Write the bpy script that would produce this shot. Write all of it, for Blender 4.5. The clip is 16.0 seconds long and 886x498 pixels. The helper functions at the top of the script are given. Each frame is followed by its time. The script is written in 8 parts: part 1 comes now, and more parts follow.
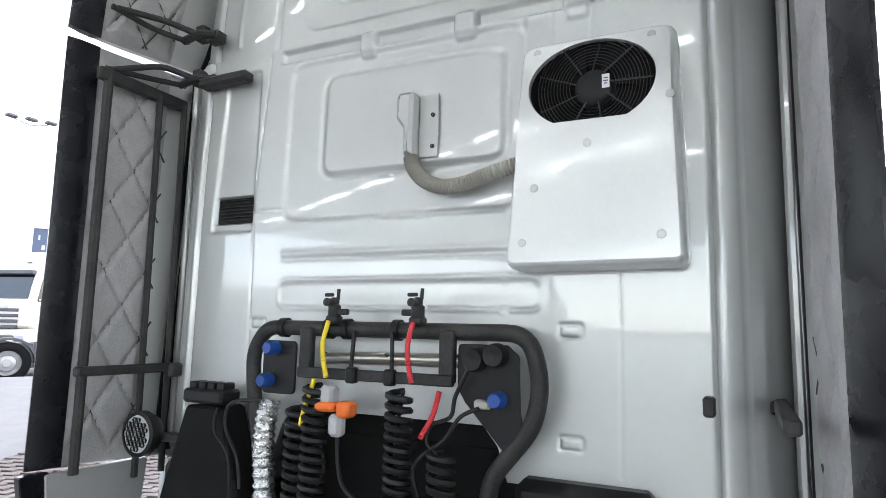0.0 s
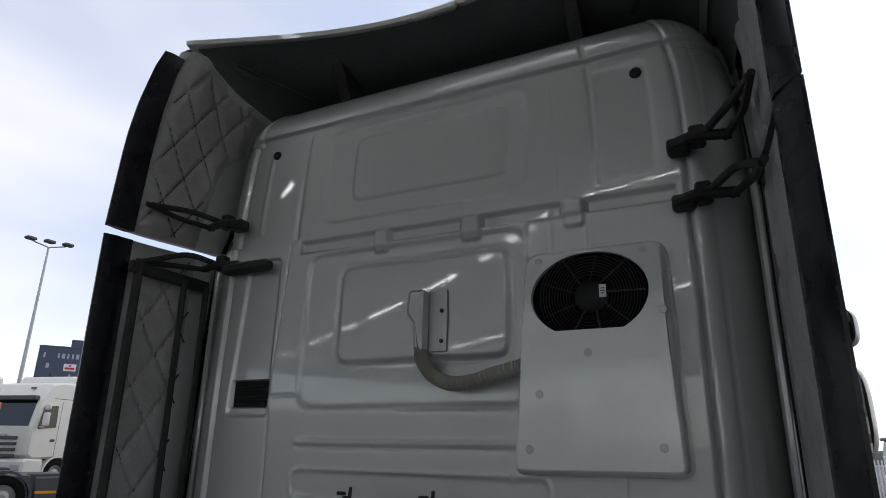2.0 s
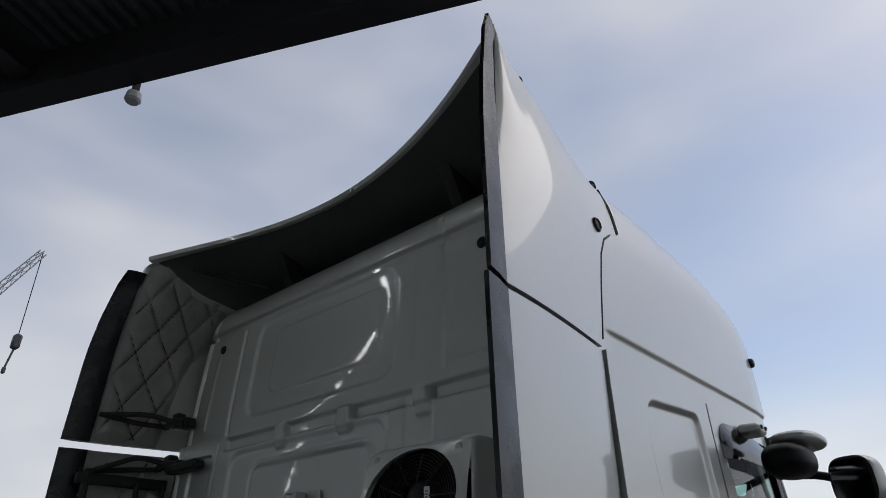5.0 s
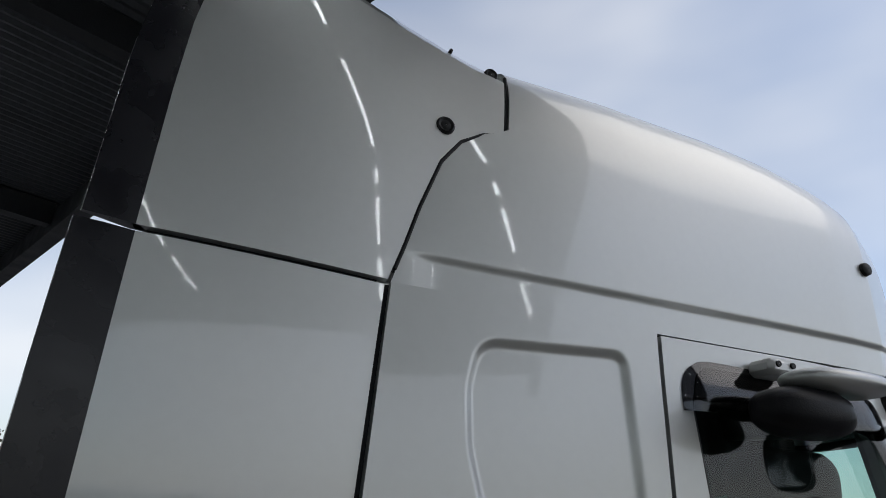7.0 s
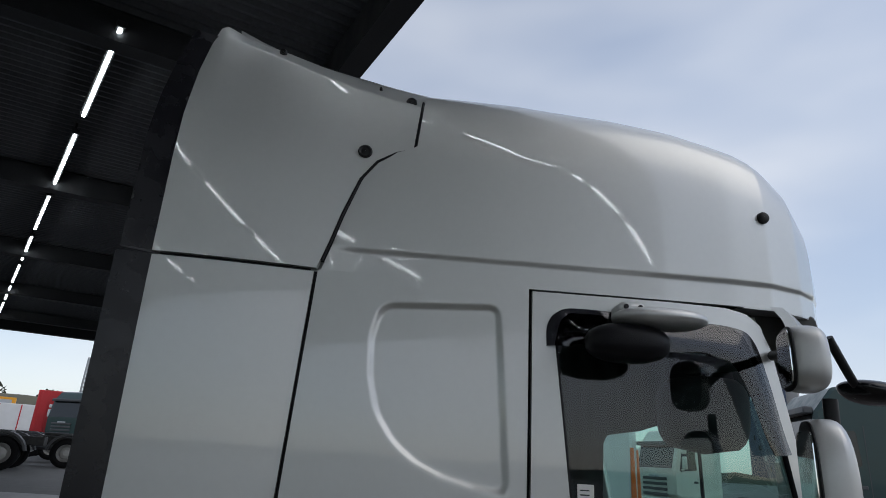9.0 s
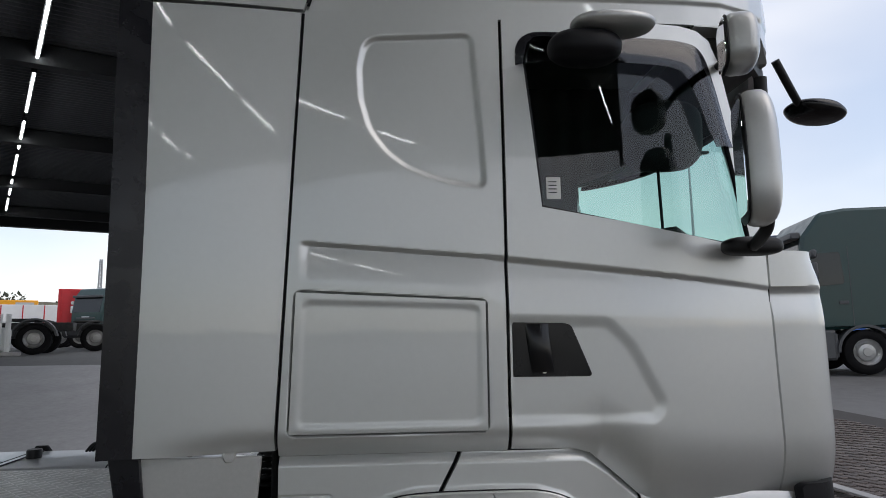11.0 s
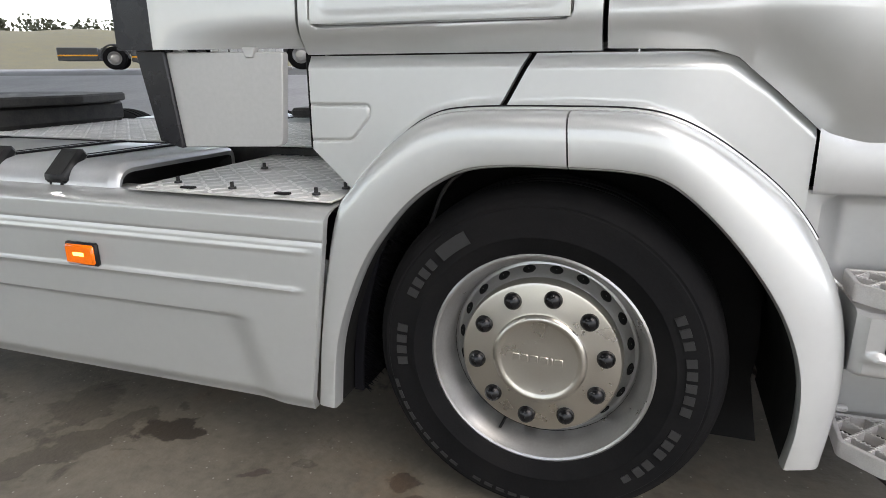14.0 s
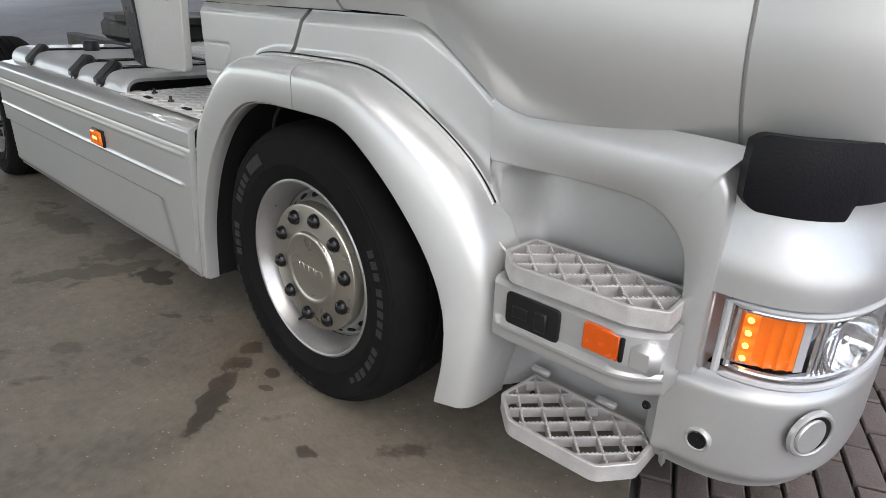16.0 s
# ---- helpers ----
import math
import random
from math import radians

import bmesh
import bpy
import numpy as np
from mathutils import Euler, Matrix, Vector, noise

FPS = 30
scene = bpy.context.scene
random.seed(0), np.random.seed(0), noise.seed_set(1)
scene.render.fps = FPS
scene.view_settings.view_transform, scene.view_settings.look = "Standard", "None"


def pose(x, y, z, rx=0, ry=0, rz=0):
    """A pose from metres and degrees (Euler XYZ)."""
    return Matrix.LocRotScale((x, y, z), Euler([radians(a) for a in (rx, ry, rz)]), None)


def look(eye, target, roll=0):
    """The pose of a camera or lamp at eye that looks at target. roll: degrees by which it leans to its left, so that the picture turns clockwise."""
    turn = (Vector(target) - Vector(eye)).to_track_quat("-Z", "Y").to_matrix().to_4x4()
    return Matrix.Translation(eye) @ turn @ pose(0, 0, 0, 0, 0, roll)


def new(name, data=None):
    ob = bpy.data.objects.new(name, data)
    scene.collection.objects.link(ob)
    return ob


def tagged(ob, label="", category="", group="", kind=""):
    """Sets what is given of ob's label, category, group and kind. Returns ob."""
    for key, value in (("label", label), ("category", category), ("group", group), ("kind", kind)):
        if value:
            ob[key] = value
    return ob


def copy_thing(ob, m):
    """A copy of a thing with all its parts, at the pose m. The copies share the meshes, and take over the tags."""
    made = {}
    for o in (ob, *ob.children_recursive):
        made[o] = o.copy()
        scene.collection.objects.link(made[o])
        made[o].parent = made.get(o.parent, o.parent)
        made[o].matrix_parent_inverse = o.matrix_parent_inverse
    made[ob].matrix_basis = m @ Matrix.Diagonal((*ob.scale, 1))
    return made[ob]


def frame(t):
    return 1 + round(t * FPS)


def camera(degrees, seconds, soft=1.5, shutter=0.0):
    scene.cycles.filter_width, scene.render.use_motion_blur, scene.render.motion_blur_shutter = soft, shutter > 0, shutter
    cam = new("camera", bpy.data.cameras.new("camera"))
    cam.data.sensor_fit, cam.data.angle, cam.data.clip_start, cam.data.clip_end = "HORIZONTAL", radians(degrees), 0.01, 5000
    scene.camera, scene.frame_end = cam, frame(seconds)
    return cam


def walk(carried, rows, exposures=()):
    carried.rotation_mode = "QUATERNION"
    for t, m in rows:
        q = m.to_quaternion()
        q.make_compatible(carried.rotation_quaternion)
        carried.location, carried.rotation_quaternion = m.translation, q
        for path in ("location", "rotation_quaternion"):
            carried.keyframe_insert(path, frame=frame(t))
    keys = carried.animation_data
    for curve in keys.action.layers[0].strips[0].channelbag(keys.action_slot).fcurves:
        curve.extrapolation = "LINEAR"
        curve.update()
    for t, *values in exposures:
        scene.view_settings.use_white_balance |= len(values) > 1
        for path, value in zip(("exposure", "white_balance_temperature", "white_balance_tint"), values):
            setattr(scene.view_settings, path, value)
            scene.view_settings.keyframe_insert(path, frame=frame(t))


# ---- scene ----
cam = camera(70.8, 16.0, 0.8)
PATH = [
    (0, (-2.62, 0.184, 1.849), (-0.833, 1.044, 2.107), 1.4),
    (0.5, (-2.713, 0.166, 1.903), (-0.956, 1.033, 2.302), 1.2),
    (1, (-2.801, 0.129, 1.966), (-1.042, 0.987, 2.38), 1.1),
    (1.5, (-2.837, 0.1, 1.989), (-1.088, 0.959, 2.437), 1.2),
    (2, (-2.775, 0.121, 2.106), (-1.07, 0.974, 2.713), 1.0),
    (2.5, (-2.785, 0.141, 2.244), (-1.11, 0.968, 2.959), 0.6),
    (3, (-2.752, 0.103, 2.335), (-1.087, 0.886, 3.118), 0.6),
    (3.5, (-2.693, -0.079, 2.361), (-1.08, 0.636, 3.303), -0.1),
    (4, (-2.581, -0.343, 2.419), (-1.034, 0.507, 3.36), -1.5),
    (4.5, (-2.433, -0.573, 2.382), (-1.083, 0.548, 3.342), -1.2),
    (5, (-2.251, -0.774, 2.346), (-0.926, 0.38, 3.302), -0.8),
    (5.2, (-2.137, -0.833, 2.341), (-0.814, 0.324, 3.296), -0.8),
    (7.3, (-0.816, -1.442, 2.476), (-0.331, 0.334, 3.257), 3.8),
    (7.5, (-0.725, -1.532, 2.479), (-0.292, 0.244, 3.291), 3.7),
    (8, (-0.519, -1.702, 2.489), (-0.206, 0.085, 3.332), 3.3),
    (8.5, (-0.361, -1.88, 2.418), (-0.205, -0.043, 3.194), 2.7),
    (9, (-0.343, -2.093, 2.352), (-0.216, -0.203, 2.992), 3.6),
    (9.2, (-0.341, -2.157, 2.33), (-0.204, -0.244, 2.898), 3.7),
    (11.3, (-0.274, -2.258, 1.678), (-0.13, -0.271, 1.854), -1.0),
    (11.5, (-0.273, -2.257, 1.676), (-0.127, -0.264, 1.761), -0.9),
    (12, (-0.236, -2.252, 1.697), (-0.116, -0.265, 1.508), -0.7),
    (12.5, (-0.174, -2.244, 1.613), (-0.115, -0.283, 1.229), -0.5),
    (13, (-0.08, -2.112, 1.468), (-0.163, -0.179, 0.964), -0.4),
    (13.5, (0.009, -1.782, 1.243), (-0.334, 0.117, 0.716), -0.6),
    (14, (0.253, -1.581, 1.261), (-0.365, 0.238, 0.704), -0.4),
    (14.5, (0.581, -1.457, 1.333), (-0.218, 0.255, 0.677), 0.3),
    (15, (0.862, -1.291, 1.347), (-0.063, 0.318, 0.601), 0.8),
    (15.5, (1.179, -1.19, 1.338), (0.088, 0.298, 0.567), 1.6),
    (16, (1.588, -1.124, 1.359), (0.346, 0.245, 0.595), 2.0),
]
EXPOSURES = [(0, 2.85, 6650, 13), (0.3, 2.1, 6650, 13), (0.6, 1.52, 6700, 14), (1.0, 0.72, 6700, 14), (1.5, 0.55, 6700, 14), (2.0, 0.42, 6700, 14), (3.0, 0.04, 6800, 13), (4.0, -0.24, 6950, 13), (4.6, -0.3, 6600, 12), (5.2, -0.3, 6600, 12), (7.3, 0.1, 6500, 10), (9.2, 0.05, 6400, 10), (11.3, 0.4, 6800, 12), (12.0, 0.45, 6900, 12), (12.5, 0.74, 6900, 12), (13.5, 1.55, 7000, 13), (14.5, 1.85, 7000, 13), (15.2, 1.75, 7000, 13), (16, 1.6, 7000, 13)]
walk(cam, [(t, look(e, g, r)) for t, e, g, r in PATH], EXPOSURES)

# ---- light: an overcast sky, thin bright cloud ----
world = bpy.data.worlds.new("sky")
scene.world = world
world.use_nodes = True
nt = world.node_tree
nt.nodes.clear()


def wnode(kind, **kw):
    n = nt.nodes.new(kind)
    for k, v in kw.items():
        n.inputs[k].default_value = v
    return n


out = wnode("ShaderNodeOutputWorld")
sky = wnode("ShaderNodeTexSky")
sky.sky_type, sky.sun_disc = "NISHITA", False
sky.sun_elevation, sky.sun_rotation = radians(48), radians(120)
bg_sky = wnode("ShaderNodeBackground", Strength=0.15)
nt.links.new(sky.outputs[0], bg_sky.inputs[0])
# cloud cover
coord = wnode("ShaderNodeTexCoord")
squash = wnode("ShaderNodeMapping")
squash.inputs["Scale"].default_value = (1.0, 1.0, 2.6)
nt.links.new(coord.outputs["Generated"], squash.inputs[0])
cloud = wnode("ShaderNodeTexNoise", Scale=1.3, Detail=3.5, Roughness=0.42, Distortion=0.2)
nt.links.new(squash.outputs[0], cloud.inputs["Vector"])
cover = wnode("ShaderNodeValToRGB")
cover.color_ramp.elements[0].position, cover.color_ramp.elements[1].position = 0.33, 0.74
cover.color_ramp.elements[0].color, cover.color_ramp.elements[1].color = (0.22, 0.22, 0.22, 1), (0.97, 0.97, 0.97, 1)
nt.links.new(cloud.outputs["Fac"], cover.inputs[0])
shade = wnode("ShaderNodeTexNoise", Scale=2.2, Detail=3.0, Roughness=0.45)
nt.links.new(squash.outputs[0], shade.inputs["Vector"])
tone = wnode("ShaderNodeValToRGB")
tone.color_ramp.elements[0].position, tone.color_ramp.elements[1].position = 0.3, 0.75
tone.color_ramp.elements[0].color, tone.color_ramp.elements[1].color = (0.60, 0.66, 0.77, 1), (0.97, 0.97, 0.97, 1)
nt.links.new(shade.outputs["Fac"], tone.inputs[0])
bg_cloud = wnode("ShaderNodeBackground", Strength=1.0)
nt.links.new(tone.outputs[0], bg_cloud.inputs[0])
mix = wnode("ShaderNodeMixShader")
nt.links.new(cover.outputs[0], mix.inputs[0])
nt.links.new(bg_sky.outputs[0], mix.inputs[1])
nt.links.new(bg_cloud.outputs[0], mix.inputs[2])
nt.links.new(mix.outputs[0], out.inputs[0])

sun = new("sun", bpy.data.lights.new("sun", "SUN"))
sun.data.energy, sun.data.angle, sun.data.color = 0.35, radians(40), (1.0, 0.95, 0.88)
sun.matrix_world = look((30, -20, 40), (0, 0, 0))

# ---- materials ----
def mat(name, color, rough=0.5, metal=0.0, var=0.08, scale=6.0, bump=0.0, bscale=60.0, coat=0.0, coat_rough=0.05, dirt=None, dirt_amount=0.0, dirt_scale=2.5, emit=None, strength=0.0, rvar=0.08, spec=0.5):
    """Principled paint, plastic, metal or stone with grain at two scales, optional bump and stains."""
    m = bpy.data.materials.new(name)
    m.use_nodes = True
    t = m.node_tree
    b = t.nodes["Principled BSDF"]
    tc = t.nodes.new("ShaderNodeTexCoord")
    n1 = t.nodes.new("ShaderNodeTexNoise")
    n1.inputs["Scale"].default_value, n1.inputs["Detail"].default_value = scale, 6
    t.links.new(tc.outputs["Object"], n1.inputs["Vector"])
    n2 = t.nodes.new("ShaderNodeTexNoise")
    n2.inputs["Scale"].default_value, n2.inputs["Detail"].default_value = scale * 14, 3
    t.links.new(tc.outputs["Object"], n2.inputs["Vector"])
    add = t.nodes.new("ShaderNodeMath")
    add.operation = "ADD"
    t.links.new(n1.outputs["Fac"], add.inputs[0])
    t.links.new(n2.outputs["Fac"], add.inputs[1])
    ramp = t.nodes.new("ShaderNodeMapRange")
    ramp.inputs[1].default_value, ramp.inputs[2].default_value = 0.6, 1.4
    ramp.inputs[3].default_value, ramp.inputs[4].default_value = 1 - var, 1 + var
    t.links.new(add.outputs[0], ramp.inputs[0])
    mul = t.nodes.new("ShaderNodeMix")
    mul.data_type, mul.blend_type = "RGBA", "MULTIPLY"
    mul.inputs["Factor"].default_value = 1.0
    mul.inputs["A"].default_value = (*color, 1)
    t.links.new(ramp.outputs[0], mul.inputs["B"])
    col = mul.outputs["Result"]
    if dirt:
        n3 = t.nodes.new("ShaderNodeTexNoise")
        n3.inputs["Scale"].default_value, n3.inputs["Detail"].default_value, n3.inputs["Roughness"].default_value = dirt_scale, 8, 0.65
        t.links.new(tc.outputs["Object"], n3.inputs["Vector"])
        r3 = t.nodes.new("ShaderNodeMapRange")
        r3.inputs[1].default_value, r3.inputs[2].default_value = 0.42, 0.80
        r3.inputs[3].default_value, r3.inputs[4].default_value = 0.0, dirt_amount
        t.links.new(n3.outputs["Fac"], r3.inputs[0])
        mx = t.nodes.new("ShaderNodeMix")
        mx.data_type = "RGBA"
        mx.inputs["B"].default_value = (*dirt, 1)
        t.links.new(r3.outputs[0], mx.inputs["Factor"])
        t.links.new(col, mx.inputs["A"])
        col = mx.outputs["Result"]
    t.links.new(col, b.inputs["Base Color"])
    rr = t.nodes.new("ShaderNodeMapRange")
    rr.inputs[1].default_value, rr.inputs[2].default_value = 0.3, 0.7
    rr.inputs[3].default_value, rr.inputs[4].default_value = max(0.02, rough - rvar), min(1, rough + rvar)
    t.links.new(n1.outputs["Fac"], rr.inputs[0])
    t.links.new(rr.outputs[0], b.inputs["Roughness"])
    b.inputs["Metallic"].default_value = metal
    b.inputs["Specular IOR Level"].default_value = spec
    b.inputs["Coat Weight"].default_value, b.inputs["Coat Roughness"].default_value = coat, coat_rough
    if bump:
        nb = t.nodes.new("ShaderNodeTexNoise")
        nb.inputs["Scale"].default_value, nb.inputs["Detail"].default_value = bscale, 5
        t.links.new(tc.outputs["Object"], nb.inputs["Vector"])
        bp = t.nodes.new("ShaderNodeBump")
        bp.inputs["Strength"].default_value, bp.inputs["Distance"].default_value = bump, 0.01
        t.links.new(nb.outputs["Fac"], bp.inputs["Height"])
        t.links.new(bp.outputs[0], b.inputs["Normal"])
    if emit:
        b.inputs["Emission Color"].default_value, b.inputs["Emission Strength"].default_value = (*emit, 1), strength
    return m


def glass(name, color, rough=0.0):
    m = bpy.data.materials.new(name)
    m.use_nodes = True
    t = m.node_tree
    t.nodes.remove(t.nodes["Principled BSDF"])
    see = t.nodes.new("ShaderNodeBsdfTransparent")
    see.inputs[0].default_value = (*color, 1)
    shine = t.nodes.new("ShaderNodeBsdfGlossy")
    shine.inputs["Roughness"].default_value = rough
    face = t.nodes.new("ShaderNodeLayerWeight")
    face.inputs[0].default_value = 0.5
    power = t.nodes.new("ShaderNodeMath")
    power.operation = "POWER"
    power.inputs[1].default_value = 5.0
    t.links.new(face.outputs["Facing"], power.inputs[0])
    fres = t.nodes.new("ShaderNodeMath")
    fres.operation = "MULTIPLY_ADD"
    fres.inputs[1].default_value, fres.inputs[2].default_value = 0.92, 0.06
    t.links.new(power.outputs[0], fres.inputs[0])
    mx = t.nodes.new("ShaderNodeMixShader")
    t.links.new(fres.outputs[0], mx.inputs[0])
    t.links.new(see.outputs[0], mx.inputs[1])
    t.links.new(shine.outputs[0], mx.inputs[2])
    t.links.new(mx.outputs[0], t.nodes["Material Output"].inputs[0])
    return m


SILVER = mat("silver_paint", (0.56, 0.57, 0.56), 0.43, 0.60, 0.02, 3.0, 0.0, 900.0, coat=1.0, coat_rough=0.035, rvar=0.02)
SILVER.node_tree.nodes["Principled BSDF"].inputs["Coat IOR"].default_value = 1.55
SILVER_PLASTIC = mat("silver_plastic", (0.50, 0.505, 0.50), 0.38, 0.6, 0.03, 5.0, 0.0, 500.0, coat=0.3, coat_rough=0.15, dirt=(0.36, 0.35, 0.33), dirt_amount=0.12)
SILVER_DULL = mat("dull_silver_plastic", (0.46, 0.46, 0.45), 0.45, 0.35, 0.06, 5.0, 0.05, 300.0, dirt=(0.28, 0.27, 0.25), dirt_amount=0.25)
# cooler cover: same silver, made lighter for the light its tilted front catches
COOLER = mat("cooler_silver", (0.70, 0.71, 0.70), 0.36, 0.4, 0.03, 5.0, 0.0, 500.0, coat=0.8, coat_rough=0.06, dirt=(0.40, 0.39, 0.36), dirt_amount=0.10)
QUILT = mat("padded_lining", (0.37, 0.36, 0.355), 0.62, 0.1, 0.14, 9.0, 0.2, 120.0, dirt=(0.10, 0.10, 0.095), dirt_amount=0.45, dirt_scale=4.0)
STITCH = mat("dark_cord", (0.05, 0.05, 0.048), 0.8, 0.0, 0.1, 20.0)
SPOILER_IN = mat("spoiler_underside", (0.10, 0.105, 0.105), 0.6, 0.0, 0.2, 5.0, 0.1, 80.0, spec=0.25)
EDGE_RUBBER = mat("smooth_edge_rubber", (0.008, 0.008, 0.011), 0.27, 0.0, 0.15, 12.0, 0.02, 90.0, spec=0.35)
RUBBER = mat("black_rubber", (0.006, 0.006, 0.008), 0.45, 0.0, 0.2, 12.0, 0.1, 200.0, spec=0.2)
BLACK = mat("black_plastic", (0.012, 0.012, 0.013), 0.42, 0.0, 0.2, 8.0, 0.06, 260.0, spec=0.25)
BLACK_STEEL = mat("black_painted_steel", (0.028, 0.028, 0.029), 0.48, 0.15, 0.3, 7.0, 0.1, 160.0, dirt=(0.13, 0.12, 0.10), dirt_amount=0.3, dirt_scale=9.0, spec=0.25)
GUARD = mat("grey_wire", (0.026, 0.026, 0.027), 0.4, 0.3)
# near-black for dark parts, and for gaps whose shade is put in as colour
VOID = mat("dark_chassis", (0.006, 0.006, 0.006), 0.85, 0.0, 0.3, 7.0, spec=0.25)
TYRE = mat("tyre_rubber", (0.006, 0.006, 0.0065), 0.82, 0.0, 0.22, 9.0, 0.12, 140.0, dirt=(0.02, 0.018, 0.017), dirt_amount=0.4, dirt_scale=5.0, spec=0.12)
TYRE_MARK = mat("tyre_lettering", (0.016, 0.016, 0.0165), 0.65, 0.0, 0.3, 30.0)
RIM = mat("silver_rim", (0.40, 0.40, 0.395), 0.34, 0.75, 0.08, 10.0, 0.04, 300.0, coat=0.15, dirt=(0.20, 0.17, 0.13), dirt_amount=0.35, dirt_scale=7.0)
STAINLESS = mat("brushed_stainless", (0.55, 0.525, 0.475), 0.30, 0.95, 0.03, 14.0, 0.015, 400.0, dirt=(0.30, 0.26, 0.20), dirt_amount=0.06, dirt_scale=5.0, rvar=0.04)
ALU = mat("worn_aluminium", (0.86, 0.85, 0.835), 0.5, 0.1, 0.12, 20.0, 0.1, 250.0, dirt=(0.16, 0.14, 0.12), dirt_amount=0.55, dirt_scale=9.0)
ALU_DIRTY = mat("dirty_aluminium", (0.60, 0.595, 0.58), 0.45, 0.25, 0.2, 14.0, 0.1, 250.0, dirt=(0.16, 0.15, 0.135), dirt_amount=0.5, dirt_scale=7.0)
ALU_CAST = mat("cast_aluminium", (0.56, 0.55, 0.54), 0.55, 0.55, 0.12, 25.0, 0.2, 320.0, dirt=(0.24, 0.22, 0.20), dirt_amount=0.4, dirt_scale=14.0)
TANK = mat("silver_tank", (0.50, 0.51, 0.52), 0.36, 0.45, 0.05, 6.0, 0.02, 300.0, coat=0.3, dirt=(0.25, 0.24, 0.22), dirt_amount=0.2)
ORANGE = mat("amber_lens", (0.80, 0.15, 0.005), 0.2, 0.0, 0.1, 40.0, coat=0.4, emit=(1.0, 0.20, 0.01), strength=0.07)
ORANGE_LIT = mat("amber_lit", (0.9, 0.3, 0.02), 0.2, emit=(1.0, 0.42, 0.08), strength=2.2)
ORANGE_DULL = mat("amber_reflector", (0.62, 0.085, 0.004), 0.22, 0.0, 0.12, 40.0, coat=0.3)
YELLOW = mat("yellow_hose", (0.75, 0.58, 0.02), 0.45)
RED = mat("red_hose", (0.62, 0.03, 0.04), 0.45)
CAP = mat("glossy_black_cap", (0.006, 0.006, 0.007), 0.22, 0.0, 0.1, 10.0, spec=0.35)
CHROME = mat("chrome_reflector", (0.82, 0.83, 0.84), 0.12, 0.9, 0.03, 10.0)
BLUE = mat("blue_plug", (0.012, 0.06, 0.26), 0.4)
ORANGE_PLUG = mat("orange_plug", (0.80, 0.16, 0.02), 0.45)
GREY_PLUG = mat("grey_plug", (0.42, 0.43, 0.44), 0.5)
HOSE = mat("beige_conduit", (0.34, 0.325, 0.285), 0.5, 0.0, 0.15, 12.0)
FOIL = mat("crumpled_foil", (0.72, 0.72, 0.72), 0.25, 0.95, 0.15, 30.0, 0.6, 90.0)
CREAM = mat("cream_paint", (0.72, 0.70, 0.62), 0.35, 0.0, 0.05, 5.0, coat=0.3, dirt=(0.35, 0.33, 0.30), dirt_amount=0.2)
WHITE = mat("white_paint", (0.74, 0.74, 0.72), 0.35, 0.0, 0.05, 5.0, coat=0.3, dirt=(0.35, 0.33, 0.30), dirt_amount=0.2)
GREEN = mat("dark_green_paint", (0.006, 0.034, 0.032), 0.4, 0.0, 0.1, 4.0, coat=0.2)
DARK_GREY = mat("dark_grey_plastic", (0.06, 0.062, 0.065), 0.5, 0.0, 0.15, 4.0)
YELLOW_PAINT = mat("yellow_orange_paint", (0.82, 0.36, 0.01), 0.4, 0.0, 0.08, 3.0)
RED_PAINT = mat("red_paint", (0.50, 0.02, 0.025), 0.4, 0.0, 0.1, 3.0)
BLUE_PAINT = mat("blue_paint", (0.01, 0.10, 0.42), 0.4, 0.0, 0.1, 3.0)
NAVY = mat("navy_cladding", (0.055, 0.075, 0.12), 0.5, 0.1, 0.08, 2.0)
FENCE_M = mat("white_steel", (0.70, 0.70, 0.69), 0.45, 0.2, 0.08, 8.0)
CONCRETE_M = mat("grey_render", (0.34, 0.33, 0.32), 0.85, 0.0, 0.1, 2.0, 0.1, 60.0)
MAST_M = mat("galvanised_steel", (0.40, 0.41, 0.42), 0.4, 0.8, 0.08, 5.0)
CANOPY_STEEL = mat("dark_canopy_steel", (0.022, 0.023, 0.025), 0.5, 0.2, 0.2, 3.0, spec=0.25)
CANOPY_DECK = mat("canopy_sheeting", (0.06, 0.064, 0.070), 0.45, 0.2, 0.3, 1.5, dirt=(0.06, 0.06, 0.06), dirt_amount=0.4, spec=0.25)
TUBE = mat("fluorescent_tube", (0.9, 0.95, 1.0), 0.3, emit=(0.90, 0.97, 1.0), strength=13.0)
SEAT = mat("seat_cloth", (0.03, 0.031, 0.034), 0.9, 0.0, 0.1, 6.0)
TRIM_IN = mat("cab_trim", (0.06, 0.06, 0.058), 0.75, 0.0, 0.1, 10.0)
LABEL_M = mat("white_label", (0.75, 0.75, 0.73), 0.5)
MIRROR_G = mat("mirror_glass", (0.85, 0.86, 0.87), 0.02, 1.0, 0.0)
PANE = glass("tinted_pane", (0.62, 0.80, 0.76))
DEFLECT = glass("smoked_acrylic", (0.42, 0.42, 0.44), 0.02)
CLEAR = glass("clear_lens", (0.95, 0.96, 0.97))
LEAF = mat("hedge_leaf", (0.035, 0.04, 0.022), 0.8, 0.0, 0.4, 3.0)
GRASS_M = mat("dry_grass", (0.10, 0.088, 0.045), 0.9, 0.0, 0.35, 0.4)


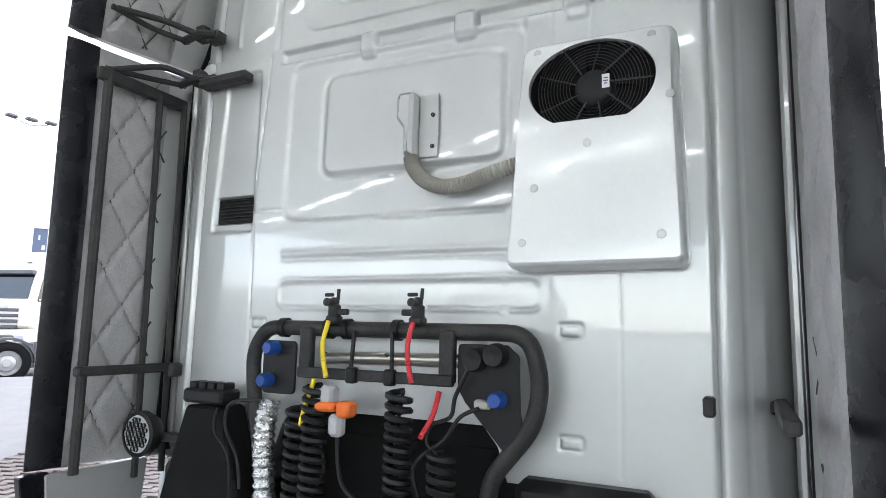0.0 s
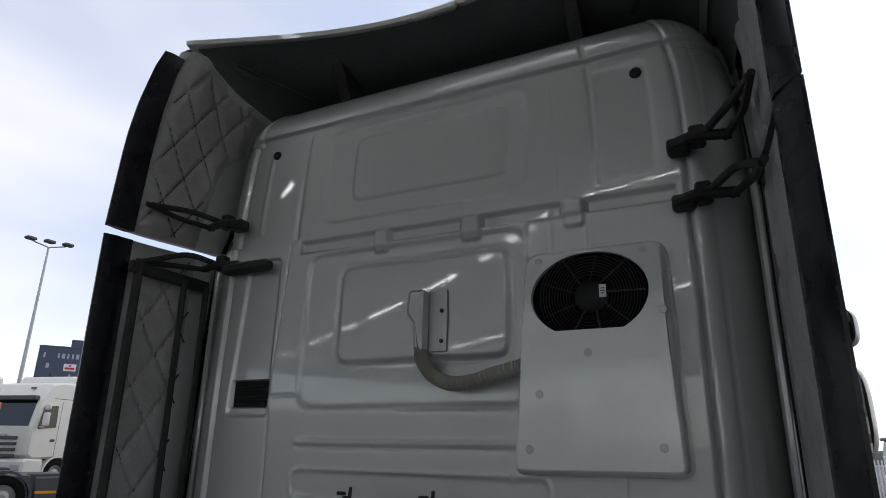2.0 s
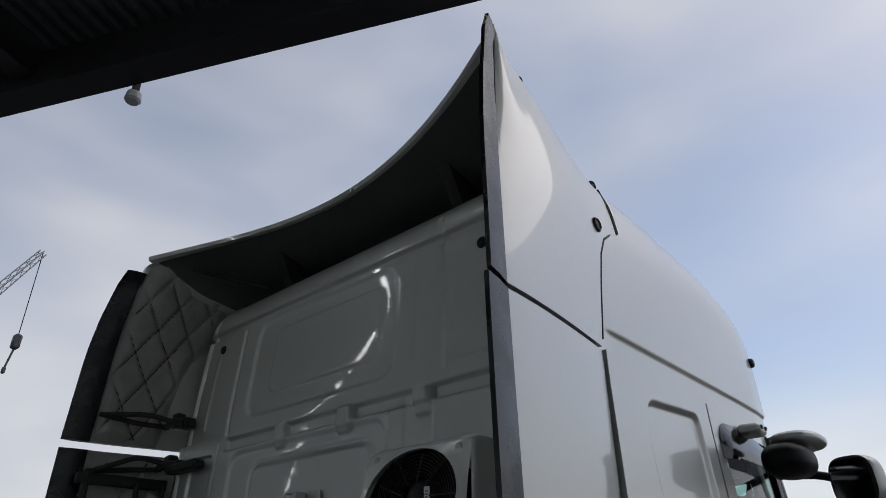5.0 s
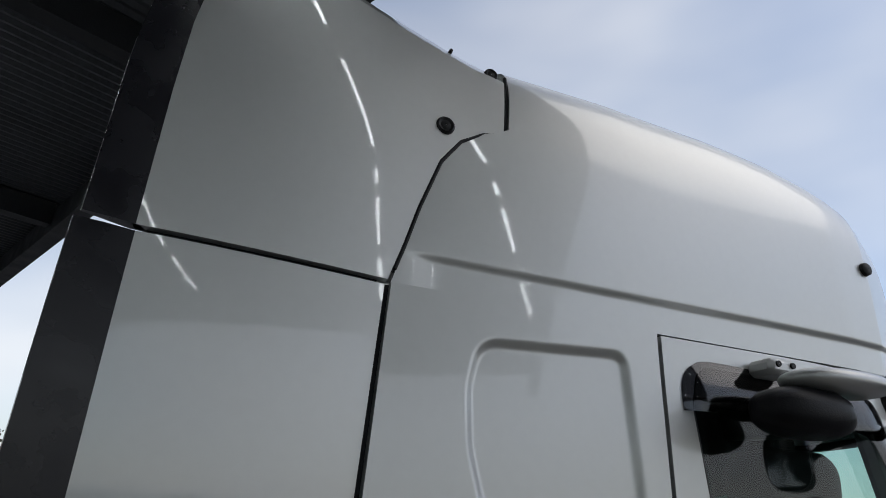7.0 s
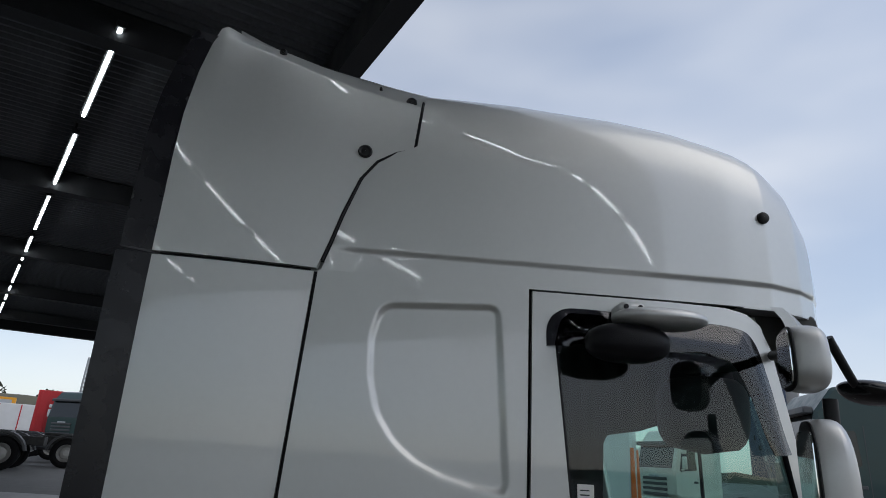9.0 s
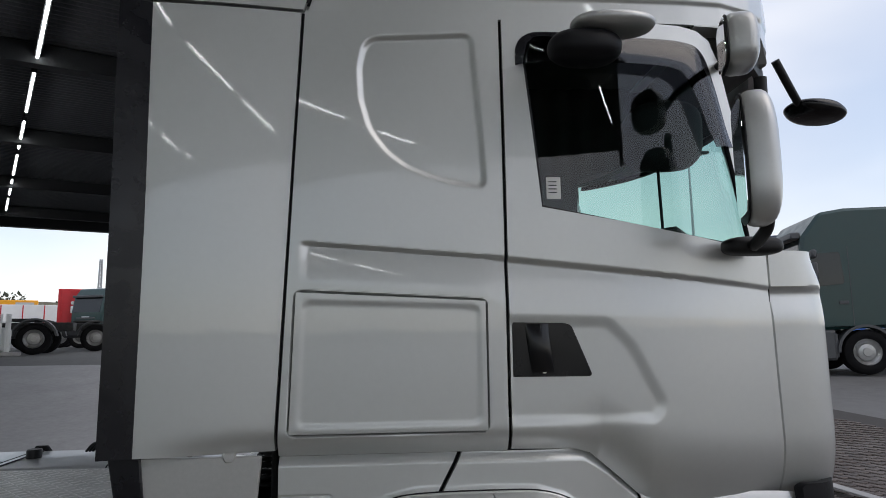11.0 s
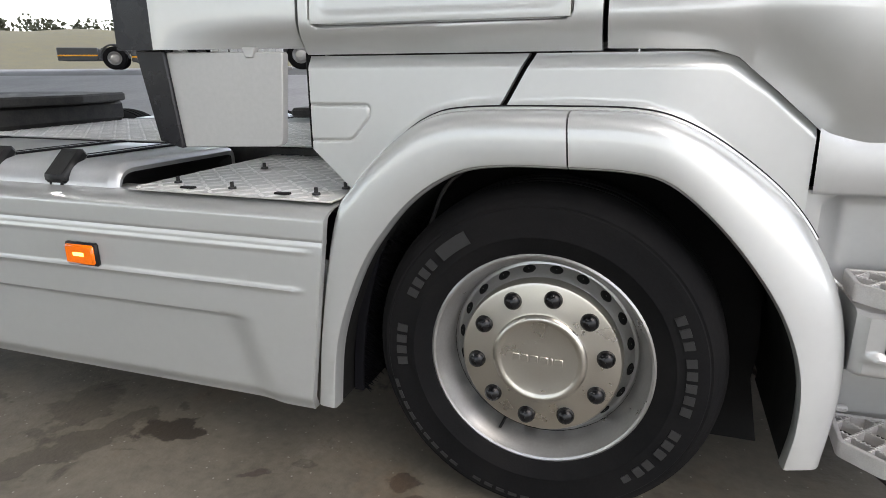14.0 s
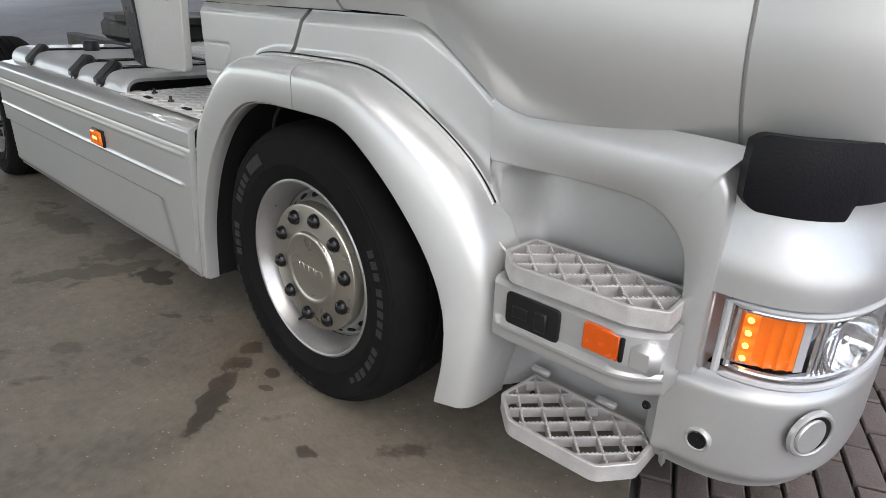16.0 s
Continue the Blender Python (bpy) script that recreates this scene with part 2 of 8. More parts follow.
# ---- mesh tools ----
class Shape:
    """Gathers vertices and faces; becomes one mesh."""

    def __init__(self):
        self.v, self.f = [], []

    def grid(self, p, wrap_u=False, wrap_v=False, flip=False):
        p = np.asarray(p, float)
        n, m = p.shape[:2]
        o = len(self.v)
        self.v.extend(p.reshape(-1, 3).tolist())
        for i in range(n if wrap_u else n - 1):
            a, b = i * m, ((i + 1) % n) * m
            for j in range(m if wrap_v else m - 1):
                k = (j + 1) % m
                q = (o + a + j, o + b + j, o + b + k, o + a + k)
                self.f.append(q[::-1] if flip else q)
        return self

    def sheet(self, p, lip=(0, 0, 0), back=None, flip=False):
        """A grid with its rim turned back by lip, and a second skin there."""
        p = np.asarray(p, float)
        self.grid(p, flip=flip)
        q = p + np.asarray(lip, float) if back is None else np.asarray(back, float)
        self.grid(q, flip=not flip)
        rim = lambda g: np.concatenate([g[:-1, 0], g[-1, :-1], g[:0:-1, -1], g[0, :0:-1]])
        self.grid(np.stack([rim(p), rim(q)]), wrap_v=True, flip=flip)
        return self

    def box(self, c, s, bev=0.004, rot=None):
        c, h = Vector(c), [abs(k) / 2 for k in s]
        b = min(bev, min(h) * 0.6)
        o = len(self.v)
        pts = []
        for sx in (-1, 1):
            for sy in (-1, 1):
                for sz in (-1, 1):
                    for ax in range(3):
                        d = [h[k] - (0 if k == ax else b) for k in range(3)]
                        pts.append(Vector((sx * d[0], sy * d[1], sz * d[2])))
        for p in pts:
            self.v.append(tuple(c + (rot @ p if rot else p)))
        idx = lambda sx, sy, sz, ax: o + ((sx > 0) * 4 + (sy > 0) * 2 + (sz > 0)) * 3 + ax
        S = (-1, 1)
        for s_ in S:
            for ax in range(3):
                u, w = (ax + 1) % 3, (ax + 2) % 3
                q = []
                for a, d in ((-1, -1), (1, -1), (1, 1), (-1, 1)):
                    k = [0, 0, 0]
                    k[ax], k[u], k[w] = s_, a, d
                    q.append(idx(*k, ax))
                self.f.append(tuple(q if s_ > 0 else q[::-1]))
        for ax in range(3):
            u, w = (ax + 1) % 3, (ax + 2) % 3
            for a in S:
                for d in S:
                    k0, k1 = [0, 0, 0], [0, 0, 0]
                    k0[ax], k1[ax] = -1, 1
                    for k in (k0, k1):
                        k[u], k[w] = a, d
                    q = (idx(*k0, u), idx(*k1, u), idx(*k1, w), idx(*k0, w))
                    self.f.append(q if a * d > 0 else q[::-1])
        for a in S:
            for b_ in S:
                for d in S:
                    q = (idx(a, b_, d, 0), idx(a, b_, d, 1), idx(a, b_, d, 2))
                    self.f.append(q if a * b_ * d > 0 else q[::-1])
        return self

    def tube(self, pts, r, n=10, closed=False, caps=True):
        pts = [Vector(p) for p in pts]
        rad = r if hasattr(r, "__len__") else [r] * len(pts)
        rows, up = [], None
        for i, p in enumerate(pts):
            a = pts[i - 1] if (i > 0 or closed) else p
            b = pts[(i + 1) % len(pts)] if (i < len(pts) - 1 or closed) else p
            d = (b - a).normalized()
            if up is None:
                up = d.orthogonal().normalized()
            up = (up - d * up.dot(d)).normalized()
            w = d.cross(up)
            rows.append([tuple(p + rad[i] * (math.cos(k * math.tau / n) * up + math.sin(k * math.tau / n) * w)) for k in range(n)])
        o = len(self.v)
        self.grid(np.array(rows), wrap_u=closed, wrap_v=True, flip=True)
        if caps and not closed:
            m = len(pts) - 1
            self.f.append(tuple(o + k for k in range(n))[::-1])
            self.f.append(tuple(o + m * n + k for k in range(n)))
        return self

    def lathe(self, prof, c=(0, 0, 0), axis="y", n=48):
        """prof: (radius, along) pairs, turned about the axis through c."""
        rows = []
        for k in range(n):
            a = k * math.tau / n
            row = []
            for r, h in prof:
                q = {"y": (r * math.sin(a), h, r * math.cos(a)), "z": (r * math.cos(a), r * math.sin(a), h), "x": (h, r * math.cos(a), r * math.sin(a))}[axis]
                row.append((q[0] + c[0], q[1] + c[1], q[2] + c[2]))
            rows.append(row)
        self.grid(np.array(rows), wrap_u=True)
        return self

    def prism(self, outline, a, b, axis="y", bev=0.0):
        """A flat outline drawn out from a to b along an axis; convex or not, with softened rims."""
        put = {"y": lambda p, h: (p[0], h, p[1]), "x": lambda p, h: (h, p[0], p[1]), "z": lambda p, h: (p[0], p[1], h)}[axis]
        o, n = len(self.v), len(outline)
        s = 1 if b > a else -1
        rings = [(outline, a + s * bev), (outline, b - s * bev)]
        if bev:
            ins = inset(outline, bev)
            rings = [(ins, a), *rings, (ins, b)]
        for ring, h in rings:
            self.v.extend(put(p, h) for p in ring)
        for k in range(len(rings) - 1):
            for i in range(n):
                j = (i + 1) % n
                self.f.append((o + k * n + i, o + k * n + j, o + (k + 1) * n + j, o + (k + 1) * n + i))
        self.f.append(tuple(o + i for i in range(n))[::-1])
        self.f.append(tuple(o + (len(rings) - 1) * n + i for i in range(n)))
        return self

    def mesh(self, name, smooth=38):
        me = bpy.data.meshes.new(name)
        me.from_pydata(self.v, [], self.f)
        bm = bmesh.new()
        bm.from_mesh(me)
        bmesh.ops.recalc_face_normals(bm, faces=bm.faces)
        bm.to_mesh(me)
        bm.free()
        me.polygons.foreach_set("use_smooth", [True] * len(me.polygons))
        me.set_sharp_from_angle(angle=radians(smooth))
        return me


def inset(pts, d):
    """An outline moved inwards by d."""
    area = sum(a[0] * b[1] - b[0] * a[1] for a, b in zip(pts, pts[1:] + pts[:1]))
    s = 1 if area > 0 else -1
    res = []
    for i, p in enumerate(pts):
        a, b = Vector(pts[i - 1][:2]), Vector(pts[(i + 1) % len(pts)][:2])
        p = Vector(p[:2])
        d1, d2 = (p - a).normalized(), (b - p).normalized()
        n1, n2 = Vector((-d1.y, d1.x)) * s, Vector((-d2.y, d2.x)) * s
        k = n1 + n2
        k = k / max(0.3, k.length_squared / 2) if k.length > 1e-6 else n1
        res.append(tuple(p + k * d))
    return res


def rounded(pts, r, n=5):
    """An outline with its corners rounded; r one radius or one for each corner."""
    res = []
    for i, p in enumerate(pts):
        rr = r[i] if hasattr(r, "__len__") else r
        p, a, b = Vector(p), Vector(pts[i - 1]), Vector(pts[(i + 1) % len(pts)])
        u, w = (a - p), (b - p)
        half = u.angle(w) / 2
        cut = min(rr / max(math.tan(half), 1e-3), u.length * 0.48, w.length * 0.48)
        if cut < 1e-5:
            res.append(tuple(p))
            continue
        s, e = p + u.normalized() * cut, p + w.normalized() * cut
        for k in range(n + 1):
            t = k / n
            res.append(tuple((1 - t) ** 2 * s + 2 * t * (1 - t) * p + t * t * e))
    return res


def rrect(x0, z0, x1, z1, r, n=5):
    return rounded([(x0, z0), (x1, z0), (x1, z1), (x0, z1)], r, n)


def bend(pts, r, n=6):
    """A 3D polyline with rounded corners, ends kept."""
    pts = [Vector(p) for p in pts]
    res = [pts[0]]
    for i in range(1, len(pts) - 1):
        p, u, w = pts[i], pts[i - 1] - pts[i], pts[i + 1] - pts[i]
        cut = min(r, u.length * 0.48, w.length * 0.48)
        s, e = p + u.normalized() * cut, p + w.normalized() * cut
        res += [(1 - t) ** 2 * s + 2 * t * (1 - t) * p + t * t * e for t in (k / n for k in range(n + 1))]
    return res + [pts[-1]]


def curve(pts, n=40):
    """Points along a smooth line through pts."""
    pts = [Vector(p) for p in pts]
    P = [pts[0]] + pts + [pts[-1]]
    res = []
    for i in range(n + 1):
        s = i / n * (len(pts) - 1)
        k = min(int(s), len(pts) - 2)
        t = s - k
        a, b, c, d = P[k], P[k + 1], P[k + 2], P[k + 3]
        res.append(0.5 * (2 * b + (c - a) * t + (2 * a - 5 * b + 4 * c - d) * t * t + (3 * b - a - 3 * c + d) * t ** 3))
    return res


def ss(a, b, x):
    t = np.clip((np.asarray(x, float) - a) / (b - a), 0, 1)
    return t * t * (3 - 2 * t)


def far_in(x, z, pts):
    """Signed distance to an outline, negative inside."""
    x, z = np.asarray(x, float), np.asarray(z, float)
    d = np.full(x.shape, 1e9)
    inside = np.zeros(x.shape, bool)
    for (ax, az), (bx, bz) in zip(pts, pts[1:] + pts[:1]):
        ex, ez = bx - ax, bz - az
        wx, wz = x - ax, z - az
        t = np.clip((wx * ex + wz * ez) / (ex * ex + ez * ez + 1e-12), 0, 1)
        d = np.minimum(d, (wx - ex * t) ** 2 + (wz - ez * t) ** 2)
        if abs(bz - az) > 1e-9:
            c = ((az <= z) != (bz <= z)) & (x < ax + (z - az) * ex / (bz - az))
            inside ^= c
    d = np.sqrt(d)
    return np.where(inside, -d, d)


def line_d(x, z, a, b):
    ex, ez = b[0] - a[0], b[1] - a[1]
    t = np.clip(((x - a[0]) * ex + (z - a[1]) * ez) / (ex * ex + ez * ez), 0, 1)
    return np.hypot(x - a[0] - t * ex, z - a[1] - t * ez)


def step(d, w):
    """1 inside, 0 outside, over a width w round the outline."""
    return 1 - ss(-w, w, d)


def groove(d, w):
    return np.exp(-(np.asarray(d) / w) ** 2)


def lerp_at(xs, ys):
    return lambda x: np.interp(x, xs, ys)


def uv(nu, nv):
    return np.meshgrid(np.linspace(0, 1, nu), np.linspace(0, 1, nv), indexing="ij")


def thing(name, label, category, group="", at=(0, 0, 0)):
    ob = new(name)
    ob.location = at
    return tagged(ob, label, category, group)


def part(name, shape, material, parent=None, label="", smooth=38):
    me = shape.mesh(name, smooth) if isinstance(shape, Shape) else shape
    if not me.materials:
        me.materials.append(material)
    ob = new(name, me)
    if parent:
        ob.parent = parent
    return tagged(ob, label)


def solo(name, shape, material, label, category, kind="", group="", smooth=38):
    """A thing that is one plain mesh."""
    return tagged(part(name, shape, material, None, label, smooth), "", category, group, kind)

# ---- ground ----
EDGE = (-0.43, 1.0)  # the way that the canopy and the edge of its concrete floor run


def ground_material():
    m = mat("asphalt_yard", (0.115, 0.112, 0.108), 0.8, 0.0, 0.22, 0.35, 0.25, 40.0, dirt=(0.21, 0.205, 0.195), dirt_amount=0.6, dirt_scale=0.12)
    return m


def concrete_material():
    m = mat("stained_concrete", (0.142, 0.126, 0.100), 0.6, 0.0, 0.34, 2.1, 0.22, 60.0, dirt=(0.235, 0.205, 0.158), dirt_amount=0.85, dirt_scale=1.7, rvar=0.16)
    t = m.node_tree
    b = t.nodes["Principled BSDF"]
    src = b.inputs["Base Color"].links[0].from_socket
    tc = t.nodes.new("ShaderNodeTexCoord")
    n = t.nodes.new("ShaderNodeTexNoise")
    n.inputs["Scale"].default_value, n.inputs["Detail"].default_value, n.inputs["Roughness"].default_value, n.inputs["Distortion"].default_value = 3.4, 7, 0.6, 0.5
    t.links.new(tc.outputs["Object"], n.inputs["Vector"])
    r = t.nodes.new("ShaderNodeMapRange")
    r.inputs[1].default_value, r.inputs[2].default_value, r.inputs[4].default_value = 0.63, 0.70, 0.75
    t.links.new(n.outputs["Fac"], r.inputs[0])
    mx = t.nodes.new("ShaderNodeMix")
    mx.data_type = "RGBA"
    mx.inputs["B"].default_value = (0.045, 0.036, 0.026, 1)
    t.links.new(r.outputs[0], mx.inputs["Factor"])
    t.links.new(src, mx.inputs["A"])
    # pale specks of spilt salt and paint
    v = t.nodes.new("ShaderNodeTexVoronoi")
    v.inputs["Scale"].default_value = 26
    t.links.new(tc.outputs["Object"], v.inputs["Vector"])
    r2 = t.nodes.new("ShaderNodeMapRange")
    r2.inputs[1].default_value, r2.inputs[2].default_value, r2.inputs[3].default_value, r2.inputs[4].default_value = 0.05, 0.11, 0.7, 0.0
    t.links.new(v.outputs["Distance"], r2.inputs[0])
    mx2 = t.nodes.new("ShaderNodeMix")
    mx2.data_type = "RGBA"
    mx2.inputs["B"].default_value = (0.42, 0.40, 0.36, 1)
    t.links.new(r2.outputs[0], mx2.inputs["Factor"])
    t.links.new(mx.outputs["Result"], mx2.inputs["A"])
    src = mx2.outputs["Result"]
    warp = t.nodes.new("ShaderNodeTexNoise")
    warp.inputs["Scale"].default_value, warp.inputs["Detail"].default_value = 13, 6
    t.links.new(tc.outputs["Object"], warp.inputs["Vector"])
    for cx, cy, rx, ry, turn, dark in ((-1.34, -0.02, 0.13, 0.07, 0.3, 0.9), (-0.40, -0.05, 0.065, 0.05, 0.0, 0.85), (-0.21, -0.30, 0.24, 0.045, -0.87, 0.88), (-0.34, -0.12, 0.06, 0.05, 0.3, 0.8), (-0.19, -0.08, 0.04, 0.025, 0.0, 0.85), (-0.13, -0.15, 0.035, 0.015, 0.4, 0.75), (-0.89, -0.16, 0.06, 0.02, 0.6, 0.7), (-0.62, -0.40, 0.04, 0.03, 0.5, 0.45), (-0.90, -0.55, 0.06, 0.05, 0.0, 0.4), (-1.57, -0.20, 0.36, 0.10, 1.1, 0.5), (-1.75, 0.02, 0.12, 0.20, 0.2, 0.45), (-2.4, -0.10, 0.30, 0.10, 0.2, 0.5), (0.25, -0.25, 0.04, 0.03, 0.0, 0.8), (-0.75, -0.05, 0.05, 0.03, 0.2, 0.5)):
        mp = t.nodes.new("ShaderNodeMapping")
        mp.vector_type = "TEXTURE"
        mp.inputs["Location"].default_value, mp.inputs["Rotation"].default_value, mp.inputs["Scale"].default_value = (cx, cy, 0), (0, 0, turn), (rx, ry, 1)
        t.links.new(tc.outputs["Object"], mp.inputs[0])
        ln = t.nodes.new("ShaderNodeVectorMath")
        ln.operation = "LENGTH"
        t.links.new(mp.outputs[0], ln.inputs[0])
        ad = t.nodes.new("ShaderNodeMath")
        ad.operation = "MULTIPLY_ADD"
        ad.inputs[1].default_value, ad.inputs[2].default_value = 2.6, -1.3
        t.links.new(warp.outputs["Fac"], ad.inputs[0])
        sm = t.nodes.new("ShaderNodeMath")
        t.links.new(ad.outputs[0], sm.inputs[0])
        t.links.new(ln.outputs["Value"], sm.inputs[1])
        rg = t.nodes.new("ShaderNodeMapRange")
        rg.inputs[1].default_value, rg.inputs[2].default_value, rg.inputs[3].default_value, rg.inputs[4].default_value = 0.80, 1.02, dark, 0.0
        t.links.new(sm.outputs[0], rg.inputs[0])
        m3 = t.nodes.new("ShaderNodeMix")
        m3.data_type = "RGBA"
        m3.inputs["B"].default_value = (0.035, 0.027, 0.019, 1)
        t.links.new(rg.outputs[0], m3.inputs["Factor"])
        t.links.new(src, m3.inputs["A"])
        src = m3.outputs["Result"]
    # rusty and limy patches where washing water has dried
    for sc, lo, hi, amt, tone in ((1.3, 0.56, 0.70, 0.45, (0.20, 0.125, 0.07)), (2.3, 0.60, 0.68, 0.35, (0.30, 0.28, 0.24))):
        pn = t.nodes.new("ShaderNodeTexNoise")
        pn.inputs["Scale"].default_value, pn.inputs["Detail"].default_value, pn.inputs["Roughness"].default_value = sc, 9, 0.72
        mp = t.nodes.new("ShaderNodeMapping")
        mp.inputs["Location"].default_value = (sc * 3.1, sc * 1.7, 0)
        t.links.new(tc.outputs["Object"], mp.inputs[0])
        t.links.new(mp.outputs[0], pn.inputs["Vector"])
        rg = t.nodes.new("ShaderNodeMapRange")
        rg.inputs[1].default_value, rg.inputs[2].default_value, rg.inputs[4].default_value = lo, hi, amt
        t.links.new(pn.outputs["Fac"], rg.inputs[0])
        m3 = t.nodes.new("ShaderNodeMix")
        m3.data_type = "RGBA"
        m3.inputs["B"].default_value = (*tone, 1)
        t.links.new(rg.outputs[0], m3.inputs["Factor"])
        t.links.new(src, m3.inputs["A"])
        src = m3.outputs["Result"]
    t.links.new(src, b.inputs["Base Color"])
    return m


def rise(x, y):
    """The yard rises a little beyond the washing bay."""
    x, y = np.asarray(x, float), np.asarray(y, float)
    dip = 0.95 * np.exp(-(x - 8) ** 2 / 60 - (y - 19) ** 2 / np.where(y < 19, 22, 60))
    return 0.018 + (1.0 + 0.25 * ss(2, -8, x)) * ss(2, 16, y) + 0.006 * np.clip(y - 16, 0, 40) - dip


xs_ = np.concatenate([np.linspace(-900, -60, 12), np.linspace(-50, 60, 56), np.linspace(70, 900, 12)])
ys_ = np.concatenate([np.linspace(-900, -30, 10), np.linspace(-20, 60, 60), np.linspace(70, 900, 14)])
gx, gy = np.meshgrid(xs_, ys_, indexing="ij")
solo("ground", Shape().grid(np.stack([gx, gy, rise(gx, gy) - 0.03], -1)), ground_material(), "wide grey asphalt lorry yard", "ground", "structure")


def along(d, across):
    """A place d metres along the canopy's edge from the lorry's front axle line, across metres out from it."""
    L = math.hypot(*EDGE)
    ux, uy = EDGE[0] / L, EDGE[1] / L
    return (1.19 + ux * d + uy * across, 0.0 + uy * d - ux * across)


s = Shape()
corners = [along(-14, 0), along(45, 0), along(45, -30), along(-14, -30)]
s.prism(corners, -0.12, 0.018, "z", 0.004)
floor = solo("floor", s, concrete_material(), "worn stained concrete floor under the canopy", "floor", "structure")

# pale concrete apron beyond the washing bay
u, v = np.meshgrid(np.linspace(0, 1, 60), np.linspace(0, 1, 60), indexing="ij")
ay = 2.0 + v * 11.3
ax = -34 + u * (34 + 0.7 - 0.43 * ay)
solo("apron", Shape().grid(np.stack([ax, ay, rise(ax, ay) - 0.022], -1)), mat("pale_concrete", (0.34, 0.335, 0.335), 0.75, 0.0, 0.16, 0.8, 0.2, 50.0, dirt=(0.20, 0.197, 0.195), dirt_amount=0.6, dirt_scale=0.5), "pale worn concrete apron beyond the bay", "ground", "structure")

# ---- canopy over the washing bay ----
EAVE = (-0.333, 2.21)
CZ = 6.0


def over(d, across, z):
    k = -0.473
    L = math.hypot(k, 1)
    ux, uy = k / L, 1 / L
    return (EAVE[0] + ux * d + uy * across, EAVE[1] + uy * d - ux * across, z)


canopy = thing("canopy", "dark steel canopy roof with corrugated underside and tube lights", "canopy")
tagged(canopy, kind="structure")


def bar(a, b, w, h, bev=0.004):
    """A straight beam between two places, w wide and h high."""
    a, b = Vector(a), Vector(b)
    d = b - a
    turn = d.to_track_quat("X", "Z").to_matrix()
    return Shape().box((a + b) / 2, (d.length, w, h), bev, turn)


D0, D1 = -16, 24
part("edge_beam", bar(over(D0, -0.12, CZ + 0.2), over(D1, -0.12, CZ + 0.2), 0.24, 0.40), CANOPY_STEEL, canopy)
part("end_beam", bar(over(D1, 0, CZ + 0.25), over(D1, -28, CZ + 0.25), 0.3, 0.6), CANOPY_STEEL, canopy)
for i in range(8):
    d = D0 + 3.5 + i * 5.0
    part("cross_beam", bar(over(d, -0.25, CZ + 0.28), over(d, -28, CZ + 0.28), 0.22, 0.34), CANOPY_STEEL, canopy)
for a in (-5.2, -10.4, -15.6, -20.8, -26.0):
    part("purlin", bar(over(D0, a, CZ + 0.3), over(D1, a, CZ + 0.3), 0.16, 0.26), CANOPY_STEEL, canopy)
# corrugated sheeting, ribs across
s = Shape()
n = 560
rows = []
for i in range(n * 2):
    d = D0 + (D1 - D0) * (i // 2 * 2 + (i % 2)) / (2 * n)
    z = CZ + 0.50 + (0.05 if (i // 2) % 2 else 0.0)
    rows.append([over(d, 0, z), over(d, -28, z)])
s.grid(rows)
part("corrugated_sheeting", s, CANOPY_DECK, canopy)
part("roof_deck", Shape().prism([over(D0, 0, 0)[:2], over(D1, 0, 0)[:2], over(D1, -28, 0)[:2], over(D0, -28, 0)[:2]], CZ + 0.57, CZ + 0.70, "z"), CANOPY_STEEL, canopy)
for d in (-14, -2, 10, 22):
    part("post", bar(over(d, -27.6, 0.0), over(d, -27.6, CZ + 0.3), 0.25, 0.25), CANOPY_STEEL, canopy)
lamp_body = Shape().box((0, 0, 0.05), (2.3, 0.09, 0.07), 0.006).box((-0.8, 0, 0.21), (0.03, 0.03, 0.30), 0.004).box((0.8, 0, 0.21), (0.03, 0.03, 0.30), 0.004).mesh("lamp_body")
lamp_tube = Shape().box((0, 0, 0.0), (2.26, 0.042, 0.04), 0.015).mesh("tube")
LAMPS = Vector((-0.535, 0.845))  # the way that the lamp rows run
yaw = math.atan2(LAMPS.y, LAMPS.x)
for a, n_lamps, first in ((0.0, 20, -8), (-5.0, 14, -6), (-9.2, 12, -6)):
    for i in range(first, first + n_lamps):
        x, y = Vector((-3.93, 4.32)) + LAMPS * (i * 2.93) + Vector((LAMPS.y, -LAMPS.x)) * a
        rel = Vector((x - EAVE[0], y - EAVE[1]))
        if not (-27 < rel.dot(Vector((0.904, 0.4276))) < -0.45 and D0 + 1.5 < rel.dot(Vector((-0.4276, 0.904))) < D1 - 1.5):
            continue
        lamp = tagged(new("tube_lamp"), "lit white fluorescent tube lamp under the canopy", "lamp", "tube lamps under the canopy")
        lamp.matrix_basis = pose(x, y, CZ + 0.22, 0, 0, math.degrees(yaw))
        part("lamp_body", lamp_body, CANOPY_STEEL, lamp)
        part("tube", lamp_tube, TUBE, lamp)
# flood lamp on the edge beam
fl = thing("flood_lamp", "small pale flood lamp under the canopy edge", "lamp", at=over(1.58, 0.02, CZ - 0.02))
part("bracket", Shape().box((0, 0, 0.0), (0.05, 0.05, 0.12), 0.005), BLACK_STEEL, fl)
part("head", Shape().lathe([(0.001, -0.14), (0.05, -0.14), (0.065, -0.12), (0.055, -0.05), (0.02, -0.04), (0.001, -0.04)], axis="z", n=20), GREY_PLUG, fl)

# ---- the lorry: x forward, y from its right side inwards, z up; front axle at x = 0 ----
MID = 1.215
truck = thing("tractor_truck", "silver articulated lorry tractor unit with high roof cab", "truck", at=(0, MID, 0))


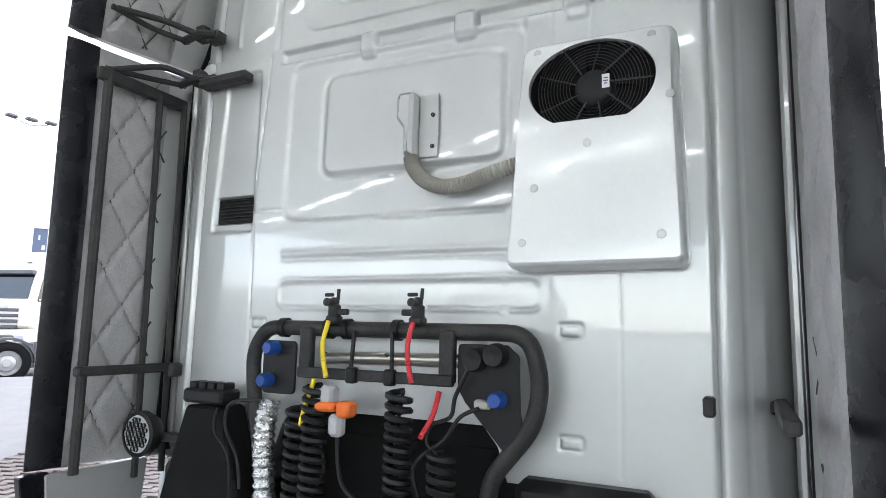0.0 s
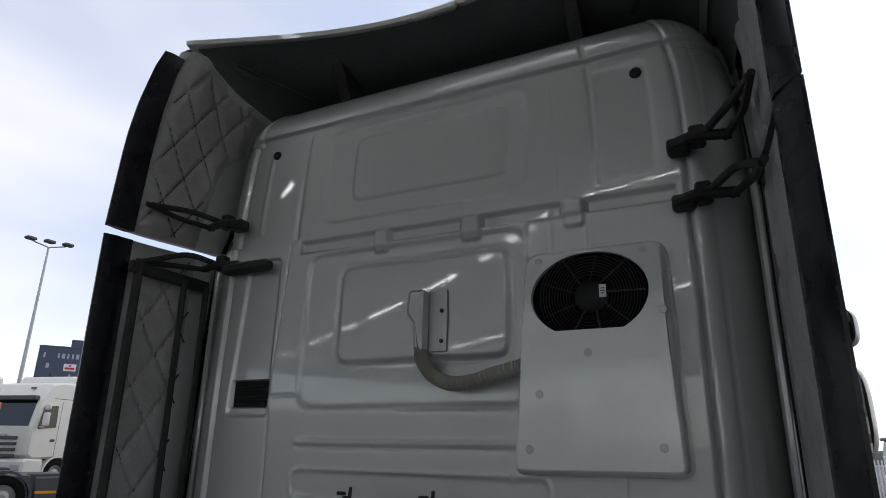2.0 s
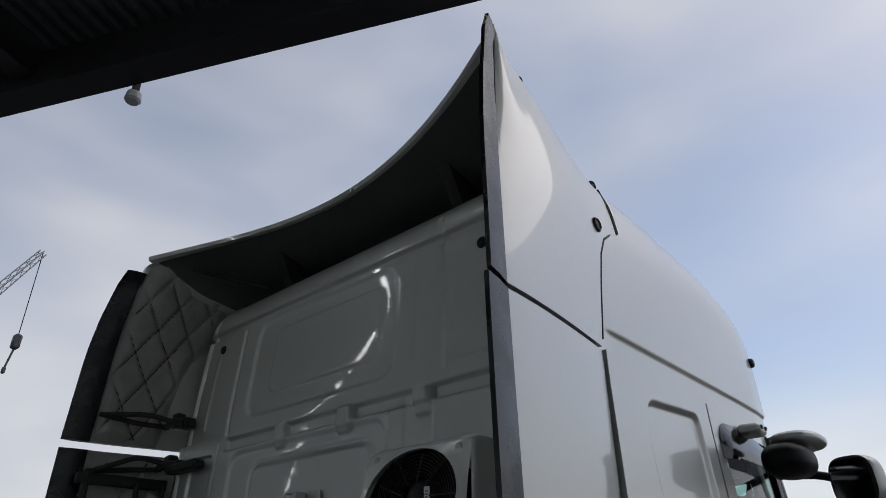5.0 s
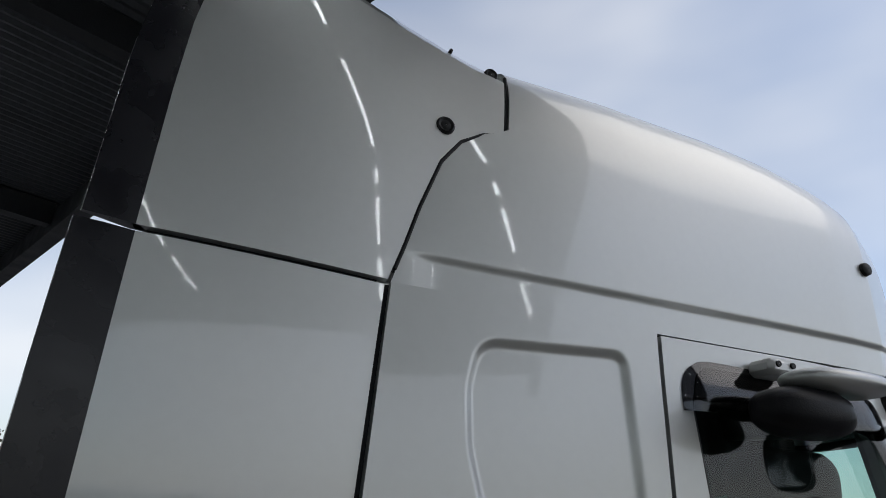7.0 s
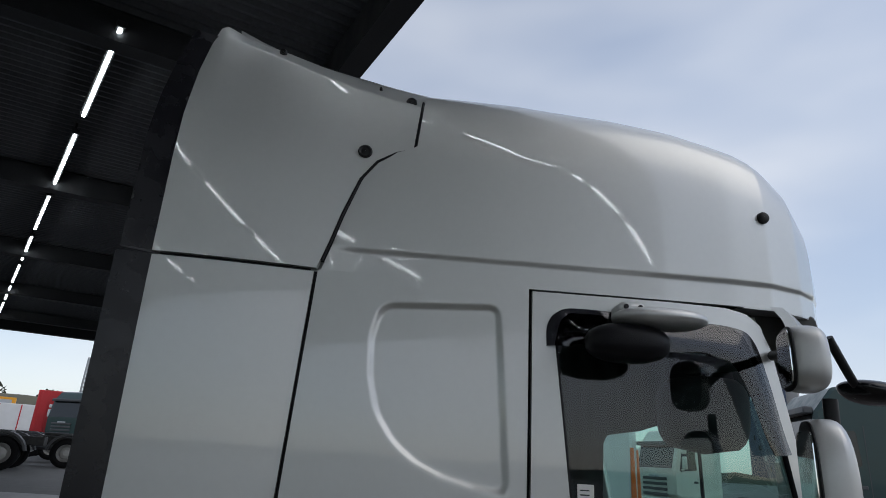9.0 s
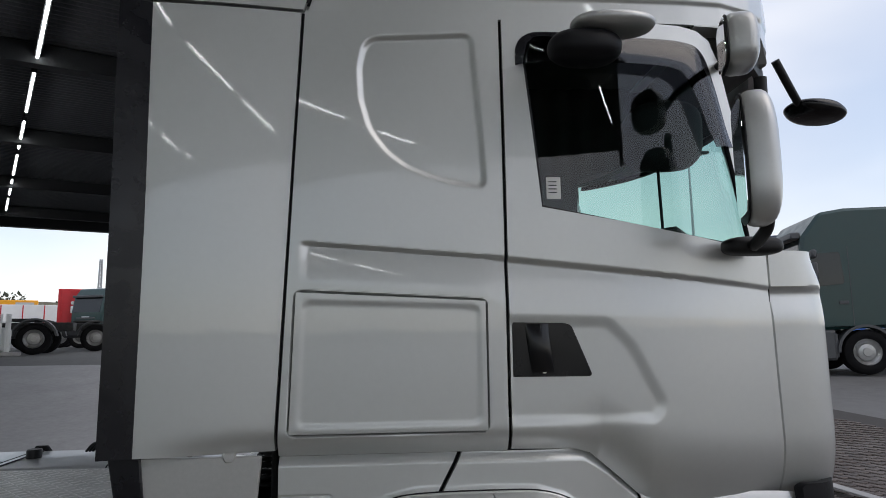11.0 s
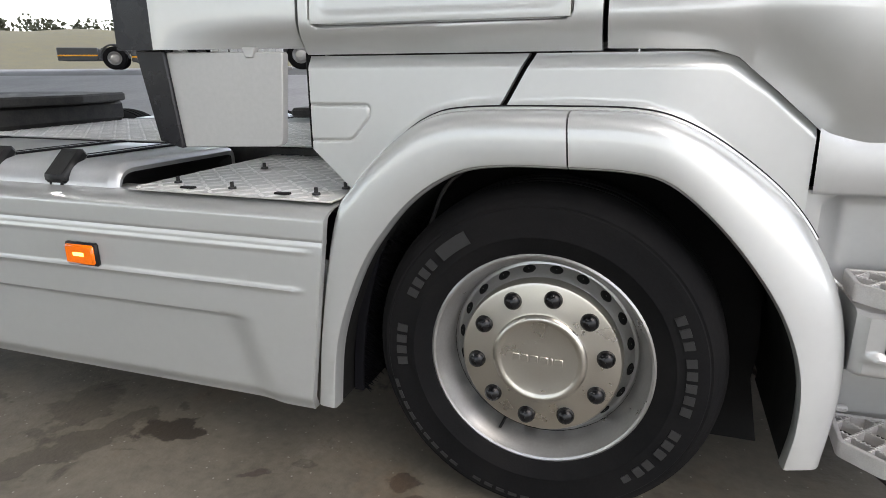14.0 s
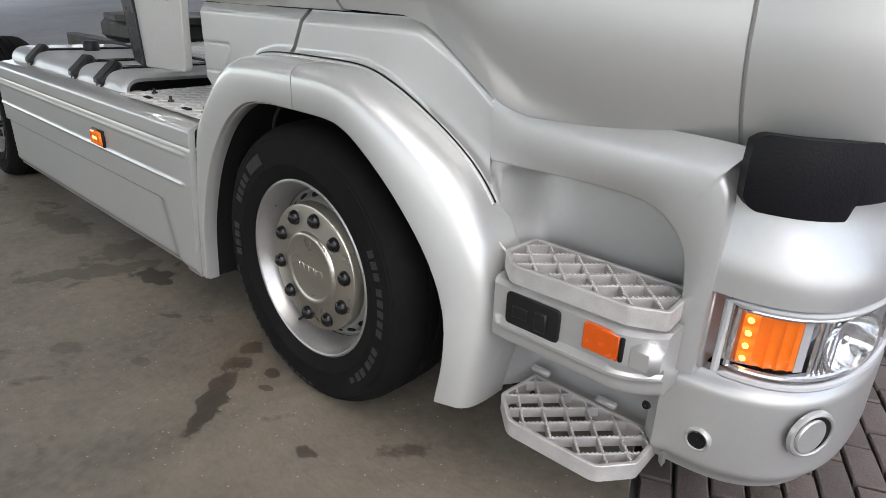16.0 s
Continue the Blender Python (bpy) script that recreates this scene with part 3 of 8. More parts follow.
def tpart(name, shape, material, label="", parent=None, smooth=38):
    ob = part(name, shape, material, parent or truck, label, smooth)
    if parent is None:
        ob.location = (0, -MID, 0)
    return ob


def other(p):
    """The mirror image on the left side."""
    p = np.array(p, float)
    p[..., 1] = 2 * MID - p[..., 1]
    return p


HATCH = rounded([(-0.665, 1.372), (0.042, 1.374), (0.042, 1.84), (-0.648, 1.878)], 0.03)
BLANK = rounded([(-0.40, 2.845), (0.005, 2.868), (0.047, 2.262), (-0.06, 2.276), (-0.16, 2.303), (-0.25, 2.342), (-0.325, 2.40), (-0.385, 2.485), (-0.417, 2.60), (-0.425, 2.73)], [0.07, 0.04, 0.03, 0.2, 0.2, 0.2, 0.2, 0.2, 0.2, 0.2], 6)
PULL = rounded([(0.05, 1.765), (0.49, 1.755), (0.575, 1.67), (0.69, 1.45), (0.65, 1.405), (0.05, 1.405)], [0.01, 0.05, 0.08, 0.05, 0.03, 0.01], 6)
crease_up = lerp_at([-0.7, -0.63, 0.13, 1.2], [2.065, 2.06, 2.0, 1.885])
crease_lo = lerp_at([-0.7, -0.65, 0.04, 0.13, 1.2], [1.915, 1.91, 1.862, 1.79, 1.75])


def side_y(x, z, hatch=True):
    """The cab's side skin: how far in from the lorry's side it lies."""
    x, z = np.asarray(x, float), np.asarray(z, float)
    y = 0.075 * (1 - ss(1.25, 1.40, z)) ** 1.4 * (1 - ss(0.25, 0.6, x)) + 0.012 * ss(2.3, 2.95, z) ** 1.5
    y = y + 0.108 * np.clip((x - 0.45) / 0.75, 0, 2) ** 2.2
    # the door's underside turns in along its lower edge
    low = np.interp(x, [0.13, 0.35, 0.45, 0.64, 0.72, 1.2], [1.2, 1.2, 1.22, 1.10, 1.075, 1.03])
    y = y + np.where(x > 0.25, 0.115 * np.clip(1 - (z - low) / 0.30, 0, 1.1) ** 2.2 * ss(0.25, 0.6, x), 0)
    zu, zl = crease_up(x), crease_lo(x)
    t = np.clip((zu - z) / (zu - zl), 0, 1)
    band = ss(0.0, 0.12, t) * (1 - t) ** 1.3 * 0.021
    y = y + band * ss(-0.64, -0.60, x) * (1 - 0.5 * ss(0.6, 1.2, x))
    y = y + 0.015 * step(far_in(x, z, BLANK), 0.013)
    y = y + 0.009 * step(far_in(x, z, PULL), 0.026) * ss(0.10, 0.135, x)
    if hatch:
        y = y + 0.02 * step(far_in(x, z, HATCH) - 0.001, 0.0035)
    return y


def side_sheet(nx, nz, xl, xr, zb, zt, fy=side_y, lip=0.03):
    """A piece of side skin between two edges and a lower and an upper line."""
    u, v = uv(nx, nz)
    z0 = zb(0.5 * (xl(1.5) + xr(1.5))) + v * 0.0
    zz = z0
    for _ in range(3):
        x = xl(zz) + (xr(zz) - xl(zz)) * u
        zz = zb(x) + (zt(x) - zb(x)) * v
    p = np.stack([x, fy(x, zz), zz], -1)
    q = p + np.array([0, lip, 0])
    return p, q


def const(c):
    return lambda x: c + 0 * np.asarray(x, float)


rear_edge = lambda z: -0.70 + (np.asarray(z) - 1.31) * 0.042
for mirrored in (False, True):
    sd = other if mirrored else (lambda p: p)
    # rear side panel of the cab
    p, q = side_sheet(170, 330, rear_edge, const(0.112), const(1.30), const(2.952))
    panel = tpart("cab_side_panel", Shape().sheet(sd(p), back=sd(q)), SILVER)
    part("corner_closer", Shape().box(tuple(sd(np.array([[-0.60, 0.052, 2.17]]))[0]), (0.16, 0.03, 1.58), 0.012), SILVER, panel)
    # locker hatch
    hp, hq = side_sheet(110, 90, lerp_at([1.37, 1.88], [-0.661, -0.644]), const(0.038), const(1.378), lambda x: np.interp(x, [-0.65, 0.04], [1.873, 1.836]), lambda x, z: side_y(x, z, False) - 0.0005 + 0.0045 * step(far_in(x, z, rounded([(-0.63, 1.405), (0.012, 1.405), (0.012, 1.815), (-0.615, 1.838)], 0.03)), 0.012), 0.012)
    d = far_in(hp[..., 0], hp[..., 2], HATCH)
    tpart("locker_hatch", Shape().sheet(sd(hp), back=sd(hq)), SILVER, "flush silver locker hatch")
    # door
    low = lambda x: np.interp(x, [0.12, 0.36, 0.42, 0.52, 0.63, 0.70, 0.8, 1.0, 1.2], [1.305, 1.30, 1.282, 1.20, 1.105, 1.065, 1.045, 1.03, 1.018])
    belt = lambda x: np.interp(x, [0.12, 0.26, 1.09, 1.2], [2.215, 2.185, 2.035, 2.02])
    front = lambda z: np.interp(z, [1.0, 2.05, 2.45, 2.80, 2.935], [1.193, 1.175, 1.093, 1.027, 0.964])
    back_e = const(0.125)
    s = Shape()
    p, q = side_sheet(130, 170, back_e, front, low, belt)
    s.sheet(sd(p), back=sd(q))
    wl = lambda z: np.interp(z, [2.1, 2.2, 2.76, 2.84, 2.87], [0.262, 0.258, 0.205, 0.225, 0.26])
    wr = lambda z: np.interp(z, [2.03, 2.45, 2.60, 2.74, 2.84, 2.87], [1.115, 1.035, 1.005, 0.965, 0.91, 0.86])
    door = tpart("door", s, SILVER, "closed silver cab door")
    for p, q in (side_sheet(10, 60, back_e, wl, belt, const(2.868)), side_sheet(10, 60, wr, lambda z: front(z) - 0.004, belt, const(2.868)), side_sheet(70, 12, back_e, front, const(2.868), lambda x: np.interp(x, [0.12, 0.85, 0.93, 0.99], [2.936, 2.938, 2.925, 2.885]))):
        part("window_frame", Shape().sheet(sd(p), back=sd(q)), SILVER, door)
    # frame seal and pane
    ring = []
    for z in np.linspace(2.06, 2.86, 26):
        ring.append((float(wr(z)), z))
    ring = [(0.262, 2.183), (1.10, 2.033)] + ring[1:] + [(0.30, 2.868), (0.24, 2.855)] + [(float(wl(z)), z) for z in np.linspace(2.82, 2.25, 10)]
    loop = [(x, float(side_y(x, z)) + 0.012, z) for x, z in ring]
    part("window_seal", Shape().tube(sd(np.array(loop)).tolist(), 0.012, 8, closed=True), RUBBER, door)
    pane_s = Shape()
    cols = []
    for x in np.linspace(0.19, 1.13, 24):
        row = []
        for v in np.linspace(0, 1, 14):
            zt_ = min(2.875, 2.875 - max(0, (x - 0.86)) * 1.0 if x < 0.95 else 2.875 - 0.09 - (x - 0.95) * 4.0)
            z = float(belt(x)) - 0.02 + v * max(0.005, zt_ - float(belt(x)) + 0.02)
            row.append((x, float(side_y(x, z)) + 0.022, z))
        cols.append(row)
    pane = part("window_pane", pane_s.grid(sd(np.array(cols))), PANE, door, "tinted side window")
    pane.visible_shadow = False
    if not mirrored:
        # smoked wind deflector round the top of the window
        s = Shape()
        path = [(0.175, 2.745), (0.178, 2.82), (0.215, 2.868), (0.30, 2.885), (0.62, 2.872), (0.86, 2.868), (0.945, 2.83), (0.99, 2.70), (1.03, 2.52), (1.055, 2.44)]
        inner = [(0.26, 2.745), (0.26, 2.75), (0.28, 2.755), (0.36, 2.755), (0.62, 2.752), (0.78, 2.745), (0.845, 2.72), (0.895, 2.62), (0.935, 2.50), (0.965, 2.43)]
        a, b = curve([(x, 0, z) for x, z in path], 60), curve([(x, 0, z) for x, z in inner], 60)
        rows = []
        for i, (p_, q_) in enumerate(zip(a, b)):
            row = []
            for k in range(7):
                t = k / 6
                x, z = p_.x + (q_.x - p_.x) * t, p_.z + (q_.z - p_.z) * t
                row.append((x, float(side_y(x, z)) - 0.004 - 0.026 * math.sin(t * 1.9), z))
            rows.append(row)
        rows = np.array(rows)
        part("wind_deflector", s.sheet(rows, lip=(0, 0.004, 0)), DEFLECT, door, "smoked acrylic wind deflector")
        sx_, sz_ = 0.31, 2.262
        sticker = part("window_sticker", Shape().box((sx_, float(side_y(sx_, sz_)) + 0.0195, sz_), (0.055, 0.002, 0.085), 0.0006), LABEL_M, door, "small white window sticker with grey lines")
        for k_ in range(4):
            part("sticker_line", Shape().box((sx_ - 0.004, float(side_y(sx_, sz_)) + 0.018, sz_ + 0.024 - 0.014 * k_), (0.032, 0.001, 0.004), 0.0003), DARK_GREY, door)
        # door handle
        hy = lambda x, z: float(side_y(x, z))
        H = rounded([(0.133, 1.56), (0.43, 1.558), (0.355, 1.745), (0.33, 1.757), (0.133, 1.762)], [0.004, 0.014, 0.03, 0.03, 0.004])
        handle = part("door_handle", Shape().prism(H, 0.006, 0.045, "y", 0.004), CAP, door, "black plastic handle plate")
        g = []
        for z in np.linspace(1.575, 1.75, 14):
            c = 0.245 - (z - 1.57) * 0.12
            g.append([(c + 0.045 * math.cos(t), 0.008 - 0.024 * math.sin(t) * (0.4 + 0.6 * math.sin((z - 1.575) / 0.175 * math.pi)), z) for t in np.linspace(0, math.pi, 9)])
        tp = part("grip", Shape().grid(np.array(g)), CAP, door)
        part("lock", Shape().lathe([(0.001, -0.006), (0.009, -0.006), (0.011, 0.0), (0.011, 0.006)], (0.247, 0.004, 1.582), "y", 14), STAINLESS, door)
    part("door_gap", Shape().tube(sd(np.array([(float(front(z)) + 0.004, float(side_y(float(front(z)), z)) + 0.022, z) for z in np.linspace(1.03, 2.4, 20)])).tolist(), 0.012, 6), VOID, door)
    # front corner panel, from the door round to the nose
    u, v = uv(36, 90)
    z = 1.055 + v * 0.975
    ang = u * math.pi / 2
    x0 = front(z) + 0.009
    y0 = side_y(front(z), z)
    yy = y0 + (0.62 - y0) * (1 - np.abs(np.cos(ang)) ** (2 / 3.4))
    xx = x0 + (1.525 - x0) * np.abs(np.sin(ang)) ** (2 / 3.4)
    xx = xx - 0.06 * ss(1.80, 2.03, z) ** 2 * np.sin(ang)
    yy = yy + 0.014 * ss(0, 0.03, crease_up(1.2) - z) * (1 - ss(0.0, 0.13, crease_up(1.2) - z)) * (1 - u)
    g = np.stack([xx, yy, z], -1)
    tpart("corner_panel", Shape().sheet(sd(g), back=sd(g + np.array([-0.03, 0.03, 0]))), SILVER)

# front panel, nose and windscreen close the cab
p = np.stack(np.meshgrid(np.linspace(0.6, 2 * MID - 0.6, 24), np.linspace(0.95, 2.03, 14), indexing="ij"), -1)
g = np.stack([1.475 + 0.05 * np.cos((p[..., 0] - MID) / 0.7) - 0.03, p[..., 0], p[..., 1]], -1)
tpart("front_panel", Shape().sheet(g, lip=(-0.03, 0, 0)), SILVER)
u, v = uv(30, 20)
y = 0.17 + u * (2 * MID - 0.34)
z = 2.03 + v * 0.92
bow = 1 - np.abs((y - MID) / (MID - 0.17)) ** 3.0
g = np.stack([1.20 - v * 0.22 + (0.27 - 0.02 * v) * bow, y, z], -1)
ws = tpart("windscreen", Shape().grid(g), PANE, "wide curved windscreen")
ws.visible_shadow = False
for yy in (0.155, 2 * MID - 0.155):
    tpart("pillar", Shape().tube([(1.19, yy - 0.01 * (1 if yy < 1 else -1), 2.0), (1.09, yy, 2.5), (0.985, yy, 2.93)], 0.035, 8), SILVER)
# cab floor and bulkhead of the cabin
tpart("cab_floor", Shape().box((0.3, MID, 1.42), (1.7, 2.1, 0.04)), VOID)
tpart("dashboard", Shape().box((1.15, MID, 1.85), (0.45, 2.0, 0.35), 0.08), TRIM_IN)
tpart("cab_ceiling", Shape().box((0.3, MID, 3.0), (1.7, 2.2, 0.03)), TRIM_IN)
tpart("overhead_shelf", Shape().prism(rounded([(0.98, 2.97), (1.0, 2.80), (1.30, 2.83), (1.28, 2.97)], 0.03), 0.16, 2 * MID - 0.16, "y", 0.01), TRIM_IN)
s = Shape()
rows = [[(x, 2 * MID - 0.09 + 0.012 * math.sin(x * 60), z) for z in (2.0, 2.5, 2.95)] for x in np.linspace(0.1, 1.10, 60)]
tpart("side_curtain", s.sheet(rows, lip=(0, -0.01, 0)), SEAT, "dark drawn side curtain")
hem = lerp_at([-0.3, 0.60, 0.63, 0.80, 1.40], [1.5, 1.5, 2.50, 2.53, 2.745])
rows = [[(x, 0.78 - 0.06 * (x - 0.6) + 0.010 * math.sin(x * 55), z) for z in np.linspace(float(hem(x)), 2.97, 6)] for x in np.linspace(-0.3, 1.36, 110)]
tpart("cab_curtain", Shape().sheet(rows, lip=(0, 0.012, 0)), SEAT, "dark curtain across the cab")
tpart("rear_lining", Shape().box((-0.35, MID, 2.2), (0.06, 2.2, 1.6)), TRIM_IN)
for yy, sx in ((0.42, 0.72), (1.82, 0.0)):
    seat = tpart("seat", Shape().box((0.42 + sx * 0.5, yy, 1.72), (0.5, 0.5, 0.16), 0.05).box((0.19 + sx, yy, 1.95), (0.13, 0.34, 0.42), 0.06, Euler((0, radians(-8), 0)).to_matrix()).tube([(0.185 + sx, yy, 2.1), (0.175 + sx, yy, 2.55)], 0.007, 8), SEAT, "dark cloth driver seat")
    hd = Shape()
    g = []
    for t in np.linspace(-1, 1, 15):
        k = (1 - abs(t) ** 3.2) ** (1 / 3.2) if abs(t) < 1 else 0.02
        g.append([(0.20 + sx + 0.17 * k * math.cos(a), yy + 0.18 * (0.85 + 0.15 * t) * k * np.sign(math.sin(a)) * abs(math.sin(a)) ** 0.6, 2.59 + 0.155 * t) for a in np.linspace(0, math.tau, 25)[:-1]])
    part("headrest", hd.grid(np.array(g), wrap_v=True), SEAT, seat)

# ---- high roof ----
top = lerp_at([-0.66, -0.3, 0.08, 0.47, 0.73, 0.99, 1.10, 1.20, 1.30, 1.38, 1.44, 1.475], [3.857, 3.871, 3.867, 3.834, 3.796, 3.726, 3.675, 3.592, 3.457, 3.304, 3.141, 2.993])
wide = lerp_at([-0.66, 0.6, 0.9, 1.05, 1.2, 1.3, 1.38, 1.44, 1.475], [1.172, 1.172, 1.168, 1.155, 1.10, 1.03, 0.93, 0.80, 0.66])
N = 6.5


def roof_point(x, a):
    h, w = top(x) - 2.955, wide(x)
    c, s_ = np.cos(a), np.sin(a)
    y = MID - w * np.sign(c) * np.abs(c) ** (2 / N)
    z = 2.955 + h * np.abs(s_) ** (2 / N)
    # shoulder line above the door
    side = np.minimum(np.abs(c), 1)
    inw = 0.011 * (1 - ss(3.037, 3.054, z - 0.05 * (x - 0.3) * 0)) * ss(-0.60, -0.50, x)
    y = y + np.where(c > 0, inw, -inw) * ss(0.9, 0.98, side)
    # a faint fold running forward from the corner of the deflector's seam
    fold = 0.045 * np.clip(z - 3.462, 0, 0.2) * (1 - ss(0.15, 0.7, x))
    y = y + np.where(c > 0, fold, -fold)
    return y, z


xs = np.concatenate([np.linspace(-0.62, 0.9, 50), np.linspace(0.92, 1.475, 60)])
an = []
zs_ = np.concatenate([np.linspace(0.0, 0.16, 22), np.linspace(0.17, 0.43, 14), np.linspace(0.44, 0.54, 34), np.linspace(0.56, 1, 26)])
a1 = np.arcsin(np.clip(zs_, 0, 1) ** (N / 2))
an = np.concatenate([a1, np.pi - a1[-2::-1]])
X, A = np.meshgrid(xs, an, indexing="ij")
Yr, Zr = roof_point(X, A)
# the right and left rear edges follow the seam of the air deflector
seam = lerp_at([2.95, 2.957, 3.06, 3.17, 3.32, 3.40, 3.445, 3.462, 3.47, 3.78, 4.0], [-0.632, -0.630, -0.598, -0.568, -0.517, -0.462, -0.395, -0.345, -0.325, -0.300, -0.290])
edge = seam(Zr)
X2 = np.where(X < 0.3, edge + 0.003 + (X + 0.62) / 0.92 * (0.3 - edge - 0.003), X)
Yr, Zr = roof_point(X2, A)
g = np.stack([X2, Yr, Zr], -1)
roof = tpart("roof", Shape().sheet(g, back=np.stack([X2, MID + (Yr - MID) * 0.985, 2.955 + (Zr - 2.955) * 0.975], -1)), SILVER)
# closed underside of the roof's front edge, down to the windscreen
xs2 = np.linspace(0.93, 1.47, 40)
rows = [[(x, MID + (wide(x) - 0.012) * k, 2.951) for k in np.linspace(-1, 1, 15)] for x in xs2]
part("roof_lip", Shape().sheet(rows, lip=(0, 0, 0.012)), SILVER, roof)
for yy in (0.052, 2 * MID - 0.052):
    sg = 1 if yy < 1 else -1
    part("marker_hole", Shape().lathe([(0.001, -0.004), (0.016, -0.004), (0.022, 0.0), (0.024, 0.012)], (1.04, yy - 0.004 * sg, 3.317), "y", 18), BLACK, roof)

# ---- air deflectors ----
def far_side(p):
    """The left fairing: mirrored and swung a little outwards on its hinges."""
    q = other(p)
    x, z = q[..., 0].copy(), q[..., 2]
    w = 1 - ss(-1.17, -0.72, x)
    q[..., 0] = np.where(x < -0.70, -0.70 + (x + 0.70) * 0.86, x)
    q[..., 1] += w * (0.028 - 0.06 * np.clip((z - 2.96) / 0.8, 0, 1))
    return q


top_edge = lerp_at([-1.20, -1.17, -1.13, -1.093, -0.99, -0.883, -0.71, -0.54, -0.42, -0.32, -0.28], [3.66, 3.76, 3.862, 3.902, 3.892, 3.872, 3.83, 3.79, 3.755, 3.732, 3.722])


def fair_y(x, z):
    """Outer skin of the side fairing and of the upper deflector."""
    x, z = np.asarray(x, float), np.asarray(z, float)
    t = (x + 1.17) / 0.5
    y = -0.035 + 0.05 * np.clip(-0.12 * np.log(np.exp(-t / 0.12) + np.exp(-1.345 / 0.12)), 0, 2) ** 1.5
    y = y + 0.05 * (1 - ss(1.30, 1.42, z)) ** 2 * ss(0.0, 1.0, t)
    r = np.clip((z - 3.25) / (top_edge(x) - 3.25), 0, 1)
    w = ss(-1.17, -0.96, x)
    y = y + w * 0.070 * r ** 2.4 + (1 - w) * 0.02 * r ** 3
    return y


def stitches(x0, x1, z0, z1):
    """Dark stitched cords that cross in lozenges on the padded lining."""
    sh = Shape()
    for sg_ in (1, -1):
        ends = [(x * 0.9 + sg_ * z * 0.62) / 0.17 for x in (x0, x1) for z in (z0, z1)]
        for n_ in range(math.ceil(min(ends)), math.floor(max(ends)) + 1):
            zs = np.linspace(z0, z1, 120)
            xs = (n_ * 0.17 - sg_ * zs * 0.62) / 0.9
            ok = (xs > x0) & (xs < x1)
            if ok.sum() > 8:
                xs, zs = xs[ok][::4], zs[ok][::4]
                sh.tube([(a, float(fair_y(a, b)) + 0.028, b) for a, b in zip(xs, zs)], 0.0042, 6)
    return sh


def quilt_in(p, thick, amp):
    """The padded inner skin, with stitched lozenges."""
    q = p.copy()
    x, z = p[..., 0], p[..., 2]
    a, b = (x * 0.9 + z * 0.62) / 0.17, (x * 0.9 - z * 0.62) / 0.17
    da, db = np.abs(a - np.round(a)), np.abs(b - np.round(b))
    puff = np.clip(np.minimum(da, db) * 7, 0, 1) ** 0.5
    n_, m_ = puff.shape
    i, j = np.meshgrid(np.arange(n_) / (n_ - 1), np.arange(m_) / (m_ - 1), indexing="ij")
    puff = puff * ss(0, 0.14, np.minimum(np.minimum(i, 1 - i), np.minimum(j, 1 - j) * 2))
    q[..., 1] += thick - amp + amp * puff
    return q


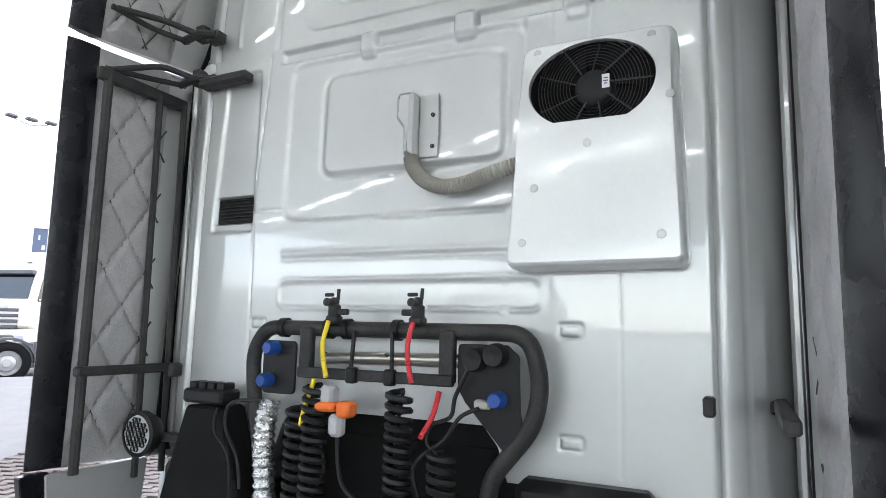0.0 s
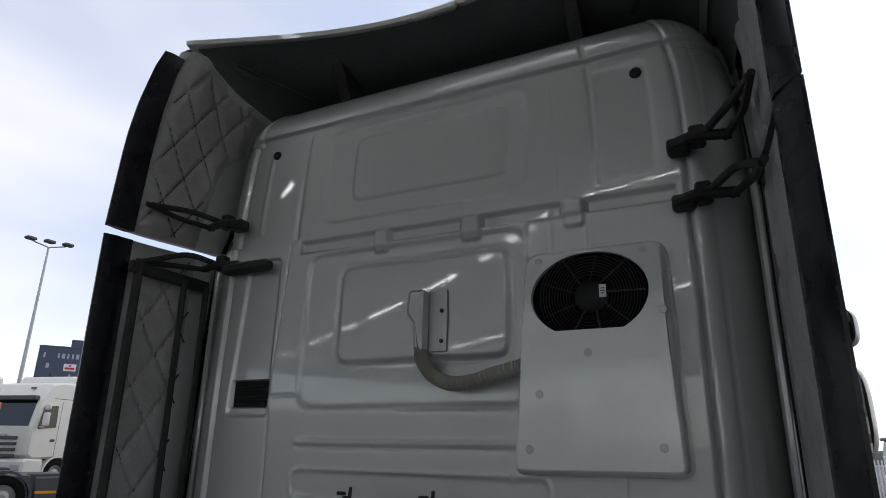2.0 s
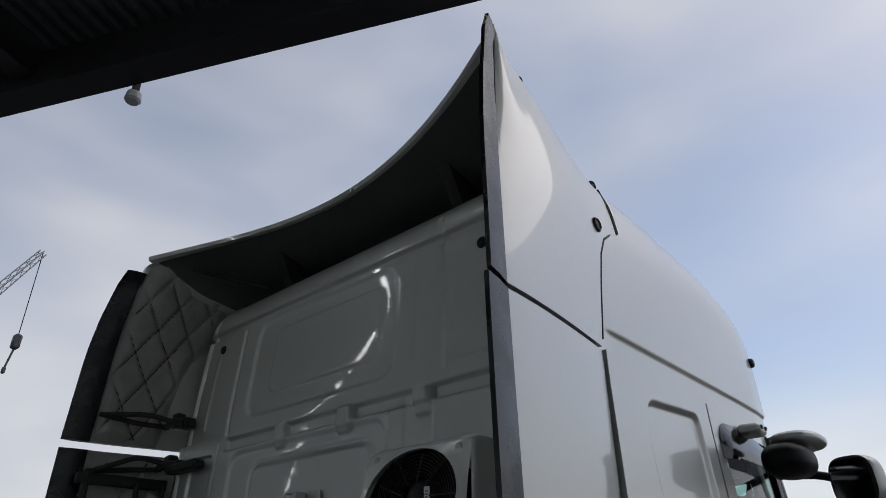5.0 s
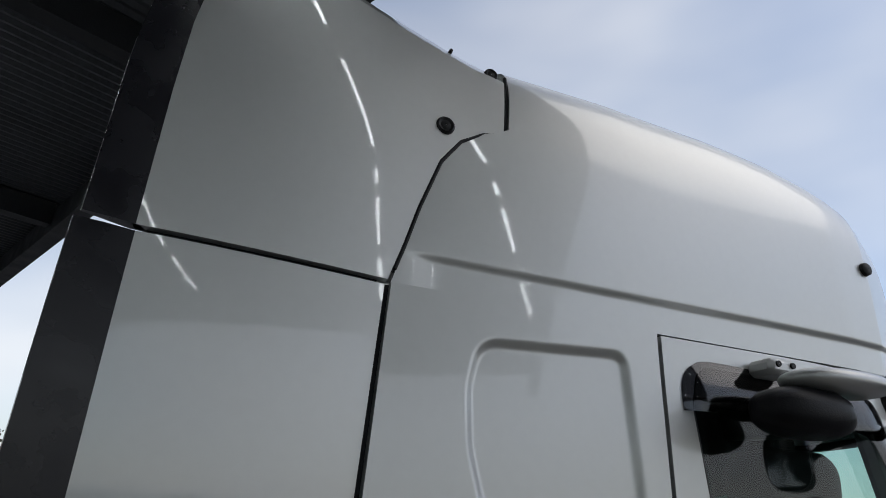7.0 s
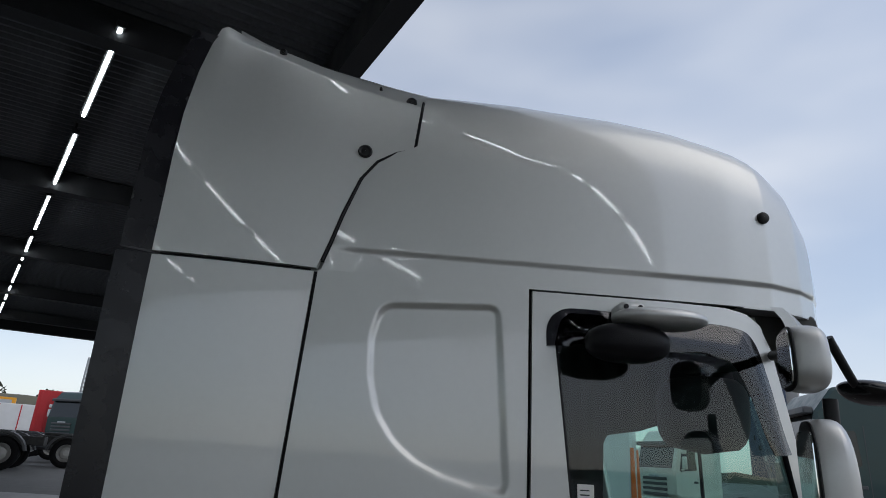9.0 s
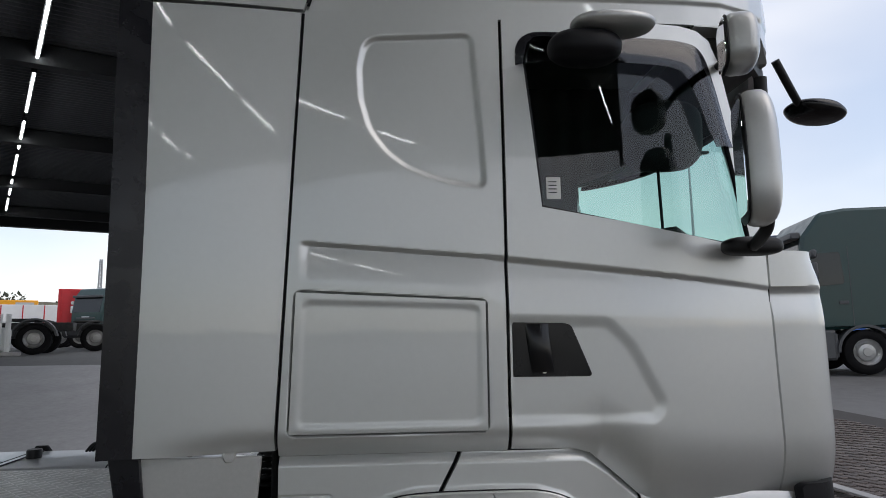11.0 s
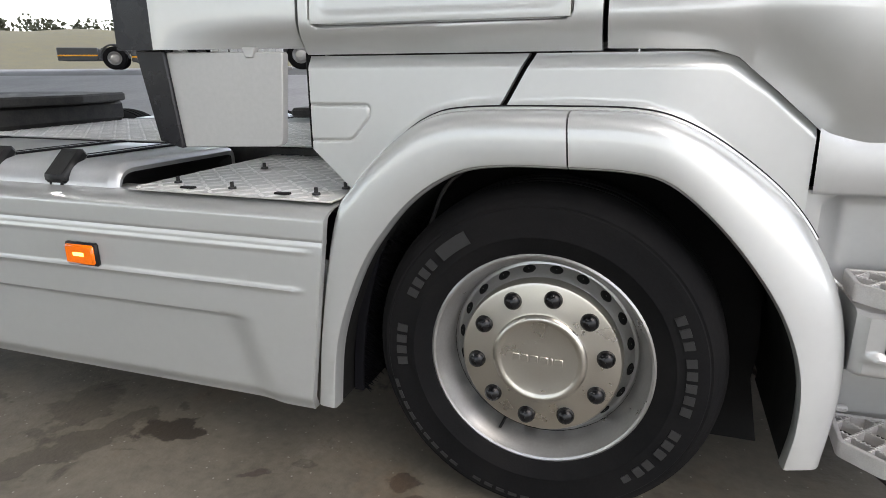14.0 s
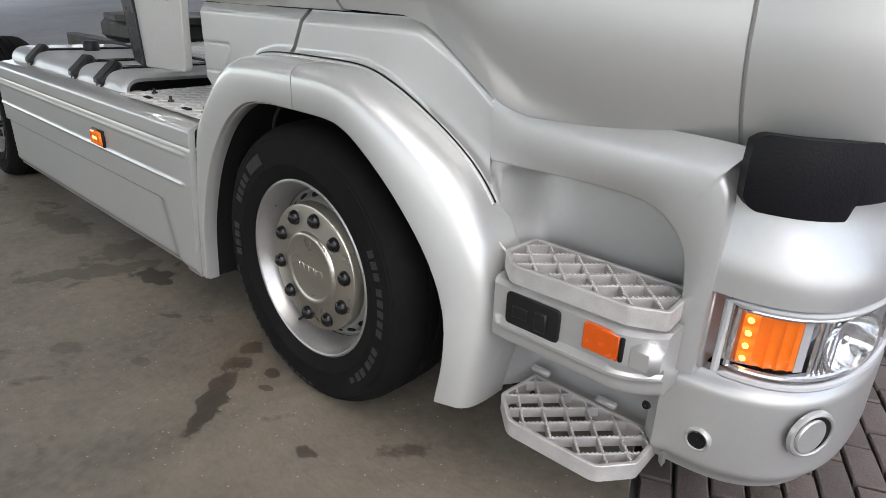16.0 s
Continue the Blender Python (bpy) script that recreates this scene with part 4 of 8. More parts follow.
rear_up = lambda z: np.interp(z, [2.9, 3.3, 3.55, 3.75, 3.9, 4.0], [-1.185, -1.185, -1.178, -1.155, -1.11, -1.04])
for mirrored in (False, True):
    sd = far_side if mirrored else (lambda p: p)
    u, v = uv(70, 110)
    gap_lo, gap_hi = (2.935, 2.972) if mirrored else (2.946, 2.960)
    z = 1.318 + v * (gap_lo - 1.318)
    front_e = rear_edge(z) - 0.014
    x = -1.172 - 0.01 * ss(2, 3, z) + u * (front_e + 1.172 + 0.01 * ss(2, 3, z))
    p = np.stack([x, fair_y(x, z), z], -1)
    s = Shape()
    keep = 50
    inner = quilt_in(p[3:keep], 0.045, 0.018)
    s.grid(sd(p))
    rim = lambda g_: np.concatenate([g_[:-1, 0], g_[-1, :-1], g_[:0:-1, -1], g_[0, :0:-1]])
    s.grid(sd(np.stack([rim(p), rim(p + np.array([0, 0.03, 0]))])), wrap_v=True)
    fairing = tpart("side_fairing", s, SILVER, "silver side air fairing with padded lining")
    part("lining", Shape().grid(sd(inner)), QUILT, fairing, "grey quilted lining")
    cords = stitches(-1.12, -0.80, 1.40, 2.90)
    cords.v = sd(np.array(cords.v)).tolist()
    part("stitching", cords, STITCH, fairing, "dark stitched cords")
    # upper deflector
    zr_ = gap_hi + v * (3.73 - gap_hi)
    xl, xr = rear_up(gap_hi + v * 0.93), seam(zr_) - 0.010
    for _ in range(12):
        xr = 0.5 * xr + 0.5 * (seam(gap_hi + v * (top_edge(xr) - gap_hi)) - 0.010)
    x = xl + (xr - xl) * u
    z = gap_hi + v * (top_edge(x) - gap_hi)
    p = np.stack([x, fair_y(x, z), z], -1)
    # the screwed flange along its top folds inwards
    fl_ = np.clip(z - (top_edge(x) - 0.05 - 0.02 * np.sin(np.clip((x + 1.05) / 0.7, 0, 1) * np.pi)), 0, 1)
    p[..., 1] += 0.55 * fl_ * ss(-1.12, -1.0, x)
    s = Shape()
    s.grid(sd(p))
    s.grid(sd(np.stack([rim(p), rim(p + np.array([0, 0.03, 0]))])), wrap_v=True)
    upper = tpart("upper_deflector", s, SILVER, "silver upper air deflector")
    part("lining", Shape().grid(sd(quilt_in(p[3:48, : 110 if mirrored else 64], 0.045, 0.022))), QUILT, upper, "grey quilted lining")
    if mirrored:
        cords = stitches(-1.10, -0.80, 3.0, 3.70)
        cords.v = sd(np.array(cords.v)).tolist()
        part("stitching", cords, STITCH, upper, "dark stitched cords")
    if not mirrored:
        # dark sheet on this side only: the lining's shade put in as colour
        part("dark_lining", Shape().grid(sd(p[3:62, 63:108] + np.array([0, 0.022, 0]))), SPOILER_IN, upper)
    for hx, hz, r in ((-0.516, 3.434, 0.027), (-0.358, 3.705, 0.022), (-0.884, 3.852, 0.014), (-0.487, 3.765, 0.006)):
        hy = float(fair_y(hx, hz)) + 0.55 * max(0.0, hz - float(top_edge(hx)) + 0.05)
        q = sd(np.array([[hx, hy, hz]]))[0]
        k = -1 if not mirrored else 1
        plug = part("screw_cup", Shape().lathe([(0.001, 0.006 * k), (r * 0.55, 0.004 * k), (r * 0.8, 0.008 * k), (r, 0.003 * k), (r * 1.05, -0.01 * k)], (q[0], q[1] + 0.002 * k, q[2]), "y", 20), BLACK, upper)
    # dark seals in and behind the joints
    sl = [(float(seam(zz)) - 0.004, zz) for zz in np.concatenate([np.linspace(2.99, 3.38, 20), np.linspace(3.39, 3.47, 40), np.linspace(3.48, 3.71, 12)])]
    part("joint_line", Shape().tube(sd(np.array([(a, float(fair_y(a, b)) + 0.003, b) for a, b in sl])).tolist(), 0.0055, 8), RUBBER, upper)
    sl = [(float(seam(zz)) - 0.005, zz) for zz in np.linspace(2.99, 3.70, 40)]
    rows = [[(a + da, float(fair_y(a, b)) + 0.024, b) for da in (-0.03, 0.006)] for a, b in sl]
    part("joint_seal", Shape().sheet(sd(np.array(rows)), lip=(0, 0.006, 0)), RUBBER, upper)
    rows = [[(float(rear_edge(b)) - 0.007 + da, float(fair_y(-0.71, b)) + 0.024, b) for da in (-0.03, 0.03)] for b in np.linspace(1.33, 2.95, 20)]
    part("joint_seal", Shape().sheet(sd(np.array(rows)), lip=(0, 0.006, 0)), RUBBER, fairing)
    if not mirrored:
        rows = [[(a, float(fair_y(a, 2.95)) + 0.024, b) for b in (2.93, 2.976)] for a in np.linspace(-1.16, -0.66, 12)]
        part("joint_seal", Shape().sheet(np.array(rows), lip=(0, 0.006, 0)), RUBBER, fairing)
    # rubber edge strips
    for z0, z1, up_ in ((1.318, gap_lo, False), (gap_hi, 3.84, True)):
        rows = []
        for z in np.linspace(z0, z1, 30):
            xa = float(rear_up(z)) if up_ else -1.172 - 0.01 * float(ss(2, 3, z))
            yy = float(fair_y(xa, z))
            fl = 0.0 if mirrored else 0.045
            w0 = 0.105 if mirrored else (0.088 if up_ else 0.102)
            w = w0 if z < 3.4 else w0 - 0.03 * (z - 3.4) / 0.44
            sec = [(xa + 0.012, yy + 0.002), (xa - w * 0.5, yy - 0.016), (xa - w, yy - 0.026), (xa - w - 0.004, yy - 0.016), (xa - 0.01, yy + 0.032), (xa + 0.03, yy + 0.038)] if not mirrored else [(xa + 0.012, yy - 0.004), (xa - w * 0.4, yy - 0.006 - 0.4 * fl), (xa - w, yy + 0.002 - fl), (xa - w - 0.004, yy + 0.012 - fl), (xa - w * 0.5, yy + 0.028 - 0.5 * fl), (xa + 0.03, yy + 0.036)]
            rows.append([(a, b, z) for a, b in sec])
        o = Shape().grid(sd(np.array(rows)), wrap_v=True)
        n_ = len(rows[0])
        o.f.append(tuple(range(n_)))
        o.f.append(tuple(len(o.v) - n_ + i for i in range(n_)))
        part("rubber_edge", o, EDGE_RUBBER, upper if up_ else fairing)
    # lower flap with its rubber
    g = []
    low_o = rounded([(-1.135, 1.032), (-0.775, 1.045), (-0.752, 1.308), (-1.172, 1.312)], [0.03, 0.025, 0.01, 0.01])
    flap = tpart("lower_flap", Shape().prism([(a, b) for a, b in low_o], *((0.0, 0.03) if not mirrored else (2 * MID, 2 * MID - 0.03)), "y", 0.003), SILVER_DULL, "matt silver lower side flap")
    rub = rounded([(-1.205, 1.050), (-1.118, 1.028), (-1.152, 1.318), (-1.258, 1.318)], 0.008)
    part("rubber_edge", Shape().prism(rub, *((-0.012, 0.022) if not mirrored else (2 * MID + 0.012, 2 * MID - 0.022)), "y", 0.004), EDGE_RUBBER, flap)

# roof spoiler between the two deflectors
u, v = uv(80, 40)
margin = 0.150 - 0.085 * v
y = margin + u * (2 * MID - 2 * margin)
k = np.abs((y - MID) / (MID - 0.1))
xr = -0.715 - 0.325 * k ** 2.0
xf = -0.29 + 0 * y
zf = 2.955 + (top(xf) - 2.955) * (1 - np.clip(np.abs(y - MID) / wide(xf), 0, 0.999) ** N) ** (1 / N) + 0.012
zr = 3.985 - 0.046 * k ** 4
x = xf + (xr - xf) * v
z = zf + (zr - zf) * (v ** 1.25)
z = z - 0.05 * (1 - ss(0.0, 0.12, np.minimum(y, 2 * MID - y) - margin)) * (1 - ss(0.6, 0.95, v))
g = np.stack([x, y, z], -1)
sp = tpart("roof_spoiler", Shape().sheet(g, lip=(0.004, 0, -0.022)), SILVER, "silver roof spoiler, dark underneath")
part("spoiler_underside", Shape().grid(g[1:-1, 1:-1] + np.array([0.006, 0, -0.028])), SPOILER_IN, sp)
part("rear_notch", Shape().box((-0.715, MID, 3.958), (0.03, 0.22, 0.035), 0.008), SILVER_PLASTIC, sp)
for yy in (0.63, 1.80):
    part("bracket", Shape().prism([(-0.40, 3.60), (-0.46, 3.62), (-0.64, 3.93), (-0.60, 3.95), (-0.44, 3.90)], yy - 0.03, yy + 0.03, "y", 0.004), BLACK_STEEL, sp)
for yy in (0.30, 2 * MID - 0.30):
    part("stay", Shape().tube([(-0.52, yy + (0.1 if yy < 1 else -0.1), 3.82), (-0.88, yy - (0.08 if yy < 1 else -0.08), 3.87)], 0.011, 8), BLACK_STEEL, sp)

# ---- back wall of the cab ----
LEAD = 0.27  # where the flat wall turns into the rounded corner, from the right side


def wall_x(y, z):
    """The pressed sheet of the back wall: its place along the lorry."""
    y, z = np.asarray(y, float), np.asarray(z, float)
    x = -0.775 + 0.012 * ss(2.2, 2.9, z) + 0.0 * y
    d = 0.0 * y
    # big middle pressing and its raised field
    d = d + 0.010 * step(far_in(y, z, rrect(0.80, 2.245, 1.755, 2.865, 0.07)), 0.012)
    f = far_in(y, z, rrect(0.872, 2.415, 1.578, 2.79, 0.05))
    d = d - 0.011 * step(f, 0.010) + 0.005 * groove(f - 0.018, 0.008)
    # slots below the roof joint
    for a, b in ((1.44, 1.81), (1.06, 1.37), (0.672, 0.97), (0.285, 0.58)):
        d = d + 0.022 * step(far_in(y, z, [(a, 2.888), (b, 2.888), (b, 2.935), (a, 2.935)]), 0.006)
    for a, b in ((0.592, 0.66), (0.975, 1.05), (1.375, 1.435)):
        d = d - 0.014 * step(far_in(y, z, rrect(a, 2.845, b, 2.94, 0.015)), 0.008)
    d = d + 0.012 * step(far_in(y, z, rrect(0.58, 2.74, 0.80, 2.885, 0.02)), 0.008)
    # level ribs
    d = d - 0.0035 * groove(line_d(y, z, (0.82, 2.118), (1.74, 2.118)), 0.011) + 0.003 * groove(line_d(y, z, (0.82, 2.10), (1.74, 2.10)), 0.008)
    f = far_in(y, z, rrect(0.737, 1.918, 1.752, 2.018, 0.04))
    d = d - 0.0035 * groove(f, 0.008) + 0.003 * step(f, 0.006)
    d = d + 0.003 * groove(line_d(y, z, (0.86, 2.235), (1.30, 2.235)), 0.006)
    # sheet joints
    for a, b in (((1.866, 2.93), (1.90, 2.36)), ((1.90, 2.36), (1.90, 2.293)), ((1.90, 2.293), (1.765, 2.293)), ((0.50, 2.03), (0.503, 1.45)), ((0.71, 2.93), (0.71, 2.73)), ((1.895, 2.24), (1.88, 1.5))):
        d = d + 0.004 * groove(line_d(y, z, a, b), 0.0035)
    # corner recess with the cab's air outlet
    f = far_in(y, z, rounded([(1.905, 2.215), (2.115, 2.215), (2.085, 2.88), (1.915, 2.88)], 0.02))
    d = d + 0.010 * step(f, 0.008)
    d = d + 0.02 * step(far_in(y, z, rrect(1.915, 2.25, 2.105, 2.358, 0.012)), 0.005)
    for c in ((0.645, 1.855), (1.843, 1.858), (0.645, 1.53), (1.843, 1.53)):
        f = far_in(y, z, rrect(c[0] - 0.033, c[1] - 0.019, c[0] + 0.033, c[1] + 0.019, 0.008))
        d = d + 0.005 * groove(f, 0.0045)
    return x + d


def wall_up_x(y, z):
    """The upper sheet, above the roof joint, rounding forward at its top."""
    y, z = np.asarray(y, float), np.asarray(z, float)
    x = -0.735 + 0.02 * ss(2.96, 3.5, z)
    d = 0.0 * y
    f = far_in(y, z, rrect(0.872, 3.105, 1.585, 3.405, 0.05))
    d = d - 0.009 * step(f, 0.008)
    f = far_in(y, z, rrect(0.80, 3.02, 1.735, 3.47, 0.08))
    d = d + 0.009 * step(f, 0.012)
    for a in ((0.545, 3.0, 3.6), (1.862, 2.97, 3.48)):
        d = d + 0.008 * groove(line_d(y, z, (a[0], a[1]), (a[0], a[2])), 0.010)
    f = far_in(y, z, rrect(0.335, 3.015, 0.53, 3.46, 0.02))
    d = d + 0.006 * step(f, 0.008)
    d = d - 0.006 * groove(line_d(y, z, (2.072, 3.02), (2.068, 3.43)), 0.010)
    d = d + 0.003 * groove(line_d(y, z, (0.69, 3.0), (0.69, 3.45)), 0.004)
    d = d + 0.022 * ss(3.478, 3.488, z) * (1 - ss(3.518, 3.528, z))
    over_ = np.clip((z - 3.53) / 0.22, 0, 1)
    d = d + 0.19 * over_ ** 2.2
    return x + d


def wrap(y, z, x):
    """Rounds the two upright corners of the wall forward."""
    e = np.clip((LEAD - y) / 0.21, 0, 1) + np.clip((y - (2 * MID - LEAD)) / 0.21, 0, 1)
    s = np.sin(e * np.pi / 2)
    bulge = (1 - np.sqrt(np.clip(1 - (e * 0.985) ** 2, 0, 1))) * 0.26
    trim = 0.014 * groove(e - 0.10, 0.025) - 0.008 * ss(0.14, 0.18, e) + 0.004 * groove(e - 0.45, 0.012)
    return x + bulge + np.where(e > 0, trim, 0)


def wall_grid(ny, nz, fx, zb, zt):
    ys = np.unique(np.concatenate([np.linspace(0.06, LEAD, 30), np.linspace(LEAD, 2 * MID - LEAD, ny), np.linspace(2 * MID - LEAD, 2 * MID - 0.06, 30)]))
    y, v = np.meshgrid(ys, np.linspace(0, 1, nz), indexing="ij")
    z = zb(y) + (zt - zb(y)) * v
    # the sheet narrows under the deflectors towards its top
    half = MID - 0.06 - 0.36 * np.clip((z - 2.955) / 0.985, 0, 1.1) ** 4
    return np.stack([wrap(y, z, fx(y, z)), MID + (y - MID) * half / (MID - 0.06), z], -1)


base = lambda y: np.interp(y, [0.06, 0.84, 0.87, 0.92, 1.66, 1.70, 1.73, 2.4], [1.40, 1.40, 1.50, 1.56, 1.56, 1.50, 1.42, 1.42])
g = wall_grid(330, 300, wall_x, base, 2.952)
tpart("back_wall", Shape().sheet(g, lip=(0.03, 0, 0)), SILVER, "pressed silver sheet back wall of the cab", smooth=60)
g = wall_grid(280, 190, wall_up_x, const(2.960), 3.75)
wall_up = tpart("upper_back_wall", Shape().sheet(g, lip=(0.03, 0, 0)), SILVER, "pressed silver sheet upper back wall", smooth=60)
tpart("joint_seal", Shape().box((-0.715, MID, 2.956), (0.05, 2 * MID - 0.56, 0.012), 0.002), RUBBER)
for yy in (0.384, 2.04):
    part("plug", Shape().lathe([(0.001, -0.008), (0.018, -0.008), (0.022, -0.004), (0.023, 0.004)], (float(wall_up_x(yy, 3.416)), yy, 3.416), "x", 20), BLACK, wall_up)
# air outlet
xv = float(wall_x(2.01, 2.30))
vent = Shape().box((xv - 0.005, 2.01, 2.304), (0.012, 0.186, 0.104), 0.006)
vo = tpart("air_outlet", vent, BLACK, "black air outlet flap grille")
for i in range(7):
    part("slat", Shape().box((xv - 0.013, 2.01, 2.263 + i * 0.0137), (0.008, 0.176, 0.006), 0.002, Euler((0, 0.5, 0)).to_matrix()), BLACK, vo)

# ---- roof-type cooler hung on the wall ----
OUT = rounded([(0.305, 2.035), (0.812, 2.03), (0.775, 2.735), (0.325, 2.735)], [0.035, 0.035, 0.05, 0.05], 6)
FAN = (0.560, 2.572, 0.142)
RIM_IN = inset(OUT, 0.018)
ANGS = sorted([k * math.tau / 150 for k in range(150)] + [math.atan2(b - FAN[1], a - FAN[0]) % math.tau for a, b in RIM_IN])
NA = len(ANGS)
hole = []
for a in ANGS:
    yy, zz = FAN[0] + 0.183 * math.cos(a), FAN[1] + FAN[2] * math.sin(a)
    hole.append((yy, max(2.455, zz)))
bm = bmesh.new()
rings = [(OUT, -0.775), (OUT, -0.872), (inset(OUT, 0.002), -0.885), (inset(OUT, 0.006), -0.896), (inset(OUT, 0.011), -0.903), (inset(OUT, 0.018), -0.906)]
lean = lambda z: 0.06 * max(0, (z - 2.40) / 0.34) ** 2
hv = hb = None
loops = [[bm.verts.new((x + lean(p[1]) * min(1, (-0.775 - x) / 0.12), p[0], p[1])) for p in pts] for pts, x in rings]
for a, b in zip(loops, loops[1:]):
    for i in range(len(a)):
        j = (i + 1) % len(a)
        bm.faces.new((a[i], a[j], b[j], b[i]))
hv = [bm.verts.new((-0.906 + lean(p[1]), p[0], p[1])) for p in hole]
hb = [bm.verts.new((-0.885 + lean(p[1]), p[0], p[1])) for p in hole]
for i in range(NA):
    j = (i + 1) % NA
    if (hv[i].co - hv[j].co).length > 1e-6:
        bm.faces.new((hv[i], hv[j], hb[j], hb[i]))
# front face: rings from the hole out to the rim
rim_pts = inset(OUT, 0.018)


def rim_hit(a):
    """Where a ray from the fan's middle meets the rim."""
    best = 9
    for (ay, az), (by, bz) in zip(rim_pts, rim_pts[1:] + rim_pts[:1]):
        dy, dz, ey, ez = math.cos(a), math.sin(a), by - ay, bz - az
        det = dy * -ez + ey * dz
        if abs(det) > 1e-9:
            t = ((ay - FAN[0]) * -ez + ey * (az - FAN[1])) / det
            k = (dy * (az - FAN[1]) - dz * (ay - FAN[0])) / det
            if t > 0 and -0.02 <= k <= 1.02:
                best = min(best, t)
    return FAN[0] + best * math.cos(a), FAN[1] + best * math.sin(a)


prev = hv
for k in range(1, 15):
    t = k / 14
    ring = []
    for i in range(NA):
        ry, rz = rim_hit(ANGS[i])
        py, pz = hole[i][0] + (ry - hole[i][0]) * t, hole[i][1] + (rz - hole[i][1]) * t
        ring.append(bm.verts.new((-0.906 + lean(pz), py, pz)))
    for i in range(NA):
        j = (i + 1) % NA
        bm.faces.new((prev[i], prev[j], ring[j], ring[i]))
    prev = ring
bmesh.ops.recalc_face_normals(bm, faces=bm.faces)
me = bpy.data.meshes.new("cover")
bm.to_mesh(me)
bm.free()
me.polygons.foreach_set("use_smooth", [True] * len(me.polygons))
me.set_sharp_from_angle(angle=radians(42))
cover = tpart("cooler_unit", me, COOLER, "silver parking cooler with black axial fan")
c = (-0.815, FAN[0], FAN[1])
shroud = [[(-0.886 + lean(b), a, b) for a, b in hole], [(-0.83, a, b) for a, b in hole], [(-0.793, a, b) for a, b in hole], [(-0.792, FAN[0], FAN[1]) for _ in hole]]
part("fan_shroud", Shape().grid(np.array(shroud), wrap_v=True), VOID, cover)
part("fan_hub", Shape().lathe([(0.001, -0.03), (0.045, -0.03), (0.056, -0.022), (0.058, 0.03)], c, "x", 32), BLACK, cover)
for k in range(7):
    a0 = k * math.tau / 7
    g = []
    for r in np.linspace(0.055, 0.150, 6):
        w = 0.30 + 0.9 * r
        g.append([(c[0] + 0.018 - 0.028 * t * (1.1 - r * 3), c[1] + r * math.cos(a0 + w * (t - 0.5) + r * 2), c[2] + min(0.126, r * math.sin(a0 + w * (t - 0.5) + r * 2))) for t in np.linspace(0, 1, 5)])
    part("fan_blade", Shape().sheet(np.array(g), lip=(0.003, 0, 0)), VOID, cover)
for r in np.linspace(0.068, 0.164, 11):
    top = math.asin(min(1.0, 0.128 / r))
    turn = np.linspace(math.pi - top, math.tau + top, 49) if r > 0.129 else np.linspace(0, math.tau, 49)
    part("guard_ring", Shape().tube([(c[0] - 0.036, c[1] + r * math.cos(a), c[2] + r * math.sin(a)) for a in turn], 0.0013, 5), GUARD, cover)
for k in range(9):
    a = k * math.tau / 9 + 0.2
    part("guard_spoke", Shape().tube([(c[0] - 0.037, c[1] + 0.05 * math.cos(a), c[2] + 0.05 * math.sin(a)), (c[0] - 0.035, c[1] + 0.168 * math.cos(a + 0.12), c[2] + min(0.128, 0.168 * math.sin(a + 0.12)))], 0.0026, 5), GUARD, cover)
part("fan_label", Shape().box((c[0] - 0.034, c[1] - 0.038, c[2] + 0.012), (0.003, 0.022, 0.042), 0.001), LABEL_M, cover, "small white sticker with grey lines")
s = Shape()
for zz, w in ((0.02, 0.012), (0.012, 0.014), (0.004, 0.010)):
    s.box((c[0] - 0.0358, c[1] - 0.038, c[2] + zz), (0.0008, w, 0.003), 0.0002)
part("sticker_lines", s, DARK_GREY, cover)
for yy, zz in ((0.725, 2.697), (0.39, 2.697), (0.37, 2.115), (0.755, 2.105), (0.565, 2.385), (0.72, 2.265), (0.34, 2.5)):
    part("cap", Shape().lathe([(0.001, -0.0012), (0.011, -0.0012), (0.0125, 0.0), (0.013, 0.003)], (-0.9065 + lean(zz), yy, zz), "x", 16), SILVER_PLASTIC, cover)
# cable cover and conduit
cc = rounded([(1.172, 2.432), (1.205, 2.432), (1.208, 2.53), (1.235, 2.565), (1.235, 2.64), (1.225, 2.655), (1.17, 2.655)], 0.008)
cb = tpart("cable_cover", Shape().prism(cc, -0.775, -0.842, "x", 0.012), SILVER_PLASTIC, "silver cable cover")
part("flange", Shape().box((-0.778, 1.135, 2.545), (0.008, 0.075, 0.225), 0.003), SILVER_PLASTIC, cb)
for zz in (2.47, 2.58):
    part("screw", Shape().lathe([(0.001, -0.006), (0.007, -0.005), (0.008, 0.0)], (-0.783, 1.118, zz), "x", 12), BLACK_STEEL, cb)
pts = curve([(-0.805, 1.188, 2.43), (-0.812, 1.172, 2.39), (-0.82, 1.13, 2.345), (-0.825, 1.06, 2.315), (-0.825, 0.98, 2.318), (-0.825, 0.90, 2.34), (-0.825, 0.79, 2.365)], 110)
tpart("conduit", Shape().tube(pts, [0.0265 if i % 2 else 0.0215 for i in range(111)], 12), HOSE, "beige corrugated cable conduit")

